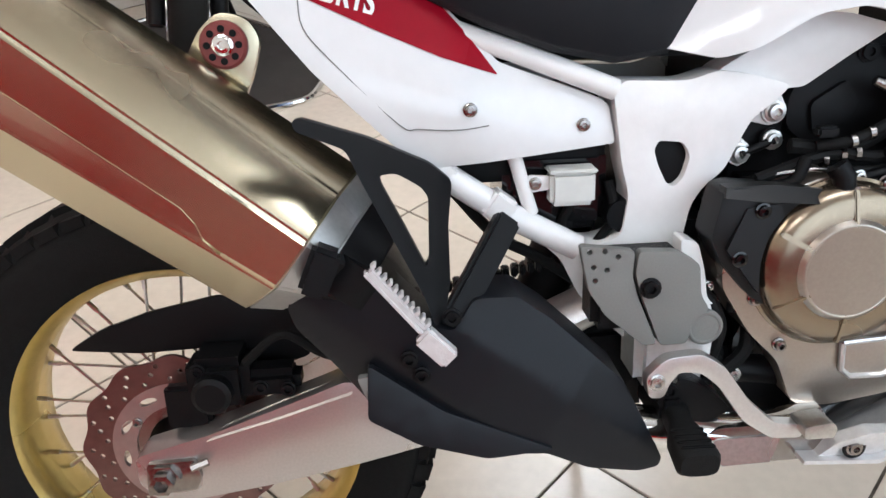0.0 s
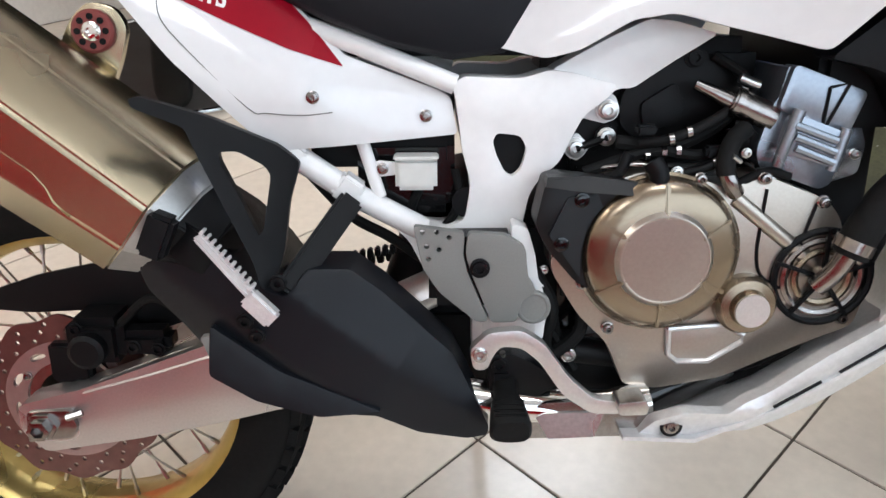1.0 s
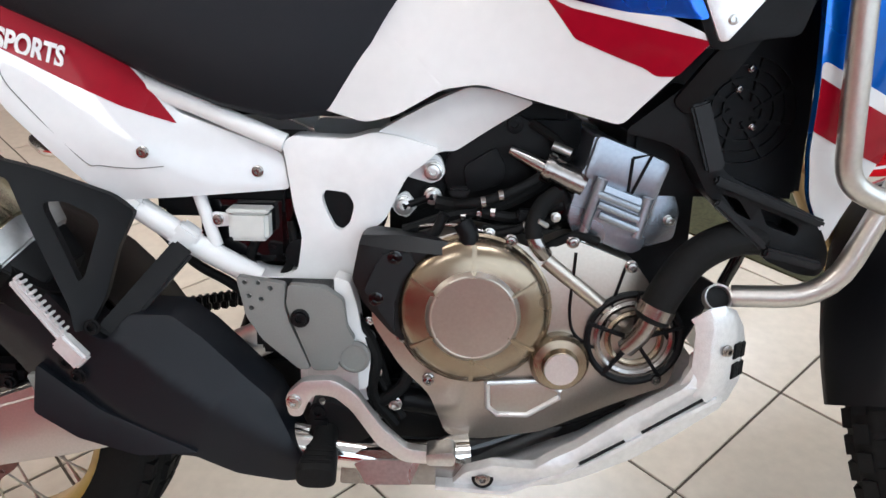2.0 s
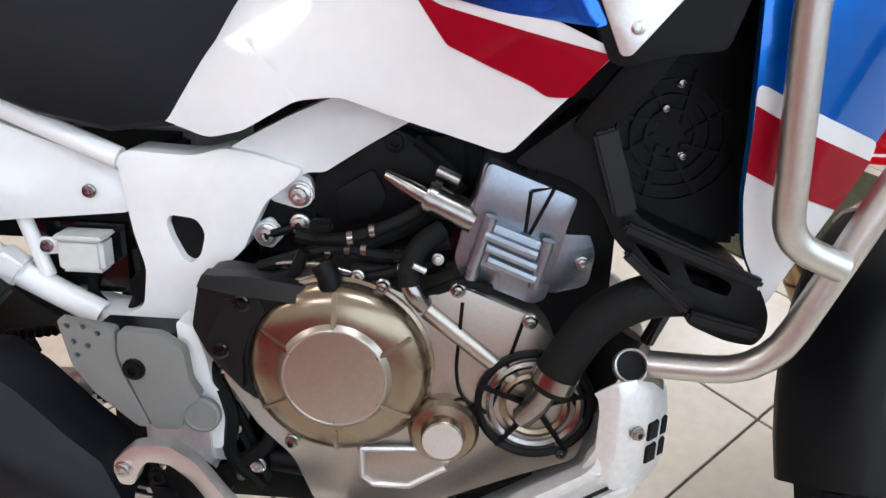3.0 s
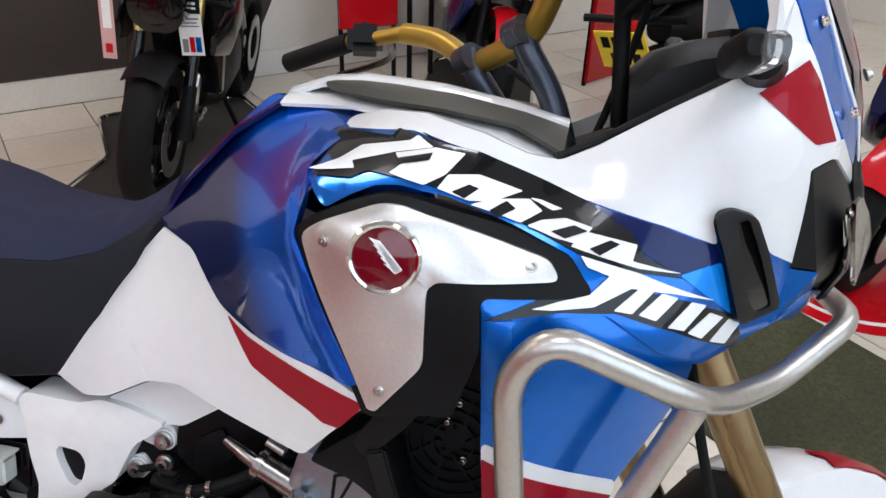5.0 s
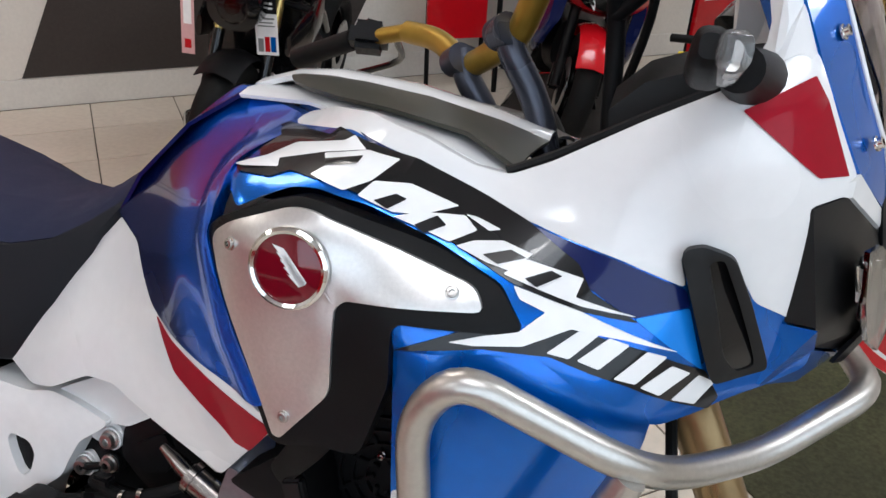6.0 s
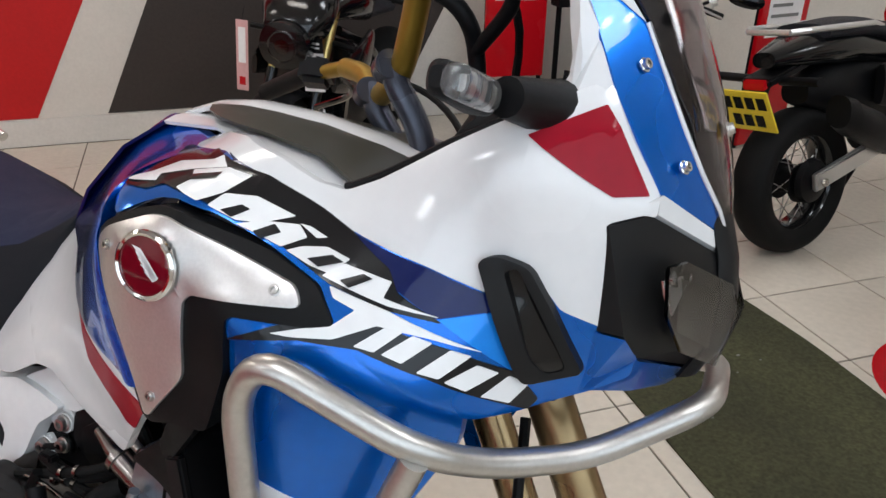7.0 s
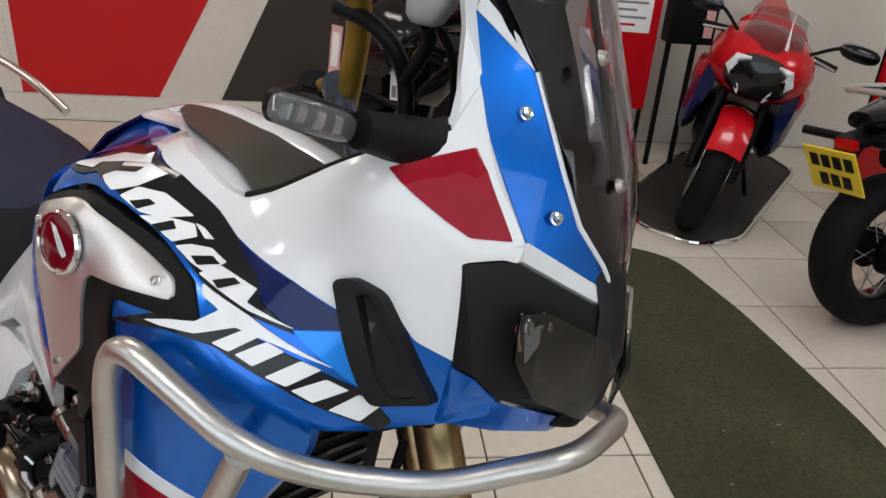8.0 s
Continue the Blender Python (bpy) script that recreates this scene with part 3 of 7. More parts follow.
STROKE_P = [(1.131, 1.106), (1.145, 1.114), (1.154, 1.108), (1.14, 1.101)]
STROKE_Q = [(1.188, 1.092), (1.208, 1.098), (1.221, 1.094), (1.201, 1.087)]
STROKE_R = [(1.224, 1.08), (1.242, 1.088), (1.251, 1.085), (1.234, 1.075)]
HANGER = [(0.204, 0.771), (0.211, 0.772), (0.27, 0.743), (0.333, 0.704), (0.357, 0.681), (0.349, 0.643), (0.347, 0.594), (0.339, 0.567), (0.328, 0.564), (0.319, 0.592), (0.264, 0.704),
    (0.249, 0.737), (0.207, 0.762)]
HANGER_HOLE = [(0.28, 0.707), (0.296, 0.705), (0.322, 0.685), (0.329, 0.674), (0.326, 0.621), (0.322, 0.616), (0.302, 0.658), (0.282, 0.698)]
PIPE_TRAP = [(0.642, 0.367), (0.652, 0.373), (0.728, 0.374), (0.715, 0.342), (0.658, 0.340)]
SHROUD = [(1.134, 1.043), (1.143, 1.05), (1.188, 1.045), (1.257, 1.03), (1.341, 0.989), (1.336, 0.935), (1.28, 0.829), (1.253, 0.769), (1.219, 0.709), (1.204, 0.674),
    (1.171, 0.732), (1.157, 0.789), (1.148, 0.872)]
SH_WHITE = [(1.147, 0.889), (1.177, 0.875), (1.282, 0.833), (1.281, 0.817), (1.253, 0.769), (1.219, 0.709), (1.204, 0.674), (1.171, 0.732), (1.157, 0.789)]
SH_RED = [(1.149, 0.87), (1.179, 0.855), (1.28, 0.815), (1.255, 0.77), (1.187, 0.796), (1.154, 0.812)]
WINGLET = [(1.335, 1.112), (1.338, 1.118), (1.35, 1.122), (1.375, 1.115), (1.396, 1.078), (1.423, 1.021), (1.424, 1.013), (1.382, 1.001), (1.374, 1.017)]
WING_REC = [(1.356, 1.109), (1.367, 1.113), (1.386, 1.078), (1.406, 1.036), (1.413, 1.018), (1.397, 1.013), (1.384, 1.03), (1.372, 1.066)]
KNEE = [(0.957, 0.801), (1.024, 0.858), (1.044, 0.846), (1.052, 0.82), (1.071, 0.762), (1.092, 0.749), (1.176, 0.715), (1.196, 0.694), (1.208, 0.668), (1.208, 0.648),
    (1.199, 0.635), (1.172, 0.639), (1.133, 0.655), (1.124, 0.672), (1.088, 0.704), (1.056, 0.735), (1.034, 0.776), (1.008, 0.79)]
KNEE_SLOTS = ([(1.074, 0.734), (1.095, 0.727), (1.112, 0.703), (1.094, 0.711)], [(1.119, 0.719), (1.158, 0.704), (1.169, 0.696), (1.166, 0.685), (1.131, 0.697)])
BADGE_AT = (1.047, 1.062)
PANEL_BOLTS = [(0.989, 1.068), (1.175, 1.064), (1.047, 0.927)]

# ---- the room ----


def room_block(name, lo, hi, mat, parent=None, label="", edge=0.0):
    return part(name, block(bmesh.new(), lo, hi, edge, ROOM), mat, parent, label)


WALL_N, S_LO, S_HI = 3.17, -3.4, 7.0
floor = room_block("floor", (S_LO, WINDOW_N, -0.12), (S_HI, WALL_N, -0.004), GROUT)
tagged(floor, "beige square ceramic floor tiles with dark grout", "floor", kind="structure")
ceiling = tagged(room_block("ceiling", (S_LO, WINDOW_N, HIGH), (S_HI, WALL_N, HIGH + 0.12), CEIL_M), "plain white ceiling", "ceiling", kind="structure")
wall_a = tagged(room_block("wall_north", (S_LO - 0.15, WALL_N, -0.12), (S_HI + 0.15, WALL_N + 0.15, HIGH + 0.12), WALL_M), "cream wall with red and dark painted slanted fields", "wall", kind="structure")
tagged(room_block("wall_west", (S_LO - 0.15, WINDOW_N, -0.12), (S_LO, WALL_N, HIGH + 0.12), WALL_M), "plain cream wall", "wall", kind="structure")
# Unseen red panel of assumed form, added to redden the metal's reflections.
room_block("red_panel", (S_LO, -3.5, 0.12), (S_LO + 0.02, 1.5, 1.45), WALL_D, bpy.data.objects["wall_west"], "red panel, unseen, added for the metal to reflect")
tagged(room_block("wall_east", (S_HI, WINDOW_N, -0.12), (S_HI + 0.15, WALL_N, HIGH + 0.12), WALL_M), "plain cream wall", "wall", kind="structure")
# window wall, unseen and assumed: sill, lintel and piers round one wide opening
wb = bmesh.new()
for lo, hi in (((S_LO, WINDOW_N - 0.2, -0.12), (S_HI, WINDOW_N, 1.14)), ((S_LO, WINDOW_N - 0.2, 3.02), (S_HI, WINDOW_N, HIGH + 0.12)),
               ((S_LO, WINDOW_N - 0.2, 1.14), (-3.2, WINDOW_N, 3.02)), ((4.6, WINDOW_N - 0.2, 1.14), (S_HI, WINDOW_N, 3.02))):
    block(wb, lo, hi, 0, ROOM)
wall_b = tagged(part("wall_south", wb, WALL_M), "cream wall round a wide shop window", "wall", kind="structure")
# Second unseen red panel, added for reflections from the south side.
room_block("red_panel", (-3.35, WINDOW_N, 0.12), (-0.5, WINDOW_N + 0.02, 1.10), WALL_D, wall_b, "red panel, unseen, added for the metal to reflect")
wf = bmesh.new()
for s in (-3.17, -1.235, 0.70, 2.635, 4.57):
    block(wf, (s - 0.03, WINDOW_N - 0.12, 1.14), (s + 0.03, WINDOW_N - 0.06, 3.02), 0, ROOM)
window = tagged(part("window_1", wf, ALU), "wide shop window with slim aluminium mullions, unseen and assumed", "window", kind="structure")
for s in (-2.2025, -0.2675, 1.6675, 3.6025):
    pane = room_block("pane", (s - 0.93, WINDOW_N - 0.095, 1.15), (s + 0.93, WINDOW_N - 0.085, 3.01), GLASS, window)
    pane.visible_shadow = False
skirt = tagged(room_block("baseboard", (S_LO, WALL_N - 0.022, 0.0), (S_HI, WALL_N, 0.15), SKIRT, None, "", 0.004), "white painted skirting board", "baseboard", kind="structure")


def wall_field(name, pts, mat, label):
    bm = bmesh.new()
    lo = [bm.verts.new(room(s, WALL_N - 0.004, z)) for s, z in pts]
    hi = [bm.verts.new(room(s, WALL_N + 0.001, z)) for s, z in pts]
    bm.faces.new(lo)
    n = len(pts)
    for i in range(n):
        bm.faces.new((lo[i], hi[i], hi[(i + 1) % n], lo[(i + 1) % n]))
    bmesh.ops.recalc_face_normals(bm, faces=bm.faces)
    return part(name, bm, mat, wall_a, label)


wall_field("paint_field", [(-0.82, 0.155), (-0.06, 0.155), (1.35, 2.7), (-0.82, 2.7)], WALL_R, "red painted field")
wall_field("paint_field", [(0.30, 0.155), (2.0, 0.155), (3.2, 2.4), (1.40, 2.4)], WALL_K, "brown-black painted field")
wall_field("paint_field", [(-3.38, 0.155), (-0.86, 0.155), (-0.86, 2.7), (-3.38, 2.7)], WALL_M, "cream painted field")

for s, watts in LAMPS:
    for n in (-1.6, 1.2):
        lamp = thing("ceiling_light", "flat white ceiling light panel, unseen and assumed", "lamp", Matrix.Translation(room(s, n, HIGH)) @ ROOM, "ceiling lights")
        box("housing", (-0.62, -0.32, -0.05), (0.62, 0.32, 0.0), ALU, lamp, "", 0.004)
        box("diffuser", (-0.59, -0.29, -0.056), (0.59, 0.29, -0.048), LAMP_W, lamp, "", 0.002)
        for k in range(4):
            turned("spot", [(0, 0.0), (0.045, 0.0), (0.05, 0.012), (0, 0.012)], (-0.42 + 0.28 * k, 0.0, -0.070), SPOT_W, lamp, "bright round spot", 20, Matrix())

# dark runner of carpet and display mats
def flat_mat(name, pts, z, mat, label, category="mat", rim=None):
    bm = bmesh.new()
    top = [bm.verts.new(room(s, n, z)) for s, n in pts]
    low = [bm.verts.new(room(s, n, 0.0005)) for s, n in pts]
    bm.faces.new(top)
    bm.faces.new(low[::-1])
    k = len(pts)
    for i in range(k):
        bm.faces.new((top[i], low[i], low[(i + 1) % k], top[(i + 1) % k]))
    bmesh.ops.recalc_face_normals(bm, faces=bm.faces)
    ob = tagged(part(name, bm, mat), label, category)
    if rim:
        tube("edging", [room(s, n, z + 0.003) for s, n in (*pts, pts[0])], 0.012, rim, ob, "silver edging strip", 8)
    return ob


flat_mat("carpet_runner", soft_outline([(1.94, -1.9), (2.68, -1.9), (2.68, 0.3), (2.6, 1.0), (2.5, 1.45), (2.3, 1.58), (1.94, 1.58)], 0.1), 0.006, CARPET, "dark olive carpet runner lying on the tiles", "carpet")
flat_mat("display_mat", soft_outline([(2.45, 1.80), (2.66, 1.58), (2.90, 1.64), (3.72, 2.62), (3.70, 2.95), (3.15, 2.95), (2.62, 2.30)], 0.08), 0.008, MAT_K, "charcoal display mat with a silver edge", "mat", CHROME)
flat_mat("display_mat", soft_outline([(0.66, 1.72), (1.35, 1.45), (1.80, 1.75), (1.80, 2.85), (1.05, 2.85), (0.98, 2.30), (0.66, 1.92)], 0.06), 0.008, MAT_K, "charcoal display mat with a silver edge", "mat", CHROME)
# Unseen red mat, added where the metal's red reflections point.
flat_mat("red_mat", soft_outline([(-3.1, -2.5), (-1.12, -2.5), (-1.12, 0.10), (-3.1, 0.10)], 0.06), 0.006, RED_MAT, "plain red mat, unseen, added for the metal to reflect", "mat")
disc_pts = [(3.02 + 0.33 * math.cos(a / 48 * math.tau), -0.09 + 0.33 * math.sin(a / 48 * math.tau)) for a in range(48)]
sticker = flat_mat("floor_sticker", disc_pts, 0.0022, RACE_R, "round red sticker with a white ring on the floor", "sticker")
ringm = bmesh.new()
lathe_mesh(ringm, [(0.255, 0.0022), (0.275, 0.0022), (0.275, 0.003), (0.255, 0.003), (0.255, 0.0022)], 48, Matrix.Translation(room(3.02, -0.09)))
part("ring", ringm, INK_W, sticker)

# ---- the motorcycle ----
BIKE = thing("motorcycle", "white, blue and red adventure motorcycle leaning on its side stand", "motorcycle", Matrix.Rotation(radians(-14.8), 4, "X"))


def flat_at(y):
    return lambda x, z: y


def mirrored(ob):
    """The same panel on the other side of the motorcycle."""
    bm = bmesh.new()
    bm.from_mesh(ob.data)
    bmesh.ops.transform(bm, matrix=Matrix(((1, 0, 0, 0), (0.045, -1, 0, 0), (0, 0, 1, 0), (0, 0, 0, 1))), verts=bm.verts)
    bmesh.ops.reverse_faces(bm, faces=bm.faces)
    return part(ob.name.split(".")[0], bm, ob.data.materials[0], ob.parent, "", 38)


def ring_profile(*half):
    """A closed profile from its right half, mirrored in the wheel's middle plane."""
    return [*half, *[(r, -h) for r, h in reversed(half)], half[0]]


def wire_wheel(name, place, m, rim_r, tyre_r, half, mat, parent, spokes=32, hub_r=0.035, label="", lugs=True):
    """A spoked wheel: tyre, rim, hub, spokes and nipples."""
    base = new(name)
    base.parent = parent
    base.matrix_basis = Matrix.Translation(place) @ m
    if label:
        tagged(base, label)
    tr_ = tyre_r
    turned("tyre", ring_profile((rim_r - 0.012, -half * 0.72), (rim_r + 0.008, -half * 0.86), (rim_r + (tr_ - rim_r) * 0.5, -half), (tr_ - 0.022, -half * 0.86), (tr_ - 0.008, -half * 0.55), (tr_, -half * 0.15)), (0, 0, 0), RUBBER, base, "", 64, Matrix(), 60)
    tread = bmesh.new()
    count = 56
    for k in range(count if lugs else 0):
        a = math.tau * k / count
        for side in (-1, 1):
            skew = a + side * 0.25 * math.tau / count
            block(tread, (tr_ - 0.012, -0.0135, -0.0), (tr_ + 0.002, 0.0135, 1.0), 0, Matrix.Rotation(skew, 4, "Z") @ Matrix.Diagonal((1, 1, side * half * 0.42, 1)) @ Matrix.Translation((0, 0, 0.12)))
            block(tread, (tr_ - 0.026, -0.0135, 0.0), (tr_ - 0.0125, 0.0135, 1.0), 0, Matrix.Rotation(skew + 0.5 * math.tau / count, 4, "Z") @ Matrix.Translation((0, 0, side * half * 0.60)) @ Matrix.Diagonal((1, 1, side * half * 0.31, 1)))
    if lugs:
        bmesh.ops.recalc_face_normals(tread, faces=tread.faces)
        tagged(part("tread", tread, RUBBER, base), kind="stuff")
    w = half * 0.74
    turned("rim", ring_profile((rim_r, -w), (rim_r, -w + 0.006), (rim_r - 0.013, -w + 0.010), (rim_r - 0.018, -w * 0.5), (rim_r - 0.022, -w * 0.1)) [:-1] + [(rim_r - 0.030, w * 0.2), (rim_r - 0.026, w * 0.75), (rim_r - 0.012, w), (rim_r - 0.012, -w), (rim_r - 0.026, -w * 0.75), (rim_r - 0.030, -w * 0.2), (rim_r - 0.030, w * 0.2)], (0, 0, 0), mat, base, "", 64, Matrix(), 50)
    turned("hub", [(0.012, -0.06), (hub_r, -0.06), (hub_r + 0.022, -0.05), (hub_r + 0.022, -0.042), (hub_r * 0.9, -0.03), (hub_r * 0.8, 0), (hub_r * 0.9, 0.03), (hub_r + 0.022, 0.042), (hub_r + 0.022, 0.05), (hub_r, 0.06), (0.012, 0.06)], (0, 0, 0), BLACK_P, base, "", 28, Matrix())
    one = None
    for k in range(spokes):
        a = math.tau * k / spokes
        lean, side = (1 if k % 4 < 2 else -1) * 0.30, (1 if k % 2 else -1)
        p = Vector(((hub_r + 0.018) * math.cos(a + lean * 1.9), (hub_r + 0.018) * math.sin(a + lean * 1.9), side * 0.046))
        q = Vector(((rim_r - 0.028) * math.cos(a), (rim_r - 0.028) * math.sin(a), side * 0.012))
        sp = bmesh.new()
        tube_mesh(sp, [p, q], 0.0021, 6)
        tube_mesh(sp, [q, q + (p - q).normalized() * 0.018], 0.0036, 6)
        part("spoke", sp, STEEL, base)
    return base


wheel = wire_wheel("rear_wheel", (0, 0, 0.33), SIDE, 0.2445, 0.334, 0.075, GOLD, BIKE, label="gold spoked rear wheel with a black block-tread tyre")
# wavy drilled brake disc
wave = [((0.126 + 0.0035 * math.cos(12 * a)) * math.cos(a), (0.126 + 0.0035 * math.cos(12 * a)) * math.sin(a)) for a in [math.tau * k / 120 for k in range(120)]]
inner = [(0.088 * math.cos(math.tau * k / 40), 0.088 * math.sin(math.tau * k / 40)) for k in range(40)]
drill = []
for k in range(36):
    for r, off in ((0.117, 0.0), (0.107, 0.5), (0.097, 0.25)):
        a = math.tau * (k + off) / 36
        if (k + int(off * 4)) % 2 == 0:
            drill.append([(r * math.cos(a) + 0.0036 * math.cos(b * math.tau / 8), r * math.sin(a) + 0.0036 * math.sin(b * math.tau / 8)) for b in range(8)])
dm = slab(filled(wave, [inner, *drill]), flat_at(-0.0025), flat_at(0.0025))
bmesh.ops.transform(dm, matrix=Matrix.Translation((0, 0, 0.083)) @ Matrix.Rotation(radians(-90), 4, "X"), verts=dm.verts)
brake = part("brake_disc", dm, DISC_M, wheel, "drilled wavy brake disc")
slots = []
for k in range(10):
    a = math.tau * (k + 0.3) / 10
    slots.append([(0.076 * math.cos(a + 0.15 * math.cos(q) + 0.06 * math.sin(q)) + 0.0055 * math.sin(q) * math.cos(a), 0.076 * math.sin(a + 0.15 * math.cos(q) + 0.06 * math.sin(q)) + 0.0055 * math.sin(q) * math.sin(a)) for q in [math.tau * c / 12 for c in range(12)]])
dm = slab(filled([(0.0905 * math.cos(math.tau * k / 48), 0.0905 * math.sin(math.tau * k / 48)) for k in range(48)], [[(0.060 * math.cos(math.tau * k / 32), 0.060 * math.sin(math.tau * k / 32)) for k in range(32)], *slots]), flat_at(-0.0032), flat_at(0.0032))
bmesh.ops.transform(dm, matrix=Matrix.Translation((0, 0, 0.0837)) @ Matrix.Rotation(radians(-90), 4, "X"), verts=dm.verts)
part("disc_carrier", dm, CARRIER, brake, "pale inner carrier with oblong slots")
turned("sensor_ring", [(0.045, 0.078), (0.060, 0.078), (0.060, 0.083), (0.045, 0.083), (0.045, 0.078)], (0, 0, 0), STEEL_D, wheel, "", 40, Matrix())
for k in range(5):
    a = math.tau * k / 5
    bolt(wheel, (0.066 * math.cos(a), 0.066 * math.sin(a), 0.087), 0.005, STEEL_D, m=Matrix())

swing = plate("swingarm", SWINGARM, -0.150, 0.045, SWING_M, BIKE, "pale aluminium swingarm", 0.006, 0.01)
solid("ridge", [(0.050, -0.153, 0.374), (0.145, -0.153, 0.400), (0.228, -0.153, 0.426), (0.236, -0.134, 0.446), (0.144, -0.134, 0.415), (0.074, -0.140, 0.390)], SWING_M, swing, "polished bevel along the top", (0, 0.02, 0))
adj = plate("axle_adjuster", [(-0.028, 0.306), (0.032, 0.312), (0.040, 0.328), (0.034, 0.352), (-0.024, 0.350)], -0.158, 0.012, STEEL_D, swing, "", 0.002, 0.004)
turned("axle_nut", [(0.020, 0.0), (0.020, 0.006), (0.015, 0.007), (0.015, 0.018), (0.009, 0.019), (0.008, 0.010), (0, 0.010)], (-0.004, -0.158, 0.331), STEEL_D, adj, "", 6)
tube("adjuster_bolt", [(0.03, -0.163, 0.345), (0.050, -0.158, 0.350)], 0.005, STEEL_D, adj, "", 6)
box("swingarm_left", (-0.03, 0.10, 0.31), (0.33, 0.14, 0.37), ALU, BIKE, "", 0.006)
tube("axle", [(0, -0.16, 0.33), (0, 0.16, 0.33)], 0.011, STEEL, BIKE, "", 12)
# rear caliper
caliper = box("rear_caliper", (0.028, -0.135, 0.405), (0.105, -0.065, 0.470), BLACK_P, BIKE, "black rear brake caliper", 0.012)
box("slide_arm", (0.095, -0.130, 0.415), (0.165, -0.085, 0.450), BLACK_P, caliper, "", 0.010)
turned("piston_cap", [(0, 0.0), (0.024, 0.0), (0.024, 0.014), (0.018, 0.018), (0, 0.018)], (0.062, -0.135, 0.432), BLACK_P, caliper, "", 20)
box("caliper_bracket", (-0.005, -0.118, 0.372), (0.05, -0.098, 0.43), BLACK_P, caliper, "", 0.005)
for x, z in ((0.118, 0.432), (0.150, 0.428), (0.045, 0.458)):
    bolt(caliper, (x, -0.131, z), 0.008, BLACK_P)
tube("brake_hose", [(0.10, -0.12, 0.46), (0.15, -0.13, 0.50), (0.20, -0.13, 0.47), (0.28, -0.12, 0.44)], 0.006, RUBBER, BIKE, "", 8, curve=6)
# hugger over the wheel
rows = []
for k in range(12):
    a = radians(25 + k * 11)
    rows.append([(0.365 * math.cos(a) + 0.0, y, 0.33 + (0.352 if abs(y) < 0.07 else 0.335) * math.sin(a) * 1.0) for y in (-0.09, -0.07, -0.03, 0.03, 0.07, 0.09)])
sheet("rear_mudguard", rows[:6], BLACK_P, BIKE, "black rear mudguard", 0.004)
plate("hugger_side", HUGGER, -0.075, 0.006, BLACK_P, BIKE, "", 0.002, 0.01)
# chain run on the far side
ch = bmesh.new()
for k in range(36):
    block(ch, (0.02 + k * 0.0145, 0.085, 0.392 + k * 0.0028), (0.032 + k * 0.0145, 0.100, 0.408 + k * 0.0028), 0.002)
    block(ch, (0.12 + k * 0.0105, -0.060, 0.468 + k * 0.002), (0.128 + k * 0.0105, -0.045, 0.482 + k * 0.002), 0.002)
tagged(part("chain", ch, BLACK_P, BIKE), kind="stuff")

# muffler: a long can of flat facets


MUF_F = [(0.262, -0.150, 0.700), (0.240, -0.216, 0.686), (0.210, -0.262, 0.651), (0.174, -0.257, 0.604), (0.132, -0.210, 0.564), (0.150, -0.145, 0.580), (0.230, -0.115, 0.660)]
BACK = Vector((-0.385, 0.0, 0.268))


def facet_can(name, f, b, mat, parent, label="", edge=0.006):
    bm = bmesh.new()
    n = len(f)
    A, B_ = [bm.verts.new(p) for p in f], [bm.verts.new(p) for p in b]
    bm.faces.new(A)
    bm.faces.new(B_[::-1])
    for i in range(n):
        bm.faces.new((A[i], B_[i], B_[(i + 1) % n], A[(i + 1) % n]))
    bmesh.ops.recalc_face_normals(bm, faces=bm.faces)
    bmesh.ops.bevel(bm, geom=bm.edges[:], offset=edge, segments=3, affect="EDGES", clamp_overlap=True)
    return part(name, bm, mat, parent, label)


mid = sum((Vector(p) for p in MUF_F), Vector()) / 7
wide = [mid + BACK + (Vector(p) - mid) * 1.18 for p in MUF_F]
for k, far in ((1, 0.030), (2, 0.045), (3, 0.030), (4, 0.035)):
    wide[k] = wide[k] + (Vector(MUF_F[2]) - Vector(MUF_F[3])).normalized() * far
muffler = facet_can("muffler", MUF_F, wide, MUFF, BIKE, "brushed stainless steel muffler with flat facets", 0.0045)
def outlet_ring(along, shrink):
    return [Vector(p) + Vector((0.82, 0.0, -0.57)) * along + (mid - Vector(p)) * shrink for p in MUF_F]


facet_can("end_cap", outlet_ring(-0.004, 0.015), outlet_ring(0.030, 0.20), CAP_M, muffler, "satin grey tapered end cap", 0.003)
facet_can("outlet_cover", outlet_ring(0.026, 0.24), outlet_ring(0.075, 0.42), BLACK_P, muffler, "black outlet cover", 0.002)
# stepped lower field of the long side facet
low_f, low_r, top_f, top_r = Vector(MUF_F[3]), wide[3], Vector(MUF_F[2]), wide[2]
out_m = (top_f - low_f).cross(BACK).normalized()
out_m = out_m if out_m.y < 0 else -out_m
fac = bmesh.new()
fv, fw = [], []
for u, v, h in ((0.995, 0.42, 0.0010), (0.255, 0.34, 0.0010), (0.215, 0.25, 0.0012), (0.185, 0.10, 0.0020), (0.14, 0.03, 0.0020), (0.995, 0.03, 0.0045)):
    p = low_f.lerp(low_r, u).lerp(top_f.lerp(top_r, u), v)
    fv.append(fac.verts.new(p + out_m * h))
    fw.append(fac.verts.new(p - out_m * 0.006))
fac.faces.new(fv)
fac.faces.new(fw[::-1])
for i in range(6):
    fac.faces.new((fv[i], fw[i], fw[(i + 1) % 6], fv[(i + 1) % 6]))
bmesh.ops.recalc_face_normals(fac, faces=fac.faces)
part("raised_facet", fac, MUFF, muffler, "", 10)
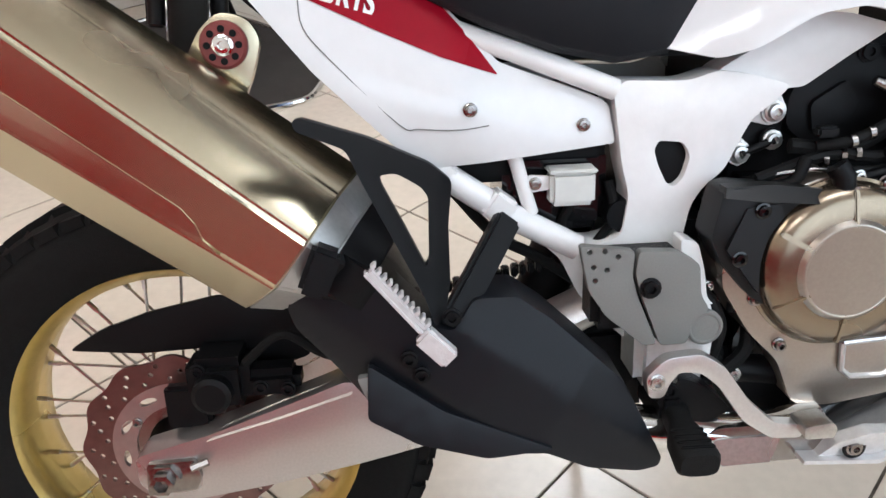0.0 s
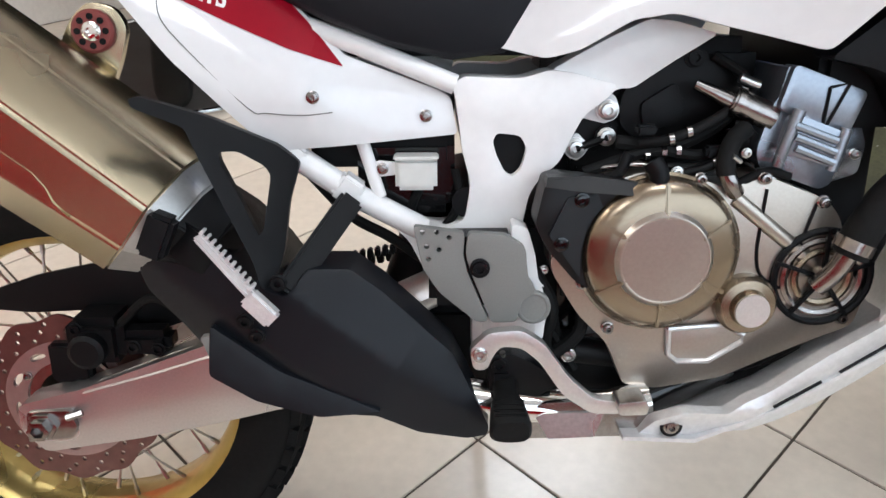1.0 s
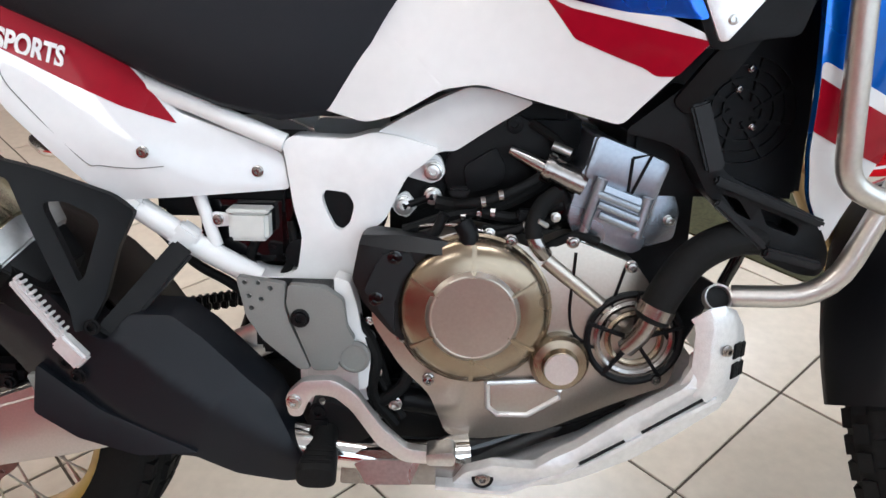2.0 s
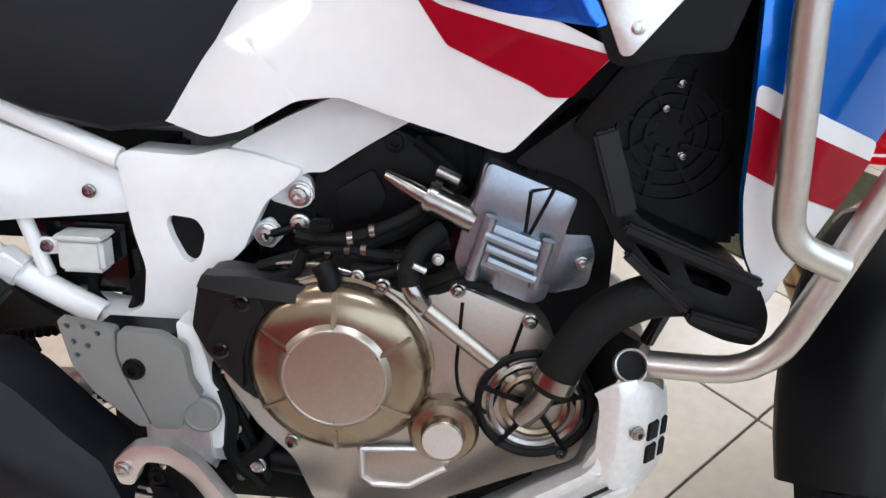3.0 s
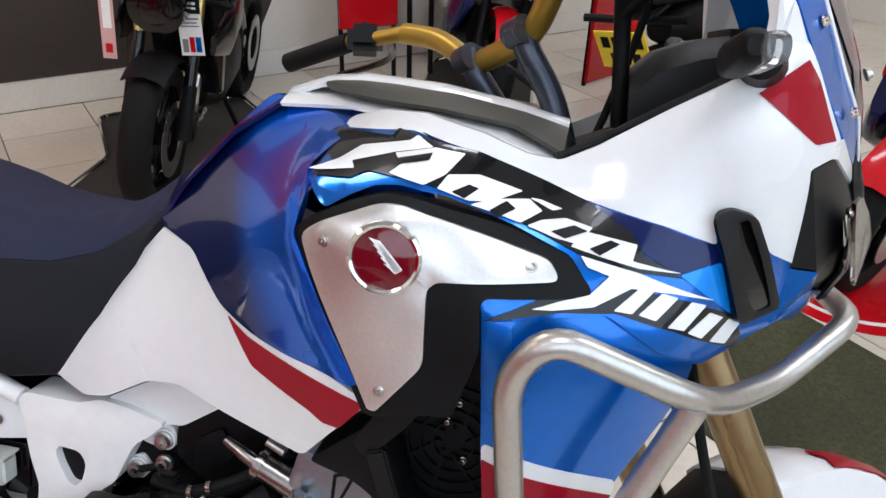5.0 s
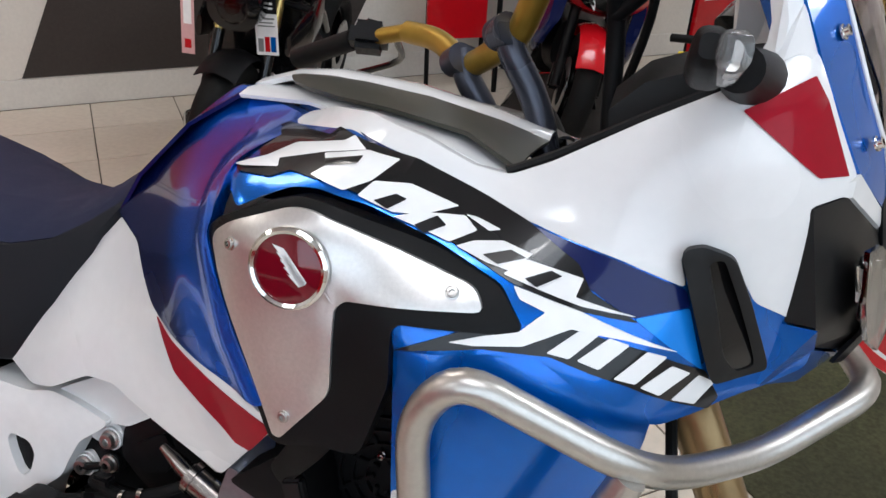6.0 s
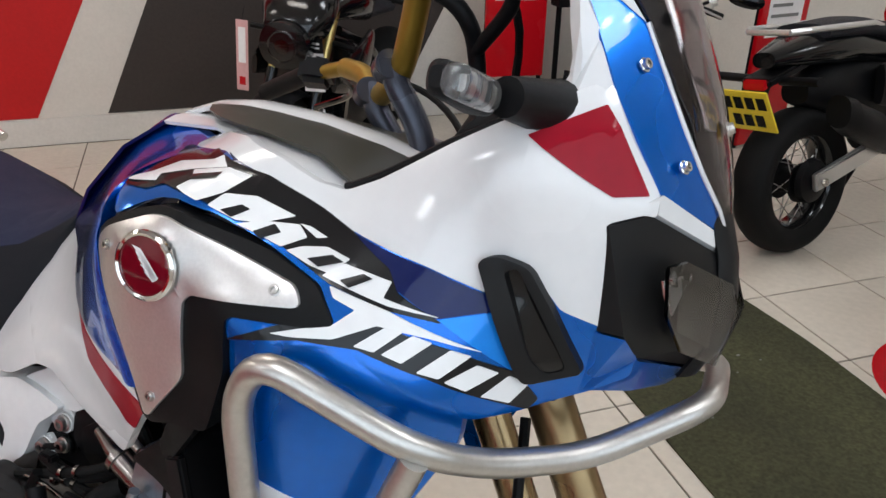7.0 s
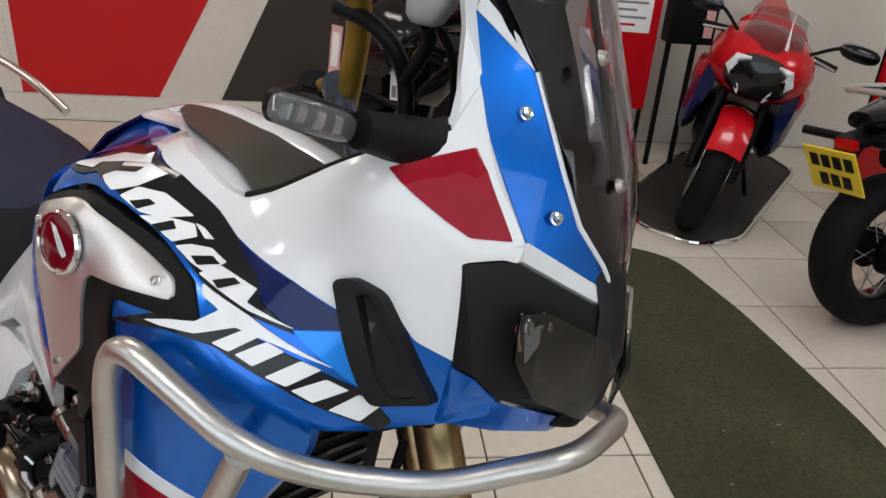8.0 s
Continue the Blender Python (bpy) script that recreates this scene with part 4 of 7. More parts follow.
# hanger lug of the muffler
lug = plate("hanger_lug", [(0.070, 0.800), (0.098, 0.850), (0.120, 0.868), (0.150, 0.860), (0.162, 0.838), (0.150, 0.800), (0.132, 0.762)], -0.128, 0.012, MUFF, muffler, "", 0.003, 0.012)
turned("rubber_bush", [(0, 0.0), (0.025, 0.0), (0.025, 0.006), (0.022, 0.009), (0, 0.009)], (0.124, -0.129, 0.834), BUSH_R, muffler, "", 28)
for k in range(8):
    a = math.tau * k / 8
    turned("bush_window", [(0, 0), (0.0038, 0), (0.0038, 0.0016), (0, 0.0016)], (0.124 + 0.0165 * math.cos(a), -0.138, 0.834 + 0.0165 * math.sin(a)), RUBBER, muffler, "", 10)
bolt(muffler, (0.124, -0.138, 0.834), 0.009, CHROME)

# heat shield over the exhaust: a flat middle between two sloping flanks


def shield_skin(x, z):
    across = (x - 0.38) * 0.62 + (z - 0.50) * 0.78
    ahead = (x - 0.47) * 0.78 - (z - 0.45) * 0.62
    return -0.250 + 0.55 * max(0.0, across - 0.022) + 0.40 * max(0.0, -across - 0.050) + 0.16 * max(0.0, ahead) + 0.10 * max(0.0, -ahead - 0.09)


shield = panel("heat_shield", SHIELD, shield_skin, CHAR, BIKE, "charcoal exhaust heat shield", 0, 0.07, 0.004, 0.016, 0.006)
panel("shield_facet", SHIELD_FACET, lambda x, z: -0.246 + 0.22 * (z - 0.45) + 0.06 * (x - 0.33), CHAR, shield, "", 0.004, 0.03, 0.003, 0.03, 0.006)
panel("slot", SHIELD_SLOT, flat_at(-0.238), GREY_P, shield, "", 0.006, 0.01, 0.002, 0.0, 0.003)
for x, z in ((0.300, 0.517), (0.312, 0.498)):
    bolt(shield, (x, -0.25, z), 0.008, BLACK_P)
tube("collar", [(0.258, -0.200, 0.618), (0.232, -0.200, 0.585)], 0.044, BLACK_P, BIKE, "", 20)
tube("exhaust_pipe", [(0.54, -0.19, 0.385), (0.62, -0.19, 0.372), (0.72, -0.185, 0.362), (0.79, -0.175, 0.362)], 0.027, CHROME, BIKE, "polished exhaust pipe", 20, curve=5)
tube("header_pipe", [(0.78, -0.165, 0.362), (0.86, -0.13, 0.372), (0.95, -0.10, 0.40), (1.06, -0.06, 0.50)], 0.024, BLACK_G, BIKE, "dark header pipe", 16, curve=5)
cover_p = plate("pipe_cover", [(0.622, 0.336), (0.756, 0.338), (0.790, 0.366), (0.732, 0.388), (0.652, 0.386), (0.626, 0.370)], -0.214, 0.014, STEEL_D, BIKE, "polished pipe cover", 0.004, 0.006)
solid("raised_field", [(x, -0.214 - (0.003 if z > 0.35 else 0.008), z) for x, z in PIPE_TRAP], STEEL, cover_p, "polished slanted field", (0, 0.008, 0))
block_b = bmesh.new()
bar_mesh(block_b, (0.228, -0.262, 0.648), (0.208, -0.266, 0.602), 0.030, 0.03, 0.005)
part("collar_bracket", block_b, BLACK_P, BIKE)

# passenger peg and its black hanger
hanger = new("passenger_peg_hanger")
hanger.parent = BIKE
tagged(hanger, "black triangular peg hanger")
panel("hanger_plate", HANGER, lambda x, z: -0.152 + 1.191 * (x - 0.352) + 0.778 * (z - 0.688), BLACK_P, hanger, "", 0.0, 0.012, 0.003, 0.03, 0.006, [soft_outline(HANGER_HOLE, 0.008)])
for a, b, w, d in (((0.418, -0.154, 0.636), (0.345, -0.235, 0.545), 0.030, 0.02),):
    hang = bmesh.new()
    bar_mesh(hang, a, b, w, d, 0.004)
    part("hanger_arm", hang, BLACK_P, hanger)
peg = new("passenger_footpeg")
peg.parent = BIKE
pm = bmesh.new()
bar_mesh(pm, (0.262, -0.275, 0.626), (0.320, -0.284, 0.556), 0.0055, 0.014, 0.002)
bar_mesh(pm, (0.267, -0.279, 0.629), (0.322, -0.284, 0.562), 0.006, 0.010, 0.002)
bar_mesh(pm, (0.314, -0.286, 0.562), (0.342, -0.290, 0.534), 0.022, 0.016, 0.003)
part("bar", pm, ALU_R, peg, "bright steel peg")
for k in range(11):
    f = k / 10
    tooth = bmesh.new()
    bar_mesh(tooth, (0.2695 + 0.050 * f, -0.277 - 0.007 * f, 0.6335 - 0.060 * f), (0.2718 + 0.050 * f, -0.277 - 0.007 * f, 0.6307 - 0.060 * f), 0.0065, 0.014, 0.001)
    part("tooth", tooth, ALU_R, peg)
bolt(BIKE, (0.345, -0.268, 0.57), 0.008, BLACK_P)

# tail panel with its red decal
side = panel("side_panel", SIDE_PANEL, TAIL, WHITE, BIKE, "glossy white tail side panel", 0, 0.02, 0.004, 0.03, 0.006)
panel("red_decal", SIDE_RED, TAIL, RED, side, "red decal with white lettering", 0.0015, 0.002, 0, 0.03, 0.003)
tube("seam", [(x, TAIL(x, z) - 0.0005, z) for x, z in SIDE_SEAM], 0.0007, GREY_P, side, "", 5, curve=4)
for x, z in ((0.378, 0.759), (0.509, 0.731)):
    bolt(side, (x, TAIL(x, z) - 0.001, z), 0.0062, STEEL_D)


def lettering(name, words, size, m, mat, parent, thick=0.0006, shear=0.0, stretch=1.0):
    """Words in the built-in font, as a mesh."""
    c = bpy.data.curves.new(name, "FONT")
    c.body, c.size, c.extrude, c.shear, c.offset = words, size, thick, shear, size * 0.034
    o = bpy.data.objects.new(name, c)
    me = bpy.data.meshes.new_from_object(o)
    bpy.data.objects.remove(o)
    me.transform(Matrix.Diagonal((stretch, 1, 1, 1)))
    me.materials.clear()
    me.materials.append(mat)
    ob = new(name, me)
    ob.parent = parent
    ob.matrix_basis = m
    return ob


px, pz = TEXT_LINE[0]
qx, qz = TEXT_LINE[1]
run = Vector((qx - px, TAIL(qx, qz) - TAIL(px, pz), qz - pz)).normalized()
outw = Vector((0, -1, 0))
upw = outw.cross(run).normalized()
tm = Matrix((run, upw, run.cross(upw))).transposed().to_4x4()
tm.translation = Vector((px - 0.075, TAIL(px, pz) - 0.0045, pz + 0.020))
lettering("lettering", "ADVENTURE SPORTS", 0.036, tm, INK_W, side, 0.0006, 0.0, 0.67)
# underside of the tail and frame tubes
tube("subframe_tube", [(0.345, -0.118, 0.845), (0.43, -0.118, 0.815), (0.545, -0.118, 0.768)], 0.0125, FRAME_W, BIKE, "white subframe tube", 14)
tube("subframe_tube", [(0.340, -0.128, 0.690), (0.420, -0.122, 0.632), (0.505, -0.118, 0.585)], 0.0155, FRAME_W, BIKE, "white subframe tube", 14)
tube("subframe_strut", [(0.430, -0.120, 0.700), (0.450, -0.120, 0.630)], 0.0085, FRAME_W, BIKE, "", 10)
tube("subframe_tube", [(0.345, 0.118, 0.845), (0.545, 0.118, 0.768)], 0.0125, FRAME_W, BIKE, "", 10)
tube("subframe_tube", [(0.340, 0.128, 0.690), (0.505, 0.118, 0.585)], 0.0155, FRAME_W, BIKE, "", 10)
for a, b in (((0.333, -0.130, 0.697), (0.356, -0.129, 0.678)), ((0.398, -0.127, 0.652), (0.424, -0.125, 0.632))):
    tb = bmesh.new()
    bar_mesh(tb, a, b, 0.034, 0.030, 0.004)
    part("weld_boss", tb, FRAME_W, BIKE)
inner = bmesh.new()
bar_mesh(inner, (0.068, 0.0, 1.030), (0.375, 0.0, 0.752), 0.13, 0.20, 0.01)
part("inner_tail", inner, BLACK_P, BIKE)
box("battery_box", (0.36, -0.09, 0.66), (0.545, 0.09, 0.76), BLACK_P, BIKE, "", 0.01)
box("relay_box", (0.42, -0.10, 0.60), (0.545, 0.05, 0.70), BLACK_G, BIKE, "", 0.012)

# pivot plate, beam and grey heel guards
pivot = plate("frame_pivot_plate", FRAME_PLATE, -0.122, 0.05, FRAME_W, BIKE, "white frame pivot plate with an oval hole", 0.010, 0.010, [soft_outline(FRAME_HOLE, 0.008)])
beam = plate("frame_beam", FRAME_BEAM, -0.112, 0.05, FRAME_W, BIKE, "white frame beam", 0.010, 0.008)
hx_, hz_ = sum(p[0] for p in FRAME_HOLE) / len(FRAME_HOLE), sum(p[1] for p in FRAME_HOLE) / len(FRAME_HOLE)
# Black block and plug added to paint the shade inside the frame hole.
box("shock_reservoir", (hx_ - 0.045, -0.066, hz_ - 0.06), (hx_ + 0.05, 0.06, hz_ + 0.05), BLACK_P, BIKE, "", 0.01)
plate("inner_cover", FRAME_HOLE, -0.110, 0.03, BLACK_P, BIKE, "", 0.001, 0.008)
tube("pivot_tube", [(0.56, -0.117, 0.62), (0.56, 0.117, 0.62)], 0.02, BLACK_P, BIKE, "", 16)
mirrored(pivot)
mirrored(beam)
guard = plate("heel_guard", GUARD_A, -0.188, 0.012, GREY_P, BIKE, "grey plastic heel guard", 0.003, 0.006, [[(x + 0.0032 * math.cos(k), z + 0.0032 * math.sin(k)) for k in [math.tau * j / 8 for j in range(8)]] for x, z in GUARD_HOLES])
guard_b = plate("heel_guard", GUARD_B, -0.190, 0.014, GREY_P, BIKE, "grey plastic heel guard", 0.003, 0.006)
turned("plug", [(0, 0), (0.0215, 0), (0.0215, 0.006), (0.019, 0.008), (0.017, 0.008), (0.016, 0.007), (0, 0.007)], (0.639, -0.180, 0.503), GREY_P, guard_b, "", 28)
bolt(guard_b, (0.572, -0.190, 0.557), 0.010, BLACK_P)
plate("frame_foot", [(0.612, 0.606), (0.632, 0.6), (0.642, 0.565), (0.647, 0.531), (0.663, 0.517), (0.662, 0.49), (0.654, 0.451), (0.642, 0.449), (0.617, 0.473)], -0.168, 0.03, FRAME_W, BIKE, "white foot of the frame", 0.005, 0.006)
box("guard_mount", (0.51, -0.178, 0.50), (0.62, -0.12, 0.59), BLACK_P, BIKE, "", 0.01)
box("pivot_mount", (0.565, -0.175, 0.42), (0.655, -0.10, 0.50), ALU_R, BIKE, "", 0.012)
tube("shock_body", [(0.46, 0.0, 0.42), (0.53, 0.0, 0.62)], 0.035, BLACK_P, BIKE, "", 16)
tube("swingarm_pivot", [(0.30, -0.10, 0.40), (0.56, -0.10, 0.52)], 0.035, ALU, BIKE, "", 12, flat=0.7)
# brake pedal and rider's footpeg
pedal = plate("brake_pedal", PEDAL_ARM, -0.232, 0.016, ALU, BIKE, "forged aluminium brake pedal", 0.004, 0.008)
tip_x, tip_z = 0.752, 0.397
plate("pedal_tip", [(tip_x + (x - tip_x) * 0.7, tip_z + (z - tip_z) * 0.6) for x, z in PEDAL_TIP], -0.250, 0.034, STEEL, pedal, "", 0.003, 0.004)
bolt(pedal, (0.570, -0.232, 0.462), 0.008, STEEL)
bolt(pedal, (0.595, -0.205, 0.436), 0.010, BLACK_P)
foot = new("rider_footpeg")
foot.parent = BIKE
PEG_M = Matrix.Translation((0.604, 0, 0.392)) @ Matrix.Rotation(radians(-90), 4, "Z")
loft("rubber_pad", [(0.185, 0.014, 0.010, 0.012), (0.205, 0.012, 0.016, 0.016), (0.225, 0.006, 0.014, 0.015), (0.240, 0.0, 0.021, 0.017), (0.280, -0.003, 0.025, 0.017), (0.287, -0.003, 0.021, 0.013)], RUBBER, foot, "black rubber pad", 3.2, 20, PEG_M)
for k in range(4):
    box("rib", (0.585, -0.279 + k * 0.011, 0.404), (0.623, -0.274 + k * 0.011, 0.4085), RUBBER, foot, "", 0.0015)
plate("peg_mount", [(0.585, 0.446), (0.612, 0.450), (0.640, 0.436), (0.670, 0.407), (0.651, 0.394), (0.622, 0.384), (0.596, 0.387), (0.582, 0.421)], -0.206, 0.030, BLACK_P, foot, "black cast peg mount", 0.005, 0.008)
box("peg_base", (0.585, -0.21, 0.38), (0.612, -0.12, 0.43), BLACK_P, foot, "", 0.005)
# brake fluid reservoir
res = box("fluid_reservoir", (0.470, -0.135, 0.640), (0.522, -0.105, 0.680), MILKY, BIKE, "milky plastic brake fluid reservoir", 0.005)
box("reservoir_lid", (0.468, -0.137, 0.678), (0.524, -0.103, 0.683), MILKY, res, "", 0.002)
plate("mount_tab", [(0.444, 0.655), (0.472, 0.658), (0.472, 0.674), (0.447, 0.676), (0.440, 0.666)], -0.122, 0.004, FRAME_W, res, "", 0.001, 0.004)
bolt(res, (0.454, -0.122, 0.666), 0.006, STEEL_D)
for pts in ([(0.50, -0.11, 0.64), (0.49, -0.10, 0.60), (0.53, -0.09, 0.55), (0.56, -0.12, 0.50)], [(0.545, -0.10, 0.66), (0.55, -0.11, 0.62), (0.53, -0.10, 0.58)], [(0.62, -0.12, 0.46), (0.66, -0.15, 0.50), (0.68, -0.14, 0.44)], [(0.63, -0.13, 0.53), (0.66, -0.14, 0.47), (0.70, -0.15, 0.40)]):
    tube("hose", pts, 0.006, RUBBER, BIKE, "", 8, curve=6)
box("linkage_block", (0.49, -0.10, 0.34), (0.60, 0.10, 0.47), BLACK_P, BIKE, "", 0.012)
box("engine_sump", (0.60, -0.135, 0.352), (1.02, 0.12, 0.44), BLACK_P, BIKE, "", 0.015)
# small fittings in the dark behind the heel guards
for x, y, z, r in ((0.655, -0.150, 0.540, 0.005), (0.664, -0.155, 0.470, 0.007), (0.640, -0.140, 0.445, 0.006), (0.690, -0.158, 0.425, 0.008), (0.668, -0.150, 0.405, 0.006), (0.520, -0.130, 0.520, 0.006)):
    bolt(BIKE, (x, y, z), r, STEEL)
for pts, r in (([(0.63, -0.15, 0.56), (0.665, -0.165, 0.50), (0.66, -0.16, 0.44), (0.69, -0.15, 0.39)], 0.008), ([(0.60, -0.13, 0.42), (0.64, -0.15, 0.41), (0.70, -0.155, 0.45), (0.71, -0.14, 0.50)], 0.009), ([(0.645, -0.14, 0.60), (0.675, -0.16, 0.56), (0.68, -0.16, 0.51)], 0.005), ([(0.36, -0.11, 0.66), (0.41, -0.10, 0.60), (0.46, -0.10, 0.57), (0.52, -0.11, 0.53)], 0.007)):
    tube("hose", pts, r, RUBBER, BIKE, "", 8, curve=6)
tube("brake_rod", [(0.600, -0.205, 0.452), (0.605, -0.19, 0.395)], 0.004, STEEL, BIKE, "", 8)

# ---- engine ----
box("engine_upper", (0.675, -0.085, 0.60), (0.93, 0.12, 0.82), BLACK_P, BIKE, "", 0.02)
box("engine_rear", (0.60, -0.10, 0.38), (0.72, 0.12, 0.60), BLACK_P, BIKE, "", 0.02)
box("engine_front", (0.95, -0.125, 0.56), (1.075, 0.12, 0.735), BLACK_P, BIKE, "", 0.02)
engine = box("engine_core", (0.68, -0.13, 0.40), (1.00, 0.15, 0.66), BLACK_G, BIKE, "black engine block", 0.02)
case = plate("crankcase_cover", CASE, -0.172, 0.07, CASE_M, BIKE, "bronze-grey crankcase cover", 0.010, 0.012)
for a, b in ((CASE_SEAM1, 0.0022), (CASE_SEAM2, 0.0022)):
    tube("seam", [(x, -0.1725, z) for x, z in a], b, BLACK_P, case, "", 6, bend=0.02)
tube("rib", [(x, -0.166, z) for x, z in CASE_RIB], 0.0115, CASE_M, case, "", 14)
turned("clutch_cover", [(0.1005, 0.0), (0.1005, 0.006), (0.097, 0.008), (0.0955, 0.014), (0.0925, 0.0205), (0.087, 0.0255), (0.079, 0.0292), (0.067, 0.0318), (0.058, 0.0328)], (0.790, -0.172, 0.570), CASE_B, case, "bronze round clutch cover", 72, angle=25)
turned("clutch_cap", [(0.0605, 0.0300), (0.0600, 0.0318), (0.0548, 0.0374), (0.0535, 0.0380), (0.0525, 0.0380), (0.0515, 0.0376), (0, 0.0378)], (0.790, -0.172, 0.570), CASE_M, case, "bronze-grey raised clutch cap", 72, angle=18)
for k in range(6):
    a = math.tau * (k + 0.5) / 6
    rib_ = bmesh.new()
    bar_mesh(rib_, (0.790 + 0.049 * math.cos(a), -0.2072, 0.570 + 0.049 * math.sin(a)), (0.790 + 0.090 * math.cos(a), -0.1965, 0.570 + 0.090 * math.sin(a)), 0.0058, 0.0065, 0.0014)
    part("rib", rib_, CASE_B, case)
box("embossed_bar", (0.767, -0.2090, 0.566), (0.813, -0.2072, 0.574), CASE_M, case, "", 0.001)
turned("timing_cap", [(0.038, 0.0), (0.038, 0.014), (0.034, 0.020), (0.024, 0.022), (0.022, 0.032), (0.020, 0.034), (0, 0.034)], (0.903, -0.172, 0.503), CASE_B, case, "bronze cap with a bright face", 44)
turned("cap_face", [(0, 0), (0.0215, 0), (0.021, 0.003), (0, 0.003)], (0.903, -0.2045, 0.503), ALU, case, "", 36)
tube("hexagon_rim", [(x, -0.176, z) for x, z in (*HEXR, HEXR[0])], 0.004, ALU, case, "", 8)
plate("hexagon_face", HEXR, -0.176, 0.01, CASE_M, case, "", 0.002, 0.004)
for x, z in ((0.835, 0.661), (0.912, 0.661), (0.987, 0.631), (0.735, 0.47), (0.70, 0.53), (1.03, 0.48)):
    bolt(case, (x, -0.172, z), 0.0066, STEEL_D, deep=0.010)
tube("breather", [(0.784, -0.184, 0.632), (0.783, -0.184, 0.664)], 0.0115, STEEL, case, "", 16)
tube("linkage_rod", [(0.697, -0.112, 0.687), (0.735, -0.112, 0.701)], 0.005, BLACK_P, BIKE, "", 8)
tube("breather_cap", [(0.783, -0.184, 0.660), (0.782, -0.184, 0.672), (0.774, -0.180, 0.684)], 0.0125, BLACK_P, case, "", 14)
tube("coolant_elbow", [(0.878, -0.178, 0.644), (0.869, -0.183, 0.656), (0.862, -0.182, 0.670)], 0.0100, STEEL_D, case, "", 14, curve=5)
tube("elbow_hose", [(0.863, -0.182, 0.666), (0.862, -0.178, 0.682), (0.872, -0.166, 0.704), (0.892, -0.150, 0.716)], 0.0112, RUBBER, case, "", 12, curve=5)
tube("hose_clip", [(0.866, -0.186, 0.690), (0.878, -0.180, 0.682)], 0.0035, STEEL, case, "bright hose clip", 8)
# water pump: a spiral housing with spokes
for r in (0.030, 0.044, 0.056):
    turned("pump_ring", [(r, 0), (r, 0.012), (r + 0.004, 0.014), (r + 0.008, 0.012), (r + 0.008, 0)], (0.998, -0.165, 0.535), CASE_B if r < 0.04 else STEEL_D if r < 0.05 else BLACK_P, case, "", 40)
turned("pump_dish", [(0, 0.004), (0.056, 0.004), (0.060, 0.0), (0, 0.0)], (0.998, -0.165, 0.535), BLACK_P, case, "", 40)
for k in range(5):
    a = math.tau * k / 5 + 0.3
    sp = bmesh.new()
    bar_mesh(sp, (0.998 + 0.012 * math.cos(a), -0.178, 0.535 + 0.012 * math.sin(a)), (0.998 + 0.064 * math.cos(a), -0.176, 0.535 + 0.064 * math.sin(a)), 0.005, 0.008, 0.001)
    part("pump_spoke", sp, BLACK_P, case)
tube("pump_neck", [(0.985, -0.19, 0.528), (1.000, -0.20, 0.552), (1.012, -0.208, 0.585)], 0.0125, STEEL_D, case, "", 16, curve=4)
hose = tube("radiator_hose", [(1.010, -0.207, 0.575), (1.022, -0.210, 0.610), (1.050, -0.208, 0.652), (1.090, -0.205, 0.676), (1.130, -0.195, 0.678), (1.16, -0.16, 0.665)], 0.0215, RUBBER, BIKE, "thick black radiator hose", 20, curve=6)
turned("hose_clamp", [(0.0215, -0.007), (0.0235, -0.007), (0.0235, 0.007), (0.0215, 0.007), (0.0215, -0.007)], (0, 0, 0), STEEL_D, hose, "steel hose clamp", 28, Matrix.Translation((1.013, -0.208, 0.587)) @ Vector((0.35, 0, 0.94)).to_track_quat("Z", "X").to_matrix().to_4x4())
# black cover beside the clutch
cov = plate("sprocket_cover", COVER_BLK, -0.188, 0.05, BEZEL, BIKE, "black angular plastic cover", 0.005, 0.006)
solid("cover_face", [(x, -0.190 - 0.10 * max(0.0, 0.640 - z), z) for x, z in COVER_FACE], BEZEL, cov, "slanted face", (0, 0.012, 0))
solid("cover_lid", [(0.648, -0.194, 0.657), (0.651, -0.186, 0.667), (0.700, -0.186, 0.668), (0.760, -0.186, 0.660), (0.757, -0.198, 0.646), (0.690, -0.199, 0.652)], BEZEL, cov, "lid along the top", (0, 0.02, 0))
bolt(cov, (0.669, -0.194, 0.587), 0.0075, BLACK_G)
bolt(cov, (0.692, -0.190, 0.640), 0.0075, BLACK_G)
box("brass_bracket", (0.728, -0.150, 0.672), (0.742, -0.145, 0.682), BAR_G, BIKE, "small brass bracket", 0.002)
# cylinder head
cyl = plate("cylinder_head", CYL, -0.155, 0.14, CYL_M, BIKE, "blue-grey cast cylinder head", 0.008, 0.006)
plate("cam_cover", CYL_TOP, -0.166, 0.03, CYL_M, cyl, "", 0.006, 0.008)
plate("cam_window", CYL_WIN, -0.180, 0.03, CYL_M, cyl, "", 0.006, 0.006)
tube("triangle_groove", [(x, -0.1665, z) for x, z in (*CYL_TRI, CYL_TRI[0])], 0.0022, BLACK_P, cyl, "", 6)
for k in range(3):
    f = k / 2
    tube("fin", [(0.936 + 0.004 * f, -0.182, 0.725 - 0.026 * f), (0.988 + 0.0 * f, -0.182, 0.706 - 0.026 * f)], 0.005, CYL_M, cyl, "", 8)
tube("edge_rib", [(0.942, -0.178, 0.742), (0.926, -0.178, 0.690), (0.924, -0.176, 0.676)], 0.007, CYL_M, cyl, "", 10)
tube("edge_rib", [(0.999, -0.178, 0.720), (0.988, -0.178, 0.670)], 0.007, CYL_M, cyl, "", 10)
tube("sensor", [(0.832, -0.135, 0.768), (0.862, -0.140, 0.754), (0.875, -0.142, 0.748)], [0.006, 0.010, 0.010], STEEL_D, BIKE, "long metal sensor", 14)
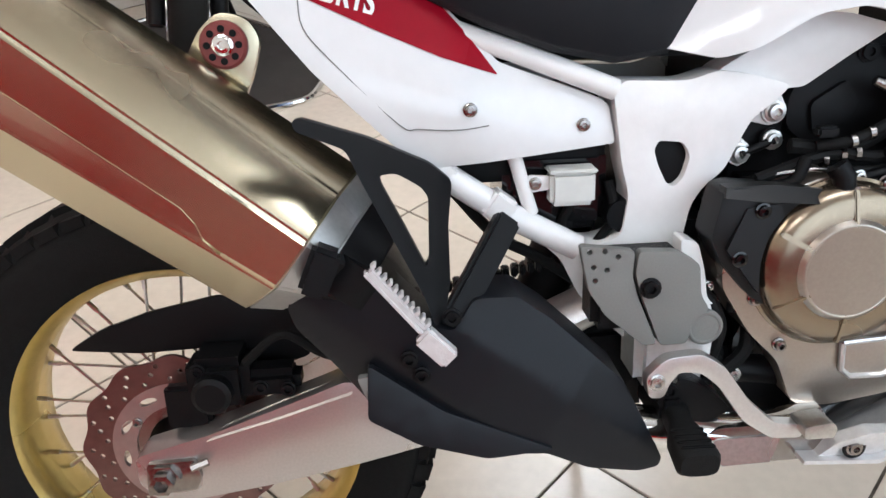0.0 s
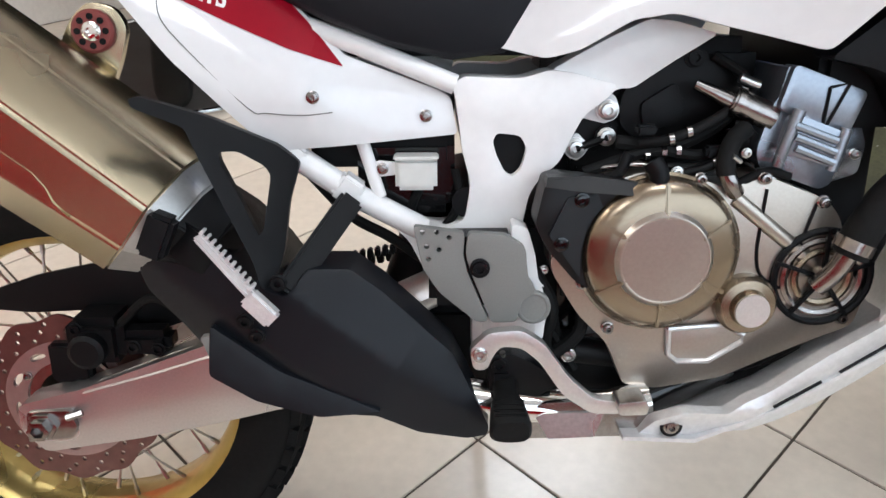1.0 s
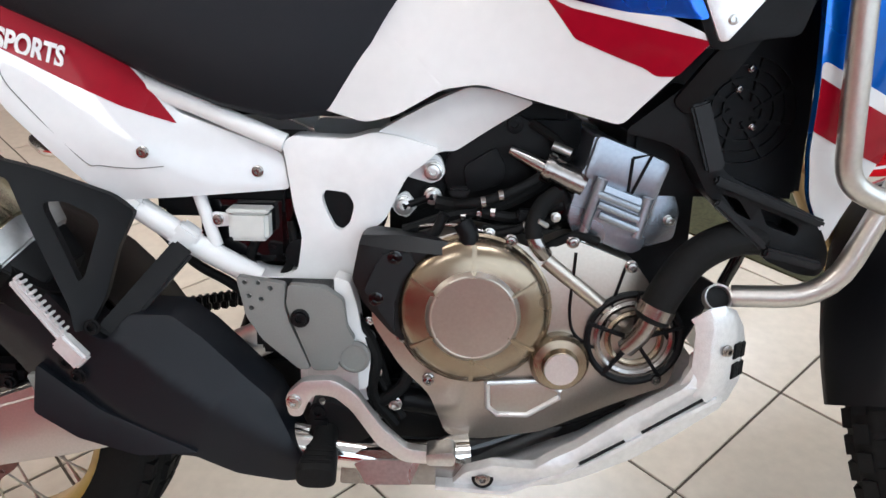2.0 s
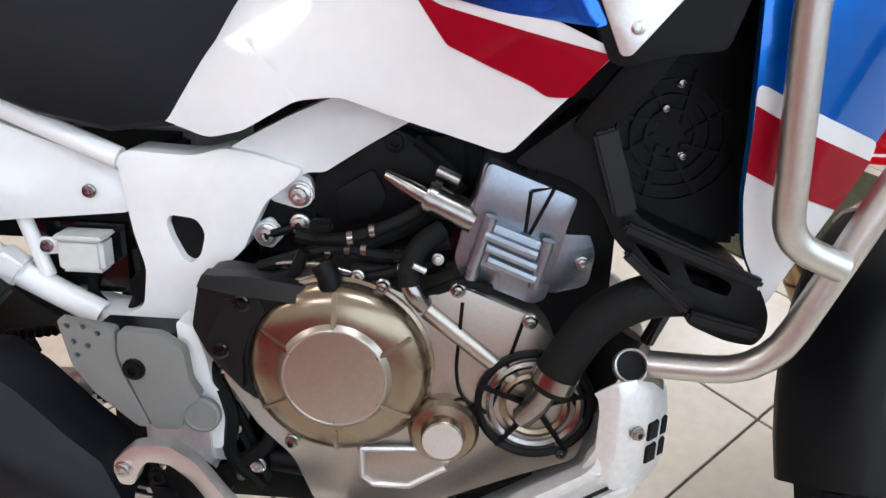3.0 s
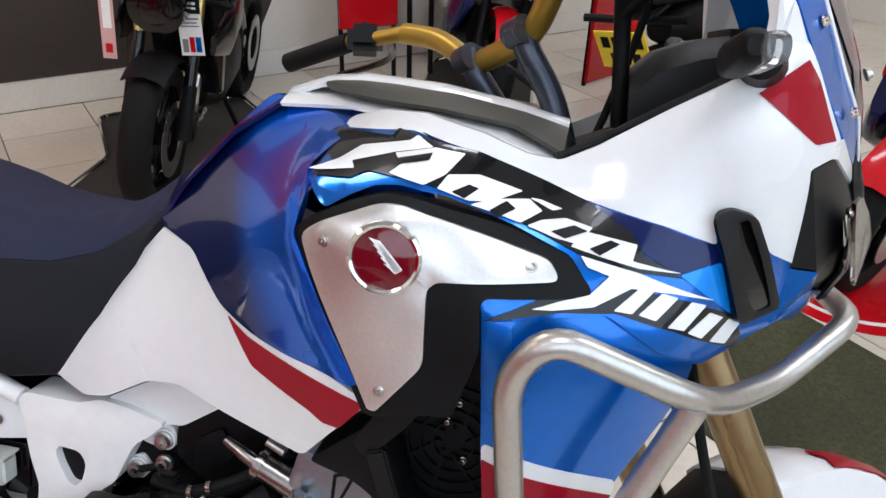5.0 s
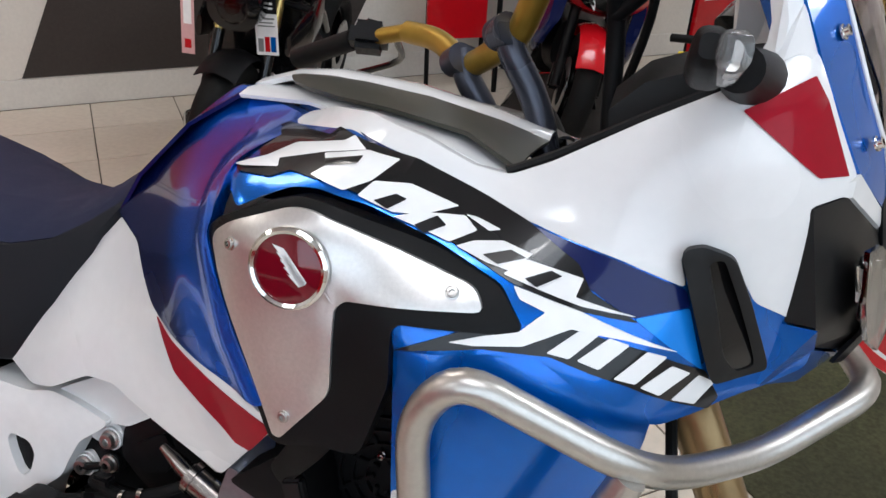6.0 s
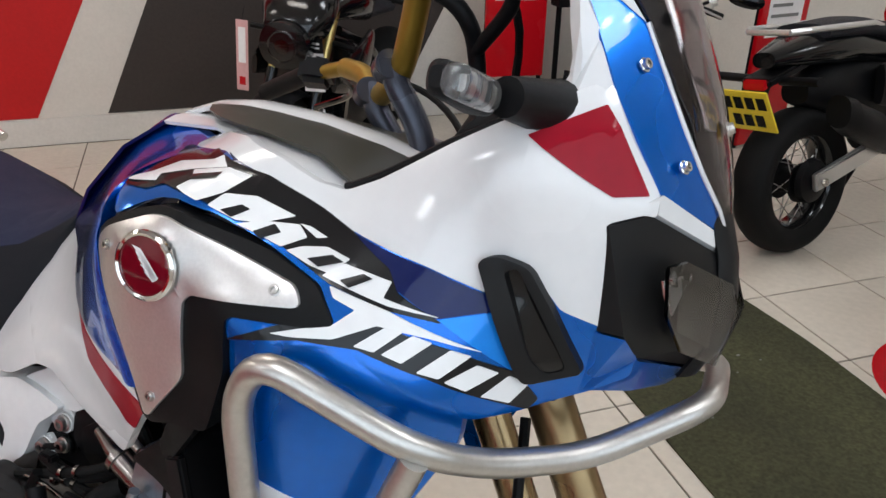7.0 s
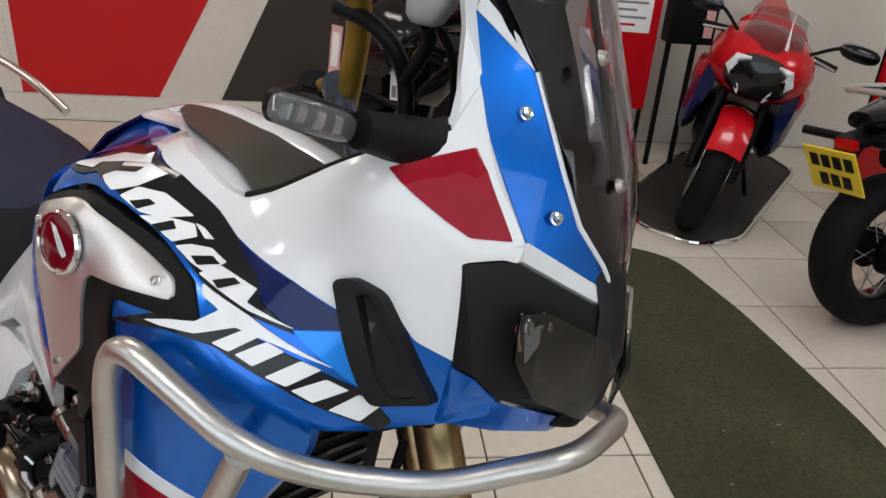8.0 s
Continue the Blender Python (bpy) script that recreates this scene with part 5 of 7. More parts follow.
tube("sensor_body", [(0.874, -0.142, 0.750), (0.925, -0.145, 0.728)], 0.017, STEEL_D, BIKE, "", 16)
turned("sensor_collar", [(0.017, -0.004), (0.020, -0.004), (0.020, 0.004), (0.017, 0.004), (0.017, -0.004)], (0, 0, 0), STEEL_D, BIKE, "", 20, Matrix.Translation((0.880, -0.142, 0.7475)) @ Vector((0.905, -0.05, -0.39)).to_track_quat("Z", "X").to_matrix().to_4x4())
tube("sensor_pin", [(0.885, -0.135, 0.775), (0.908, -0.138, 0.766)], 0.006, STEEL, BIKE, "", 10)
box("throttle_body", (0.885, -0.12, 0.66), (0.935, 0.10, 0.72), BLACK_G, BIKE, "", 0.01)
# black box behind the frame, with its frame bolts
air = plate("air_box", AIRBOX_BLK, -0.105, 0.12, BLACK_P, BIKE, "black plastic air box", 0.012, 0.012)
plate("air_box_lid", AIRBOX_LID, -0.112, 0.01, BLACK_P, air, "", 0.003, 0.008)
for x, z, r in ((0.735, 0.734, 0.010), (0.735, 0.701, 0.0095), (0.697, 0.687, 0.010)):
    turned("washer", [(0, 0), (r * 1.45, 0), (r * 1.45, 0.004), (0, 0.004)], (x, -0.102, z), FRAME_W if z != 0.701 else BLACK_P, BIKE, "", 24)
    bolt(BIKE, (x, -0.106, z), r, STEEL, "frame_bolt", "bright flanged frame bolt", deep=0.010)
for lobe in ([(0.700, 0.725), (0.735, 0.716), (0.752, 0.730), (0.745, 0.752), (0.715, 0.760)], [(0.672, 0.690), (0.700, 0.668), (0.716, 0.686), (0.700, 0.706)]):
    plate("frame_lug", lobe, -0.1015, 0.012, FRAME_W, BIKE, "white frame lug", 0.002, 0.006)
plate("engine_mount", [(0.672, 0.680), (0.700, 0.672), (0.748, 0.690), (0.755, 0.735), (0.725, 0.748), (0.69, 0.715)], -0.096, 0.02, BLACK_P, BIKE, "", 0.003, 0.008)
bolt(air, (0.838, -0.106, 0.797), 0.010, BLACK_P)
for pts, r in (([(0.70, -0.15, 0.665), (0.78, -0.15, 0.69), (0.84, -0.15, 0.685), (0.90, -0.14, 0.70)], 0.007), ([(0.74, -0.14, 0.70), (0.80, -0.145, 0.695), (0.86, -0.13, 0.715), (0.91, -0.12, 0.76)], 0.009), ([(0.80, -0.155, 0.672), (0.845, -0.155, 0.672), (0.89, -0.15, 0.682)], 0.005), ([(0.86, -0.11, 0.80), (0.90, -0.12, 0.77), (0.905, -0.11, 0.72)], 0.006)):
    tube("cable", pts, r, RUBBER, BIKE, "", 8, curve=6)
for x, z in ((0.795, 0.690), (0.812, 0.690), (0.775, 0.684)):
    turned("cable_clip", [(0.006, -0.003), (0.0088, -0.003), (0.0088, 0.003), (0.006, 0.003)], (x, -0.15, z), STEEL_D, BIKE, "", 10, Matrix.Rotation(radians(90), 4, "Y"))
# skid plate


def skid_skin(x, z):
    """Two faces that meet in a crease along the plate."""
    s = (x - 0.901) * -0.592 + (z - 0.383) * 0.806 if x > 0.901 else z - 0.383
    return -0.241 + max(0.0, s) * 0.35 + max(0.0, -s) * 0.45


skid = panel("skid_plate", SKID_SIDE, skid_skin, ALU_R, BIKE, "cast aluminium skid plate", 0.0, 0.02, 0.004, 0.02, 0.005)
rows = []
for x, z in ((0.76, 0.335), (0.85, 0.330), (0.95, 0.372), (1.05, 0.436), (1.105, 0.470)):
    rows.append([(x + (0.0 if abs(y) < 0.2 else -0.012), y, z + (0.0 if abs(y) < 0.2 else 0.010)) for y in (-0.236, -0.20, -0.10, 0.0, 0.10, 0.20, 0.236)])
sheet("skid_belly", rows, ALU_R, skid, "", 0.005, 60)
rows = []
for f in (0.0, 0.06, 0.2, 0.45, 0.7, 0.88, 1.0):
    tuck = 0.010 * max(0.0, f - 0.7) / 0.3 + 0.006 * max(0.0, 0.1 - f) / 0.1
    rows.append([(x - tuck, y + tuck * 0.6, top_z + (low_z - top_z) * f) for x, y, top_z, low_z in ((1.060, -0.228, 0.580, 0.512), (1.056, -0.235, 0.584, 0.498), (1.072, -0.2435, 0.600, 0.486), (1.076, -0.2440, 0.602, 0.483), (1.093, -0.2390, 0.604, 0.476), (1.114, -0.2200, 0.592, 0.466), (1.134, -0.187, 0.566, 0.455), (1.143, -0.15, 0.556, 0.450), (1.147, 0.0, 0.550, 0.450), (1.143, 0.15, 0.556, 0.450), (1.10, 0.235, 0.584, 0.466))])
sheet("skid_shoulder", rows, ALU_R, skid, "", 0.005, 32)
# Pressed lines are black tubes; their colour gives the crease its shade.
for a, b in (((0.928, 0.391), (0.982, 0.425)), ((1.002, 0.437), (1.072, 0.484))):
    line = [(a[0] + (b[0] - a[0]) * k / 6, a[1] + (b[1] - a[1]) * k / 6) for k in range(7)]
    tube("pressed_slot", [(x, min(skid_skin(x, z), -0.2395) - 0.001, z) for x, z in line], 0.0020, BLACK_P, skid, "", 6)
bolt(skid, (0.808, skid_skin(0.808, 0.361), 0.361), 0.008, STEEL_D)
# Black disc paints the shade of the bolt's recess.
turned("bolt_recess", [(0, 0), (0.014, 0), (0.014, 0.0012), (0, 0.0012)], (0.808, skid_skin(0.808, 0.361), 0.361), BLACK_P, skid, "", 24)
SLANT = Matrix.Rotation(radians(42), 4, "Z")
# Openings are black blocks; their colour gives the shade inside.
for x, y, z, w in ((1.112, -0.2218, 0.542, 0.008), (1.112, -0.2218, 0.516, 0.008), (1.128, -0.197, 0.534, 0.005), (1.128, -0.197, 0.509, 0.005)):
    box("cut_slot", (-w, -0.0025, -0.010), (w, 0.003, 0.010), BLACK_P, skid, "", 0.001, Matrix.Translation((x, y, z)) @ SLANT)
bolt(skid, (1.093, -0.2400, 0.549), 0.006, STEEL_D, m=SIDE @ Matrix.Rotation(radians(25), 4, "Y"))
tube("lower_frame_tube", [(0.70, -0.13, 0.42), (0.90, -0.13, 0.40), (1.02, -0.13, 0.46), (1.10, -0.12, 0.60)], 0.018, BLACK_P, BIKE, "", 12, curve=5)

# ---- bodywork ----
knee = panel("knee_bracket", KNEE, lambda x, z: -0.205 - 0.01 * math.sin((x - 1.0) * 12), BLACK_P, BIKE, "black plastic radiator bracket", 0, 0.05, 0.006, 0.03, 0.010, [soft_outline(k, 0.004) for k in KNEE_SLOTS])
for a, b, w in (((1.036, -0.216, 0.838), (1.062, -0.218, 0.762), 0.022), ((1.062, -0.220, 0.752), (1.192, -0.222, 0.703), 0.010), ((1.066, -0.219, 0.726), (1.128, -0.221, 0.672), 0.010), ((1.128, -0.221, 0.668), (1.196, -0.221, 0.652), 0.012)):
    rb_ = bmesh.new()
    bar_mesh(rb_, a, b, w, 0.012, 0.003)
    part("rib", rb_, BEZEL, knee)
# Black plate added behind the slots to paint the shade inside them.
plate("bracket_back", KNEE, -0.165, 0.012, BLACK_P, knee, "", 0.002, 0.008)
plate("cylinder_side", [(1.011, 0.728), (1.042, 0.720), (1.053, 0.693), (1.048, 0.655), (1.008, 0.643), (0.990, 0.661)], -0.128, 0.10, CYL_M, BIKE, "blue-grey side of the cylinder head", 0.006, 0.008)
bolt(BIKE, (1.040, -0.129, 0.681), 0.006, STEEL)
rad = box("radiator", (0.975, -0.150, 0.715), (1.195, 0.165, 1.03), BLACK_P, BIKE, "black radiator", 0.01)
for r in (0.022, 0.036, 0.050, 0.064):
    turned("fan_ring", [(r, 0.0), (r, 0.005), (r + 0.003, 0.005), (r + 0.003, 0.0), (r, 0.0)], (1.108, -0.151, 0.825), BLACK_P, rad, "", 32)
for k in range(8):
    a = math.tau * k / 8
    fb = bmesh.new()
    bar_mesh(fb, (1.108 + 0.014 * math.cos(a), -0.153, 0.825 + 0.014 * math.sin(a)), (1.108 + 0.064 * math.cos(a + 0.5), -0.153, 0.825 + 0.064 * math.sin(a + 0.5)), 0.005, 0.005, 0.001)
    part("fan_blade", fb, BLACK_P, rad)
for x, z in ((1.112, 0.874), (1.121, 0.805), (1.100, 0.850)):
    bolt(rad, (x, -0.154, z), 0.0036, STEEL_D)
for k in range(14):
    box("fin", (1.193, -0.12, 0.73 + k * 0.021), (1.199, 0.12, 0.738 + k * 0.021), BLACK_G, rad, "", 0.001)
tube("oil_line", [(1.125, -0.14, 0.74), (1.13, -0.15, 0.66), (1.115, -0.14, 0.60)], 0.008, BLACK_G, rad, "", 10, curve=5)

low = panel("lower_fairing", WHITE_SIDE, BODY, WHITE, BIKE, "white lower side fairing", 0, 0.012, 0.004, 0.03, 0.010)
panel("red_stripe", WHITE_RED, BODY, RED, low, "red stripe", 0.0012, 0.0018, 0, 0.025, 0.004)
TANK_LIP = [Vector(p) for p in ((0.951, 1.122), (0.955, 1.088), (0.957, 1.065), (0.970, 1.042), (0.992, 0.984), (1.024, 0.928))]


def tank_skin(x, z):
    """The side surface with a rolled lip along the inlaid panel and a hollow behind the lip."""
    p = Vector((x, z))
    d = 9.0
    for a, b in zip(TANK_LIP, TANK_LIP[1:]):
        f = max(0.0, min(1.0, (p - a).dot(b - a) / (b - a).length_squared))
        d = min(d, (p - a - (b - a) * f).length)
    return BODY(x, z) - 0.006 * math.exp(-((d - 0.012) / 0.013) ** 2) + 0.003 * math.exp(-((d - 0.055) / 0.030) ** 2)


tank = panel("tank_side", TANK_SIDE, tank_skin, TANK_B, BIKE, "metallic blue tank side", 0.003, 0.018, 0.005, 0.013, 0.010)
panel("panel_surround", BLACK_RIM, BODY, BLACK_P, BIKE, "black panel surround", 0.004, 0.02, 0.004, 0.022, 0.008)
alu = panel("tank_panel", ALU_PANEL, BODY, ALU, BIKE, "satin aluminium tank panel", 0.0075, 0.008, 0.003, 0.022, 0.010)
panel("inner_shroud", BLACK_INNER, BODY, BLACK_P, BIKE, "black inner shroud", -0.022, 0.012, 0.003, 0.03, 0.010)
shroud = panel("radiator_shroud", SHROUD, BODY, BLUE, BIKE, "blue radiator shroud with red and white bands", -0.004, 0.012, 0.004, 0.025, 0.012)
panel("white_band", SH_WHITE, BODY, WHITE, shroud, "white band", -0.0028, 0.0016, 0, 0.025, 0.010)
panel("red_band", SH_RED, BODY, RED, shroud, "red band", -0.0018, 0.0012, 0, 0.025, 0.002)
fair = panel("upper_fairing", FAIR_SIDE, BODY, BLUE, BIKE, "metallic blue upper fairing", 0.001, 0.012, 0.004, 0.020, 0.006)
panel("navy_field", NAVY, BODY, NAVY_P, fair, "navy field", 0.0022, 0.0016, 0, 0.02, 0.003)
panel("light_field", SKYBLUE, BODY, SKY, fair, "light blue field", 0.0022, 0.0016, 0, 0.02, 0.003)
panel("black_field", DEC_BLACK1, BODY, INK_K, fair, "black slanted field", 0.0030, 0.0016, 0, 0.02, 0.003)
panel("black_field", DEC_BLACK2, BODY, INK_K, fair, "black slanted field", 0.0030, 0.0016, 0, 0.02, 0.003)
for mark in (STROKE_A, STROKE_B, STROKE_C, STROKE_D, STROKE_E, STROKE_F, STROKE_G, STROKE_H, STROKE_I, STROKE_J, STROKE_K, STROKE_L, STROKE_M):
    panel("white_mark", mark, BODY, INK_W, fair, "slanted white graphic shape", 0.0042, 0.0016, 0, 0.02, 0.0015)
for mark in (STROKE_N, STROKE_O, STROKE_P, STROKE_Q, STROKE_R):
    panel("black_slit", mark, BODY, INK_K, fair, "black slit in the white graphic", 0.0052, 0.0012, 0, 0.02, 0.001)
cowl = panel("nose_cowl", COWL, BODY, WHITE, BIKE, "pearl white nose cowl", 0.0015, 0.012, 0.004, 0.02, 0.006)
panel("red_patch", COWL_RED, BODY, RED, cowl, "red patch", 0.003, 0.0018, 0, 0.02, 0.0015)
wing = panel("winglet", WINGLET, BODY, BEZEL, BIKE, "black air deflector scoop", 0.015, 0.024, 0.004, 0.02, 0.008, [soft_outline(WING_REC, 0.006)])
panel("scoop_recess", WING_REC, lambda x, z: BODY(x, z) - 0.004 - 0.009 * max(0.0, min(1.0, (1.09 - z) / 0.07)), BLACK_G, wing, "", 0.0, 0.003, 0, 0.012, 0.006)
for ob in (low, tank, shroud, fair, cowl, side, case, cyl):
    mirrored(ob)
tube("edge_trim", [(x, BODY(x, z) + 0.006, z) for x, z in COWL_EDGE], 0.0045, BLACK_P, cowl, "black edge trim", 8, bend=0.02)
# badge: a red disc in a chrome ring with a plain white shape
def on_body(x, z, lift=0.0):
    """A pose on the side surface, its z axis pointing outwards."""
    e = 0.01
    nx = Vector((1, (BODY(x + e, z) - BODY(x - e, z)) / (2 * e), 0)).normalized()
    nz = Vector((0, (BODY(x, z + e) - BODY(x, z - e)) / (2 * e), 1)).normalized()
    out = nx.cross(nz).normalized()
    right = nz.cross(out).normalized()
    m = Matrix((right, nz, out)).transposed().to_4x4()
    m.translation = Vector((x, BODY(x, z), z)) + out * lift
    return m


bx, bz = BADGE_AT
bm_ = on_body(bx, bz, 0.0075)
badge = part("badge", lathe_mesh(bmesh.new(), [(0, 0.003), (0.027, 0.003), (0.029, 0.002), (0.030, 0.0)], 48, bm_), BADGE_R, alu, "ruby red round badge in a chrome ring")
part("badge_ring", lathe_mesh(bmesh.new(), [(0.0285, 0), (0.0285, 0.004), (0.031, 0.005), (0.0335, 0.003), (0.034, 0)], 48, bm_), CHROME, badge)
wingb = bmesh.new()
for k in range(5):
    a, b = Vector((-0.004 + k * 0.002, 0.016 - k * 0.0052, 0.0036)), Vector((0.017 - k * 0.001, -0.008 - k * 0.0005, 0.0036))
    vs = [wingb.verts.new(bm_ @ p) for p in (a, a + Vector((-0.010, 0.002, 0)) * (1 - k * 0.15), b + Vector((-0.002, -0.003, 0)), b)]
    wingb.faces.new(vs)
part("badge_mark", wingb, INK_W, badge, "white plain mark")
for x, z in PANEL_BOLTS:
    bolt(alu, Vector((x, BODY(x, z) - 0.0072, z)), 0.0046, STEEL, m=on_body(x, z).to_3x3().to_4x4(), deep=0.004)
# tank top
rows = []
for x, z, w in ((0.70, 0.99, 0.075), (0.76, 1.07, 0.10), (0.82, 1.135, 0.10), (0.87, 1.172, 0.085), (0.95, 1.176, 0.084), (1.05, 1.174, 0.146), (1.13, 1.166, 0.165), (1.18, 1.150, 0.165)):
    rows.append([(x, w * f, z + 0.009 * (1 - f * f) - (0.004 if abs(f) == 1 else 0)) for f in (-1, -0.8, -0.5, 0, 0.5, 0.8, 1)])
top = sheet("tank_top", rows[:4], NAVY_P, BIKE, "navy fuel tank top", 0.004)
sheet("tank_cover", rows[3:], WHITE, BIKE, "white tank cover", 0.004)
for s_ in (-1, 1):
    rows = []
    for x, a, za, b, zb in ((0.912, 0.046, 1.192, 0.053, 1.191), (0.922, 0.036, 1.196, 0.066, 1.189), (0.95, 0.031, 1.198, 0.083, 1.186), (0.99, 0.029, 1.197, 0.103, 1.184), (1.06, 0.028, 1.192, 0.130, 1.183), (1.14, 0.026, 1.179, 0.150, 1.176), (1.19, 0.020, 1.166, 0.158, 1.154)):
        rows.append([(x, s_ * (a + (b - a) * f), za + (zb - za) * f + 0.003 * math.sin(f * math.pi)) for f in (0, 0.33, 0.66, 1)])
    sheet("tank_top_trim", rows, OLIVE, BIKE, "olive grey trim on the tank top", 0.004)
sheet("tank_spine", [[(x, w * f, z - 0.008 * abs(f) ** 3) for f in (-1, -0.7, -0.3, 0, 0.3, 0.7, 1)] for x, w, z in ((0.865, 0.046, 1.186), (0.905, 0.045, 1.200), (0.95, 0.035, 1.205), (1.04, 0.032, 1.201), (1.12, 0.029, 1.189), (1.19, 0.022, 1.174))], WHITE, BIKE, "white ridge along the tank cover", 0.006)
# seat: lofted over its length
seat_rows, side_rows = [], []
for x, zt, zb, w in ((0.0, 1.06, 0.985, 0.11), (0.15, 1.058, 0.955, 0.135), (0.30, 1.048, 0.900, 0.148), (0.40, 1.028, 0.850, 0.150), (0.47, 1.008, 0.822, 0.145), (0.54, 0.998, 0.806, 0.136), (0.60, 0.998, 0.812, 0.120), (0.65, 1.012, 0.862, 0.105), (0.69, 1.036, 0.930, 0.088), (0.72, 1.062, 1.0, 0.065)):
    seat_rows.append([(x, w * f, zt - 0.045 * abs(f) ** 3 + 0.004) for f in (-1, -0.85, -0.5, 0, 0.5, 0.85, 1)])
    side_rows.append([(x, -w, zt - 0.042), (x, -w - 0.006, (zt + zb) / 2 - 0.01), (x, -w * 0.94, zb + 0.006), (x, -w * 0.86, zb)])
seat = sheet("seat", seat_rows, SEAT_M, BIKE, "navy vinyl seat with a dark side", 0.012, 60)
sheet("seat_side", side_rows, SEAT_D, seat, "dark vinyl seat side", 0.01, 60)
sheet("seat_side", [[(x, -y, z) for x, y, z in r] for r in side_rows], SEAT_D, seat, "dark vinyl seat side", 0.01, 60)
box("seat_base", (0.20, -0.11, 0.80), (0.66, 0.11, 0.86), BLACK_P, BIKE, "", 0.02)
# nose: headlamps, chin and screen
for s_ in (1, -1):
    def at_(x, y, z):
        return (x, y if s_ > 0 else 0.07 - y, z)

    def proud(pts, by):
        return [at_(x + 0.866 * by, y - 0.5 * by, z) for x, y, z in pts]
    bez = solid("headlamp_bezel", [at_(1.427, -0.123, 1.157), at_(1.456, -0.084, 1.167), at_(1.516, 0.030, 1.122), at_(1.532, 0.035, 1.085), at_(1.526, 0.035, 1.030), at_(1.505, 0.035, 1.000), at_(1.464, -0.066, 1.027), at_(1.455, -0.105, 1.056)], BEZEL, BIKE, "black headlamp bezel", (-0.05, 0, 0))
    solid("headlamp_lens", proud([(1.471, -0.089, 1.126), (1.484, -0.066, 1.130), (1.521, 0.012, 1.102), (1.534, 0.022, 1.072), (1.521, 0.004, 1.018), (1.494, -0.064, 1.044), (1.478, -0.092, 1.083)], 0.012), LENS_C, bez, "clear faceted headlamp lens", (-0.004, 0.002 * s_, 0))
    solid("reflector", proud([(1.486, -0.062, 1.112), (1.514, 0.002, 1.094), (1.516, 0.0, 1.035), (1.492, -0.060, 1.060)], 0.004), BLACK_G, bez, "dark reflector", (-0.003, 0, 0))
    tube("light_guide", proud([(1.472, -0.085, 1.112), (1.479, -0.082, 1.090)], 0.005), 0.0022, MIRROR, bez, "bright light guide", 8)
    lc = Vector(at_(1.500, -0.040, 1.080))
    # Small chrome bowls added as built-in glints under the lens.
    for p, r in (((1.474, -0.082, 1.117), 0.007), ((1.488, -0.058, 1.118), 0.004)):
        q = Vector(at_(*p)).lerp(lc, 0.12) + Vector((0.004, -0.003 * s_, 0))
        part("lamp_bowl", lathe_mesh(bmesh.new(), [(0, -r * 0.4), (r, 0.0), (r * 1.15, r * 0.5), (r, r * 0.6), (0, 0.001)], 12, Matrix.Translation(q) @ Matrix.Rotation(radians(70), 4, "Y")), MIRROR, bez, "chrome bowl modelled as a glint in the lamp")
    solid("light_guide_plate", proud([(1.4765, -0.074, 1.104), (1.484, -0.060, 1.114), (1.488, -0.056, 1.106), (1.483, -0.072, 1.078)], 0.005), ALU, bez, "pale angular light guide", (-0.002, 0, 0))
    solid("nose_chin", [at_(1.457, -0.106, 1.054), at_(1.466, -0.066, 1.024), at_(1.507, 0.035, 0.997), at_(1.484, 0.035, 0.972), at_(1.461, -0.049, 0.986), at_(1.424, -0.098, 0.992)], BLUE, BIKE, "blue nose chin", (-0.03, 0, 0.0))
    solid("nose_strip", [at_(1.427, -0.121, 1.160), at_(1.457, -0.082, 1.170), at_(1.517, 0.030, 1.126), at_(1.514, 0.028, 1.142), at_(1.462, -0.080, 1.187)], WHITE, BIKE, "white nose strip", (-0.03, 0, -0.01))
    defl = solid("screen_deflector", [at_(1.461, -0.081, 1.187), at_(1.514, 0.026, 1.144), at_(1.503, 0.004, 1.172), at_(1.484, -0.033, 1.208), at_(1.460, -0.042, 1.250), at_(1.415, -0.060, 1.335), at_(1.350, -0.086, 1.378), at_(1.386, -0.103, 1.318), at_(1.412, -0.103, 1.267)], BLUE, BIKE, "blue screen surround", (-0.010, 0.004, 0))
    solid("screen_pillar", [at_(*p) for p in ((1.342, -0.104, 1.400), (1.362, -0.110, 1.360), (1.369, -0.112, 1.325), (1.377, -0.115, 1.297), (1.377, -0.116, 1.281), (1.372, -0.117, 1.268), (1.362, -0.119, 1.260), (1.345, -0.123, 1.253), (1.378, -0.122, 1.262), (1.404, -0.112, 1.259), (1.414, -0.099, 1.264), (1.402, -0.101, 1.284), (1.387, -0.100, 1.318), (1.352, -0.084, 1.376), (1.346, -0.080, 1.400))], WHITE, BIKE, "white screen pillar", (-0.012, 0.010, 0))
    solid("pale_corner", [at_(*p) for p in ((1.350, -0.083, 1.378), (1.383, -0.072, 1.3565), (1.4145, -0.061, 1.3355), (1.393, -0.067, 1.362), (1.352, -0.079, 1.392))], WHITE, defl, "white upper corner", (-0.008, 0.004, 0))
    tube("pale_edge", [at_(x + 0.001, y, z) for x, y, z in ((1.514, 0.026, 1.144), (1.503, 0.004, 1.172), (1.484, -0.033, 1.208), (1.460, -0.042, 1.250), (1.415, -0.060, 1.335))], 0.0026, WHITE, defl, "", 6)
    for p in ((1.422, -0.074, 1.297), (1.471, -0.058, 1.212)):
        bolt(defl, at_(*p), 0.0055, CHROME, m=Matrix.Rotation(radians(60), 4, "Y") @ Matrix.Rotation(radians(25 * s_), 4, "X"))
    arm = new("front_indicator")
    arm.parent = BIKE
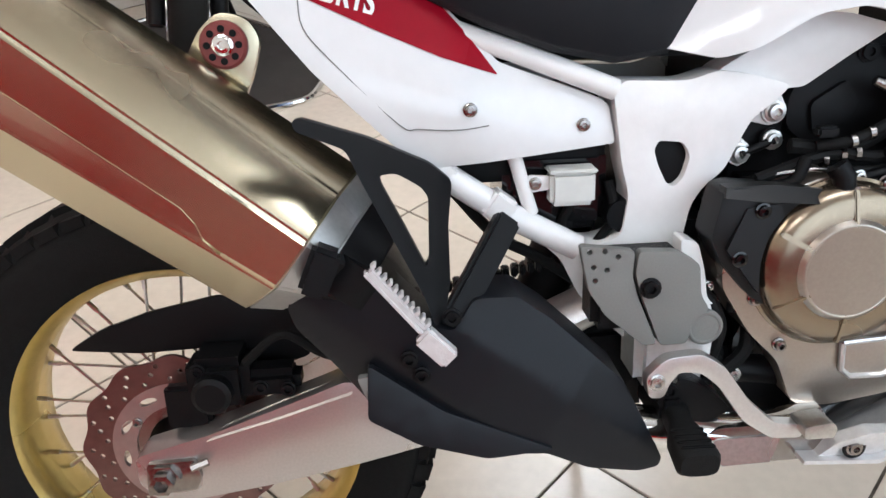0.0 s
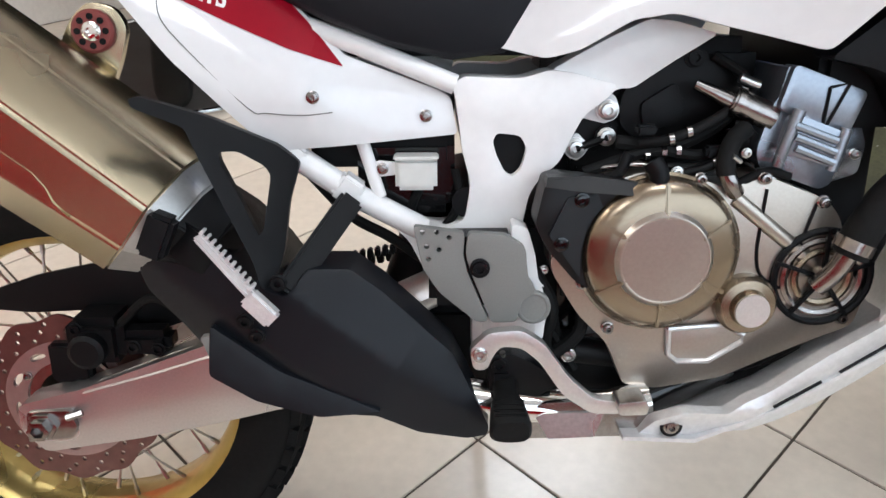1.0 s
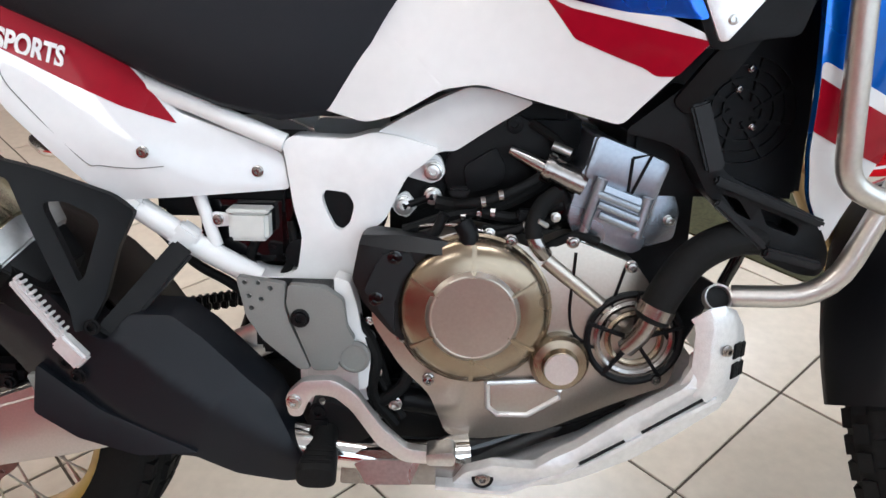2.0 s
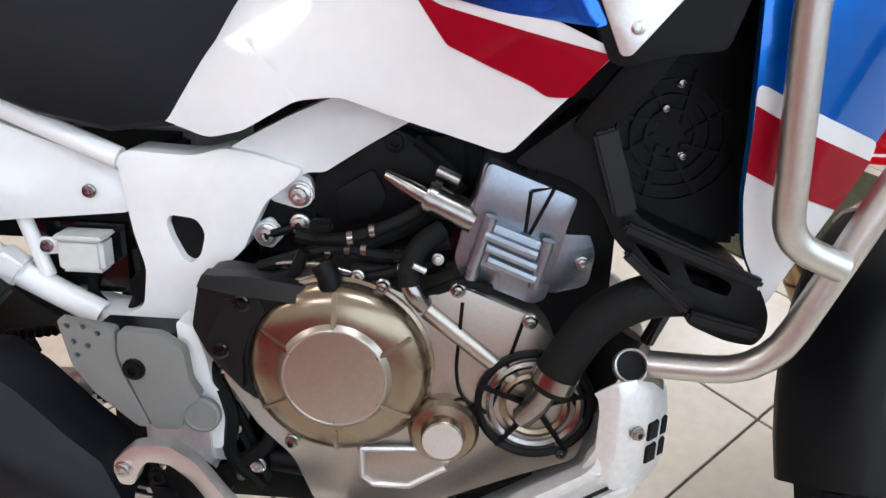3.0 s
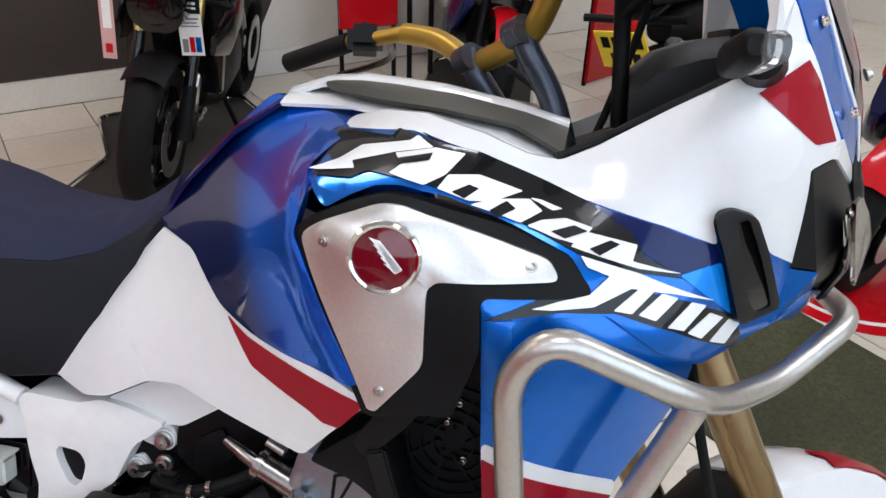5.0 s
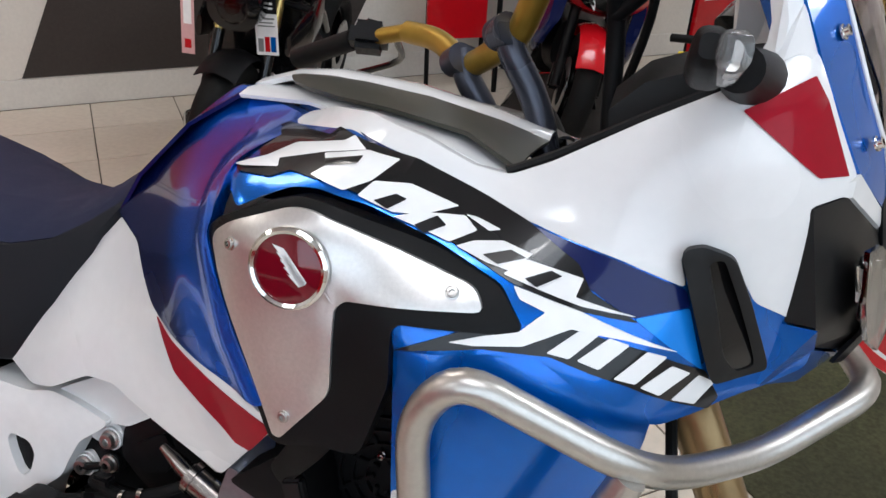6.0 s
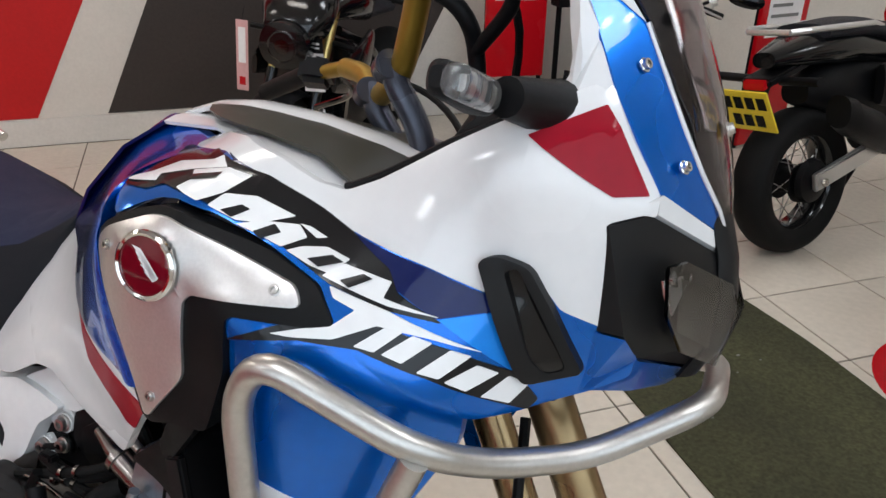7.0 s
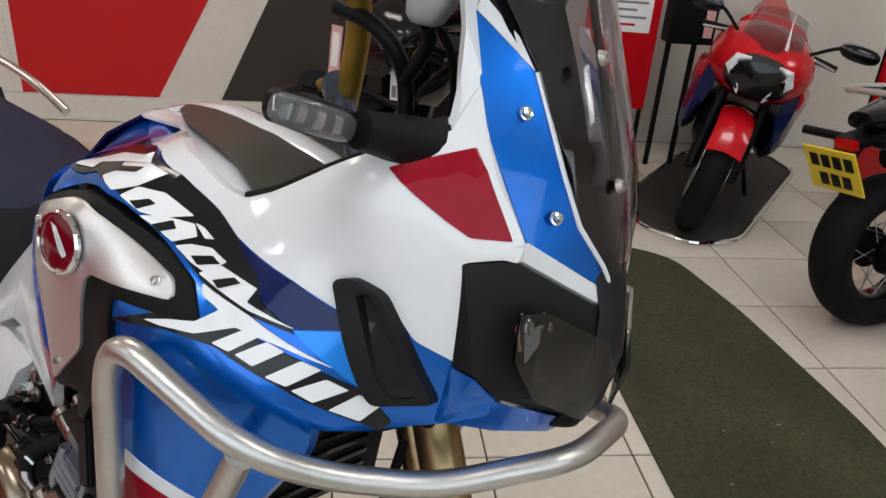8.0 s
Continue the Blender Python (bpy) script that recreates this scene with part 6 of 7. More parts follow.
    tube("stalk", [at_(1.372, -0.04, 1.248), at_(1.362, -0.12, 1.249), at_(1.346, -0.205, 1.256)], [0.030, 0.026, 0.017], BLACK_P, arm, "black rubber stalk", 16)
    turn_ = Matrix.Translation(at_(1.331, -0.250, 1.260)) @ Matrix.Rotation(radians(90 + 4 * s_), 4, "Z") @ Matrix.Rotation(radians(8 * s_), 4, "Y")
    loft("lamp_housing", [(-0.036, 0.001, 0.007, 0.008, 0.010), (-0.030, 0.001, 0.011, 0.0135, 0.010), (0.034, 0.0, 0.014, 0.0165, 0.006), (0.052, 0.0, 0.014, 0.015, 0.004)], BLACK_P, arm, "black lamp housing", 2.8, 18, turn_)
    lens = loft("indicator_lens", [(-0.042, 0, 0.006, 0.009, -0.001), (-0.037, 0, 0.011, 0.0125, -0.004), (0.030, 0, 0.012, 0.0135, -0.006), (0.047, 0, 0.010, 0.011, -0.004)], LENS_I, arm, "clear indicator lens", 2.8, 18, turn_)
    loft("lens_back", [(-0.033, 0, 0.004, 0.009, 0.001), (0.040, 0, 0.005, 0.010, 0.000)], BLACK_G, lens, "", 3.0, 14, turn_)
    for k in range(3):
        loft("light_cell", [(-0.026 + k * 0.022, 0, 0.003, 0.0055, -0.005), (-0.016 + k * 0.022, 0, 0.003, 0.0055, -0.005)], STEEL, lens, "", 3.0, 14, turn_)
rows = []
for xe, ye, z0, xc in ((1.513, 0.020, 1.140, 1.516), (1.500, -0.004, 1.175, 1.512), (1.484, -0.032, 1.210, 1.504), (1.468, -0.042, 1.255, 1.490), (1.440, -0.054, 1.30, 1.471), (1.412, -0.064, 1.345, 1.450), (1.372, -0.085, 1.40, 1.422), (1.335, -0.105, 1.47, 1.386), (1.300, -0.110, 1.54, 1.350)):
    rows.append([(xc + (xe - xc) * abs(g) ** 2.2, 0.035 + (0.035 - ye) * g, z0 + 0.012 * (1 - g * g)) for g in (-1, -0.8, -0.6, -0.3, 0, 0.3, 0.6, 0.8, 1)])
screen = sheet("windscreen", rows, SMOKE, BIKE, "lightly smoked clear windscreen", 0.003, 70)
for s_ in (-1, 1):
    sheet("screen_bracket", [[(x - 0.012 - 0.006 * k, 0.035 + (y - 0.035) * s_, z) for k, (x, y, z) in enumerate(r[:4])] for r in [[(p[0], p[1], p[2]) for p in row] for row in rows[1:8]]], MATT_K, BIKE, "black screen bracket", 0.003, 70)
for x, y, z in ((1.458, -0.105 + 0.07, 1.36), (1.492, 0.005, 1.25)):
    bolt(screen, (x + 0.004, y, z), 0.006, STEEL, m=Matrix.Rotation(radians(65), 4, "Y"))
rows_n = []
for xe, ye, z0, xc in ((1.498, 0.004, 0.994, 1.514), (1.516, 0.004, 1.030, 1.531), (1.521, 0.004, 1.085, 1.537), (1.512, 0.012, 1.125, 1.530), (1.500, 0.000, 1.165, 1.516), (1.480, -0.028, 1.205, 1.495), (1.466, -0.036, 1.245, 1.482)):
    rows_n.append([(xc + (xe - xc) * abs(g) ** 2.0, 0.035 + (0.035 - ye) * g, z0) for g in (-1, -0.6, -0.3, 0, 0.3, 0.6, 1)])
sheet("nose_centre", rows_n, BEZEL, BIKE, "black centre panel of the nose", 0.004, 60)
box("instrument_panel", (1.33, -0.06, 1.20), (1.37, 0.13, 1.285), BLACK_P, BIKE, "black instrument panel", 0.012, None)
hood = bmesh.new()
hood_side = [(1.255, 1.180), (1.248, 1.228), (1.275, 1.256), (1.315, 1.272), (1.392, 1.288), (1.412, 1.240), (1.320, 1.165)]
hv = [[hood.verts.new((x, y, z - (0.02 if abs(y - 0.035) > 0.09 else 0.0))) for x, z in hood_side] for y in (-0.075, -0.045, 0.035, 0.115, 0.145)]
for ra, rb in zip(hv, hv[1:]):
    for k in range(7):
        hood.faces.new((ra[k], ra[(k + 1) % 7], rb[(k + 1) % 7], rb[k]))
hood.faces.new(hv[0][::-1])
hood.faces.new(hv[-1])
bmesh.ops.recalc_face_normals(hood, faces=hood.faces)
part("instrument_hood", hood, BEZEL, BIKE, "black instrument hood", 40)
tube("accessory_bar", [(1.150, -0.055, 1.354), (1.195, -0.050, 1.347), (1.225, -0.035, 1.325), (1.234, -0.010, 1.280), (1.245, 0.0, 1.17)], 0.0095, BLACK_P, BIKE, "black upright bar behind the screen", 14, curve=4)
res = loft("fluid_reservoir", [(-0.020, 0.004, 0.014, 0.010, 0.0), (-0.014, 0.002, 0.023, 0.018, 0.0), (0.004, 0.0, 0.027, 0.024, 0.0), (0.040, 0.0, 0.028, 0.026, 0.0)], PALE_P, BIKE, "pale grey fluid reservoir", 3.2, 24, Matrix.Translation((1.284, -0.066, 1.374)) @ Matrix.Rotation(radians(25), 4, "Z") @ Matrix.Rotation(radians(-86), 4, "Y"))
tube("reservoir_clamp", [(1.282, -0.060, 1.354), (1.275, -0.045, 1.335), (1.232, -0.016, 1.292)], 0.008, BLACK_P, res, "black clamp", 10, curve=4)
box("cockpit_tray", (1.24, -0.12, 1.06), (1.40, 0.13, 1.15), BLACK_P, BIKE, "", 0.02)

# ---- front end, turned to the left on its steering axis ----
AXIS_AT, AXIS_DIR = Vector((1.26, 0.04, 0.925)), Vector((0.47, 0, -0.883)).normalized()
STEER = Matrix.Translation(AXIS_AT) @ Matrix.Rotation(radians(-46), 4, AXIS_DIR) @ Matrix.Translation(-AXIS_AT)
steer = new("front_end")
steer.parent = BIKE
steer.matrix_basis = STEER
AX = Vector((1.615, 0.04, 0.345))
for y in (-0.105, 0.105):
    topf = AXIS_AT - AXIS_DIR * 0.215 + Vector((0.035, y, 0.018))
    lowf = topf + AXIS_DIR * 0.598
    tube("fork_tube", [topf, lowf], 0.0265, FORK_G, steer, "bronze anodised fork tube", 28)
    tube("fork_collar", [lowf - AXIS_DIR * 0.02, lowf + AXIS_DIR * 0.012], 0.030, FORK_G, steer, "", 28)
    tube("fork_slider", [lowf, lowf + AXIS_DIR * 0.13], 0.0225, CHROME, steer, "bright fork slider", 24)
    tube("fork_foot", [lowf + AXIS_DIR * 0.09, AX + Vector((-0.01, y, 0))], 0.03, ALU_R, steer, "", 18)
for d in (0.015, -0.205):
    c0 = AXIS_AT + AXIS_DIR * d
    cl = bmesh.new()
    block(cl, (-0.035, -0.145, -0.018), (0.075, 0.145, 0.018), 0.01, Matrix.Translation(c0) @ Matrix.Rotation(radians(28), 4, "Y").inverted())
    yoke = part("fork_yoke", cl, BLACK_P, steer)
    bolt(yoke, c0 + Vector((0.03, -0.146, 0.0)), 0.007, BLACK_P)
wire_wheel("front_wheel", AX, SIDE, 0.276, 0.347, 0.047, GOLD, steer)
tube("front_axle", [AX + Vector((0, -0.12, 0)), AX + Vector((0, 0.12, 0))], 0.012, STEEL, steer, "", 12)
def fender_row(a, skirt, grow=0.0, wide=0.078):
    """One arch of the mudguard over the wheel: its crown, shoulders and side skirts."""
    out = []
    for g, r in ((-1.08, 0.385 - skirt), (-1, 0.372), (-0.8, 0.383), (-0.4, 0.388), (0, 0.390), (0.4, 0.388), (0.8, 0.383), (1, 0.372), (1.08, 0.385 - skirt)):
        out.append((AX.x + (r + grow) * math.cos(a), AX.y + wide * g, AX.z + (r + grow) * math.sin(a)))
    return out


mud = sheet("front_mudguard", [fender_row(radians(12 + k * 12), 0.145) for k in range(9)], WHITE, steer, "white front mudguard", 0.004)
sheet("red_stripe", [fender_row(radians(16 + k * 9), 0.085, 0.003)[1:4] for k in range(9)], RED, mud, "red stripe", 0.002)
sheet("mudguard_tail", [fender_row(radians(108 + k * 8), 0.050, -0.004 - 0.0022 * k, 0.076 - 0.0022 * k) for k in range(9)], BLACK_P, steer, "black rear part", 0.004)
for y in (-0.085, 0.085):
    turned("brake_disc", [(0.10, -0.0025), (0.155, -0.0025), (0.155, 0.0025), (0.10, 0.0025), (0.10, -0.0025)], AX + Vector((0, y, 0)), STEEL, steer, "", 48)
tube("brake_hose", [AXIS_AT + AXIS_DIR * 0.05 + Vector((0.0, -0.12, 0)), AXIS_AT + AXIS_DIR * 0.2 + Vector((-0.07, -0.14, 0)), AXIS_AT + AXIS_DIR * 0.38 + Vector((-0.09, -0.13, 0)), AXIS_AT + AXIS_DIR * 0.50 + Vector((-0.02, -0.11, 0))], 0.006, RUBBER, steer, "", 8, curve=6)
# handlebar
CL = AXIS_AT - AXIS_DIR * 0.36
bar_pts = [CL + Vector(p) for p in ((-0.02, -0.19, 0.09), (0.0, -0.13, 0.06), (0.01, -0.06, 0.0), (0.01, 0.06, 0.0), (0.0, 0.13, 0.055), (-0.02, 0.19, 0.078))]
bars = tube("handlebar", bar_pts, 0.0145, BAR_G, steer, "gold tapered handlebar", 18, bend=0.03)
for y in (-1, 1):
    rise = 0.09 if y < 0 else 0.078
    tube("bar_end_tube", [CL + Vector((-0.02, 0.19 * y, rise)), CL + Vector((-0.07, 0.29 * y, rise + 0.006))], 0.011, BAR_G, bars, "", 12)
    grip = tube("grip", [CL + Vector((-0.065, 0.28 * y, rise + 0.006)), CL + Vector((-0.115, 0.40 * y, rise + 0.0))], 0.0150, RUBBER, bars, "black rubber grip", 16)
    box("switchgear", (-0.026, -0.022, -0.020), (0.026, 0.022, 0.020), BLACK_P, bars, "", 0.009, Matrix.Translation(CL + Vector((-0.052, 0.255 * y, rise + 0.004))) @ Matrix.Rotation(radians(-25 * y), 4, "Z"))
    box("switch_button", (-0.010, -0.010, 0.018), (0.010, 0.010, 0.024), BLACK_G, bars, "", 0.003, Matrix.Translation(CL + Vector((-0.052, 0.255 * y, rise + 0.004))))
    tube("lever", [CL + Vector((-0.02, 0.235 * y, rise + 0.005)), CL + Vector((0.01, 0.30 * y, rise)), CL + Vector((-0.03, 0.40 * y, rise - 0.005))], 0.005, BLACK_G, bars, "", 8, curve=5)
    tube("bar_riser", [CL + Vector(p) for p in ((0.000, 0.052 * y, 0.016), (0.006, 0.052 * y, -0.012), (0.046, 0.050 * y, -0.060), (0.072, 0.050 * y, -0.150))], 0.0155, RISER, bars, "dark blue-grey handlebar riser", 18, bend=0.03)
    tube("riser_cap", [CL + Vector((-0.006, 0.040 * y, 0.004)), CL + Vector((-0.006, 0.066 * y, 0.004))], 0.0172, RISER, bars, "", 16)
    tube("cable", [CL + Vector((-0.03, 0.22 * y, 0.09)), CL + Vector((0.10, 0.16 * y, 0.06)), CL + Vector((0.14, 0.05 * y, -0.05)), CL + Vector((0.10, 0.0, -0.18))], 0.005, RUBBER, bars, "", 8, curve=6)

# ---- crash bars ----
cb = tube("crash_bar", [(1.243, -0.256, 0.735), (1.190, -0.262, 0.757), (1.166, -0.286, 0.97), (1.200, -0.300, 1.020), (1.331, -0.256, 0.962), (1.372, -0.19, 0.935), (1.44, -0.10, 0.928), (1.537, -0.006, 0.980), (1.529, 0.135, 0.980), (1.48, 0.175, 0.962)], 0.0135, TUBE_M, BIKE, "brushed steel crash bar", 20, bend=0.040)
tube("lower_tube", [(1.104, -0.204, 0.606), (1.205, -0.236, 0.618), (1.331, -0.256, 0.955)], 0.0135, TUBE_M, cb, "", 20, bend=0.075)
turned("tube_end", [(0.0148, 0), (0.0176, 0), (0.0176, 0.011), (0.0168, 0.012), (0.0150, 0.011), (0.0148, 0)], (1.087, -0.200, 0.600), ALU, cb, "", 20, Matrix.Rotation(radians(60), 4, "X"))
# Black disc paints the dark inside of the hollow tube.
turned("tube_mouth", [(0, 0.0), (0.0149, 0.0), (0.0149, 0.003), (0, 0.003)], (1.087, -0.200, 0.600), BLACK_P, cb, "", 20, Matrix.Rotation(radians(60), 4, "X"))
tube("crash_bar", [(1.238, 0.262, 0.730), (1.192, 0.302, 0.765), (1.166, 0.304, 0.98), (1.200, 0.306, 1.022), (1.331, 0.256, 0.962), (1.44, 0.205, 0.945), (1.48, 0.175, 0.962)], 0.0135, TUBE_M, BIKE, "brushed steel crash bar", 16, bend=0.045)
tube("side_stand", [(0.62, 0.12, 0.34), (0.60, 0.30, 0.083)], 0.012, BLACK_P, BIKE, "", 12)

tube("grab_rail", [(0.150, 0.222, 1.030), (0.044, 0.205, 1.070), (-0.11, 0.20, 1.092), (-0.22, 0.14, 1.092)], 0.010, STEEL, BIKE, "bright grab rail", 14, bend=0.05)
tube("grab_rail", [(0.150, -0.14, 1.02), (0.044, -0.17, 1.070), (-0.11, -0.165, 1.092), (-0.22, -0.12, 1.092)], 0.011, STEEL, BIKE, "bright grab rail", 14, bend=0.05)
for pts, r, mat in (([(0.765, -0.150, 0.700), (0.800, -0.158, 0.706), (0.845, -0.150, 0.722), (0.885, -0.140, 0.745)], 0.0065, RUBBER), ([(0.700, -0.150, 0.668), (0.760, -0.160, 0.676), (0.800, -0.160, 0.668)], 0.0035, STEEL_D), ([(0.815, -0.160, 0.664), (0.850, -0.165, 0.676), (0.868, -0.160, 0.700)], 0.006, BLACK_P), ([(0.880, -0.165, 0.650), (0.915, -0.170, 0.668), (0.945, -0.165, 0.660)], 0.006, RUBBER), ([(0.690, -0.145, 0.655), (0.735, -0.160, 0.662), (0.752, -0.160, 0.690)], 0.007, BLACK_P)):
    tube("cable", pts, r, mat, BIKE, "", 10, curve=6)
for x, y, z in ((0.800, -0.160, 0.706), (0.822, -0.156, 0.714), (0.853, -0.166, 0.678)):
    turned("clip", [(0.0066, -0.003), (0.0082, -0.003), (0.0082, 0.003), (0.0066, 0.003), (0.0066, -0.003)], (0, 0, 0), STEEL_D, BIKE, "", 14, Matrix.Translation((x, y, z)) @ Matrix.Rotation(radians(80), 4, "Y"))
for x, y, z, r in ((0.772, -0.165, 0.660, 0.006), (0.808, -0.168, 0.668, 0.006), (0.890, -0.165, 0.690, 0.005), (0.925, -0.160, 0.655, 0.006), (0.700, -0.150, 0.640, 0.005)):
    bolt(BIKE, (x, y, z), r, STEEL)
box("connector", (0.842, -0.168, 0.684), (0.868, -0.150, 0.698), BLACK_P, BIKE, "", 0.003)
box("connector", (0.758, -0.166, 0.712), (0.782, -0.150, 0.724), BLACK_P, BIKE, "", 0.003)

# ---- the showroom's other machines and stands ----


def cast_wheel(place, tyre_r, half, parent, mat, name):
    base = new(name)
    base.parent = parent
    base.matrix_basis = Matrix.Translation(place) @ SIDE
    r = tyre_r - 0.085
    turned("tyre", ring_profile((r - 0.01, -half * 0.7), (r + 0.01, -half * 0.9), (r + 0.045, -half), (tyre_r - 0.02, -half * 0.8), (tyre_r - 0.004, -half * 0.4), (tyre_r, -half * 0.1)), (0, 0, 0), RUBBER, base, "", 56, Matrix(), 60)
    turned("rim", ring_profile((r, -half * 0.66), (r, -half * 0.6), (r - 0.02, -half * 0.5), (r - 0.022, -half * 0.1)), (0, 0, 0), mat, base, "", 48, Matrix())
    turned("hub", [(0, -0.05), (0.035, -0.05), (0.035, 0.05), (0, 0.05)], (0, 0, 0), mat, base, "", 20, Matrix())
    for k in range(5):
        sp = bmesh.new()
        a = math.tau * k / 5
        for off in (-0.12, 0.12):
            tube_mesh(sp, [(0.03 * math.cos(a), 0.03 * math.sin(a), 0), ((r - 0.02) * math.cos(a + off), (r - 0.02) * math.sin(a + off), 0)], [0.014, 0.009], 8)
        part("spoke", sp, mat, base)
    for y in (-half - 0.008, half + 0.008):
        turned("brake_disc", [(0.09, y - 0.002), (0.15, y - 0.002), (0.15, y + 0.002), (0.09, y + 0.002), (0.09, y - 0.002)], (0, 0, 0), STEEL, base, "", 40, Matrix())
    return base


def mirror_on(parent, a, b, c):
    """A mirror: its stem from a over b, and its head at c."""
    mo = new("mirror")
    mo.parent = parent
    tube("stem", [a, b, c], 0.008, BLACK_P, mo, "", 10, curve=4)
    loft("mirror_head", [(-0.035, 0, 0.055, 0.02), (-0.02, 0, 0.085, 0.034), (0.015, 0, 0.082, 0.034), (0.03, 0, 0.05, 0.018)], BLACK_G, mo, "", 2.4, 16, Matrix.Translation(c))
    return mo


def price_tag(place, m, parent_name, label, mat, wide=0.085, high=0.15, bars=()):
    tag = thing(parent_name, label, "tag", Matrix.Translation(place) @ m)
    box("card", (-wide / 2, -0.001, -high), (wide / 2, 0.001, 0), mat, tag, "", 0.0005)
    tube("string", [(0, 0, 0), (0.004, 0.02, 0.05)], 0.0012, INK_K, tag, "", 5)
    for x0, x1, z0, z1, ink in bars:
        box("print_bar", (x0 * wide, -0.0022, -z1 * high), (x1 * wide, -0.0012, -z0 * high), ink, tag, "", 0)
    return tag


def stand_pose(s, n, heading, lean):
    """Where a parked machine stands: its front wheel's foot, its heading in the room and its lean to the left."""
    return Matrix.Translation(room(s, n)) @ Matrix.Rotation(TURN + radians(heading), 4, "Z") @ Matrix.Rotation(radians(-lean), 4, "X")


# red, white and blue sports machine, seen from its front


def sport_machine(place, label, fork):
    sport = thing("sport_motorcycle", label, "motorcycle", place)
    cast_wheel((0, 0, 0.30), 0.30, 0.060, sport, BLACK_G, "front_wheel")
    cast_wheel((-1.40, 0, 0.31), 0.31, 0.095, sport, BLACK_G, "rear_wheel")
    for y in (-0.10, 0.10):
        tube("fork_leg", [(0, y, 0.30), (-0.20, y, 0.80)], 0.026, fork, sport, "", 16)
        box("front_caliper", (-0.09, y - 0.03, 0.27), (-0.03, y + 0.03, 0.40), BLACK_P, sport, "", 0.01)
    sheet("front_mudguard", [[(0.33 * math.cos(a), 0.078 * g, 0.30 + (0.33 - 0.03 * g * g) * math.sin(a)) for g in (-1, -0.7, 0, 0.7, 1)] for a in [radians(35 + 13 * k) for k in range(9)]], RACE_R, sport, "red front mudguard", 0.004)
    loft("nose_fairing", [(0.10, 0.80, 0.03, 0.03), (0.06, 0.80, 0.12, 0.07), (-0.02, 0.80, 0.20, 0.12), (-0.14, 0.80, 0.235, 0.16), (-0.26, 0.80, 0.24, 0.18), (-0.30, 0.80, 0.22, 0.17)], RACE_R, sport, "red nose fairing", 2.2, 28)
    loft("air_intake", [(0.122, 0.785, 0.03, 0.03), (0.112, 0.785, 0.115, 0.075), (0.03, 0.785, 0.15, 0.10)], BLACK_G, sport, "", 2.2)
    for y in (-1, 1):
        solid("white_flash", [(0.122, 0.060 * y, 0.868), (0.100, 0.125 * y, 0.862), (0.085, 0.150 * y, 0.80), (0.112, 0.055 * y, 0.700), (0.118, 0.058 * y, 0.725), (0.104, 0.128 * y, 0.802), (0.112, 0.110 * y, 0.845)], INK_W, sport, "white flash", (-0.02, 0, 0))
        solid("headlamp", [(0.118, 0.035 * y, 0.835), (0.085, 0.12 * y, 0.845), (0.088, 0.115 * y, 0.815), (0.118, 0.035 * y, 0.81)], LENS_C, sport, "", (-0.015, 0, 0))
        loft("side_fairing", [(-0.08, 0.66, 0.03, 0.10, 0.19 * y), (-0.20, 0.60, 0.04, 0.17, 0.215 * y), (-0.42, 0.55, 0.04, 0.22, 0.21 * y), (-0.62, 0.48, 0.03, 0.17, 0.18 * y), (-0.75, 0.42, 0.02, 0.08, 0.16 * y)], NAVY_P, sport, "navy side fairing", 2.6, 16)
        loft("side_flash", [(-0.10, 0.72, 0.02, 0.04, 0.215 * y), (-0.25, 0.68, 0.025, 0.08, 0.245 * y), (-0.50, 0.60, 0.02, 0.06, 0.24 * y)], RACE_R, sport, "", 2.4, 14)
        mirror_on(sport, (-0.05, 0.16 * y, 0.93), (-0.03, 0.26 * y, 1.0), (-0.04, 0.34 * y, 1.0))
        tube("clip_on", [(-0.26, 0.10 * y, 0.90), (-0.32, 0.32 * y, 0.87)], 0.016, RUBBER, sport, "", 12)
        tube("lever", [(-0.24, 0.15 * y, 0.90), (-0.22, 0.22 * y, 0.89), (-0.26, 0.31 * y, 0.87)], 0.006, STEEL, sport, "", 8)
    sheet("bubble_screen", [[(0.02 - 0.20 * f - 0.06 * g * g, 0.15 * g * (1 - 0.25 * f), 0.90 + 0.16 * f - 0.03 * g * g) for g in (-1, -0.6, -0.2, 0.2, 0.6, 1)] for f in (0, 0.25, 0.5, 0.75, 1)], SMOKE, sport, "clear bubble screen", 0.003, 70)
    loft("fuel_tank", [(-0.30, 0.86, 0.13, 0.06), (-0.42, 0.90, 0.17, 0.09), (-0.60, 0.88, 0.16, 0.10), (-0.78, 0.82, 0.10, 0.06)], RACE_R, sport, "red fuel tank", 2.4)
    loft("seat", [(-0.76, 0.80, 0.10, 0.03), (-0.95, 0.80, 0.13, 0.035), (-1.05, 0.84, 0.11, 0.03)], SEAT_D, sport, "", 2.6)
    loft("tail", [(-1.02, 0.85, 0.12, 0.05), (-1.25, 0.90, 0.11, 0.05), (-1.50, 0.96, 0.05, 0.025)], RACE_R, sport, "red tail", 2.4)
    loft("engine", [(-0.25, 0.45, 0.14, 0.14), (-0.5, 0.42, 0.16, 0.18), (-0.8, 0.42, 0.14, 0.16)], BLACK_P, sport, "", 3)
    loft("muffler", [(-0.95, 0.34, 0.04, 0.04, -0.16), (-1.25, 0.42, 0.055, 0.06, -0.18), (-1.40, 0.46, 0.05, 0.055, -0.18)], STEEL, sport, "", 2.4)
    box("swingarm", (-1.42, -0.14, 0.28), (-0.85, -0.11, 0.36), ALU, sport, "", 0.008)
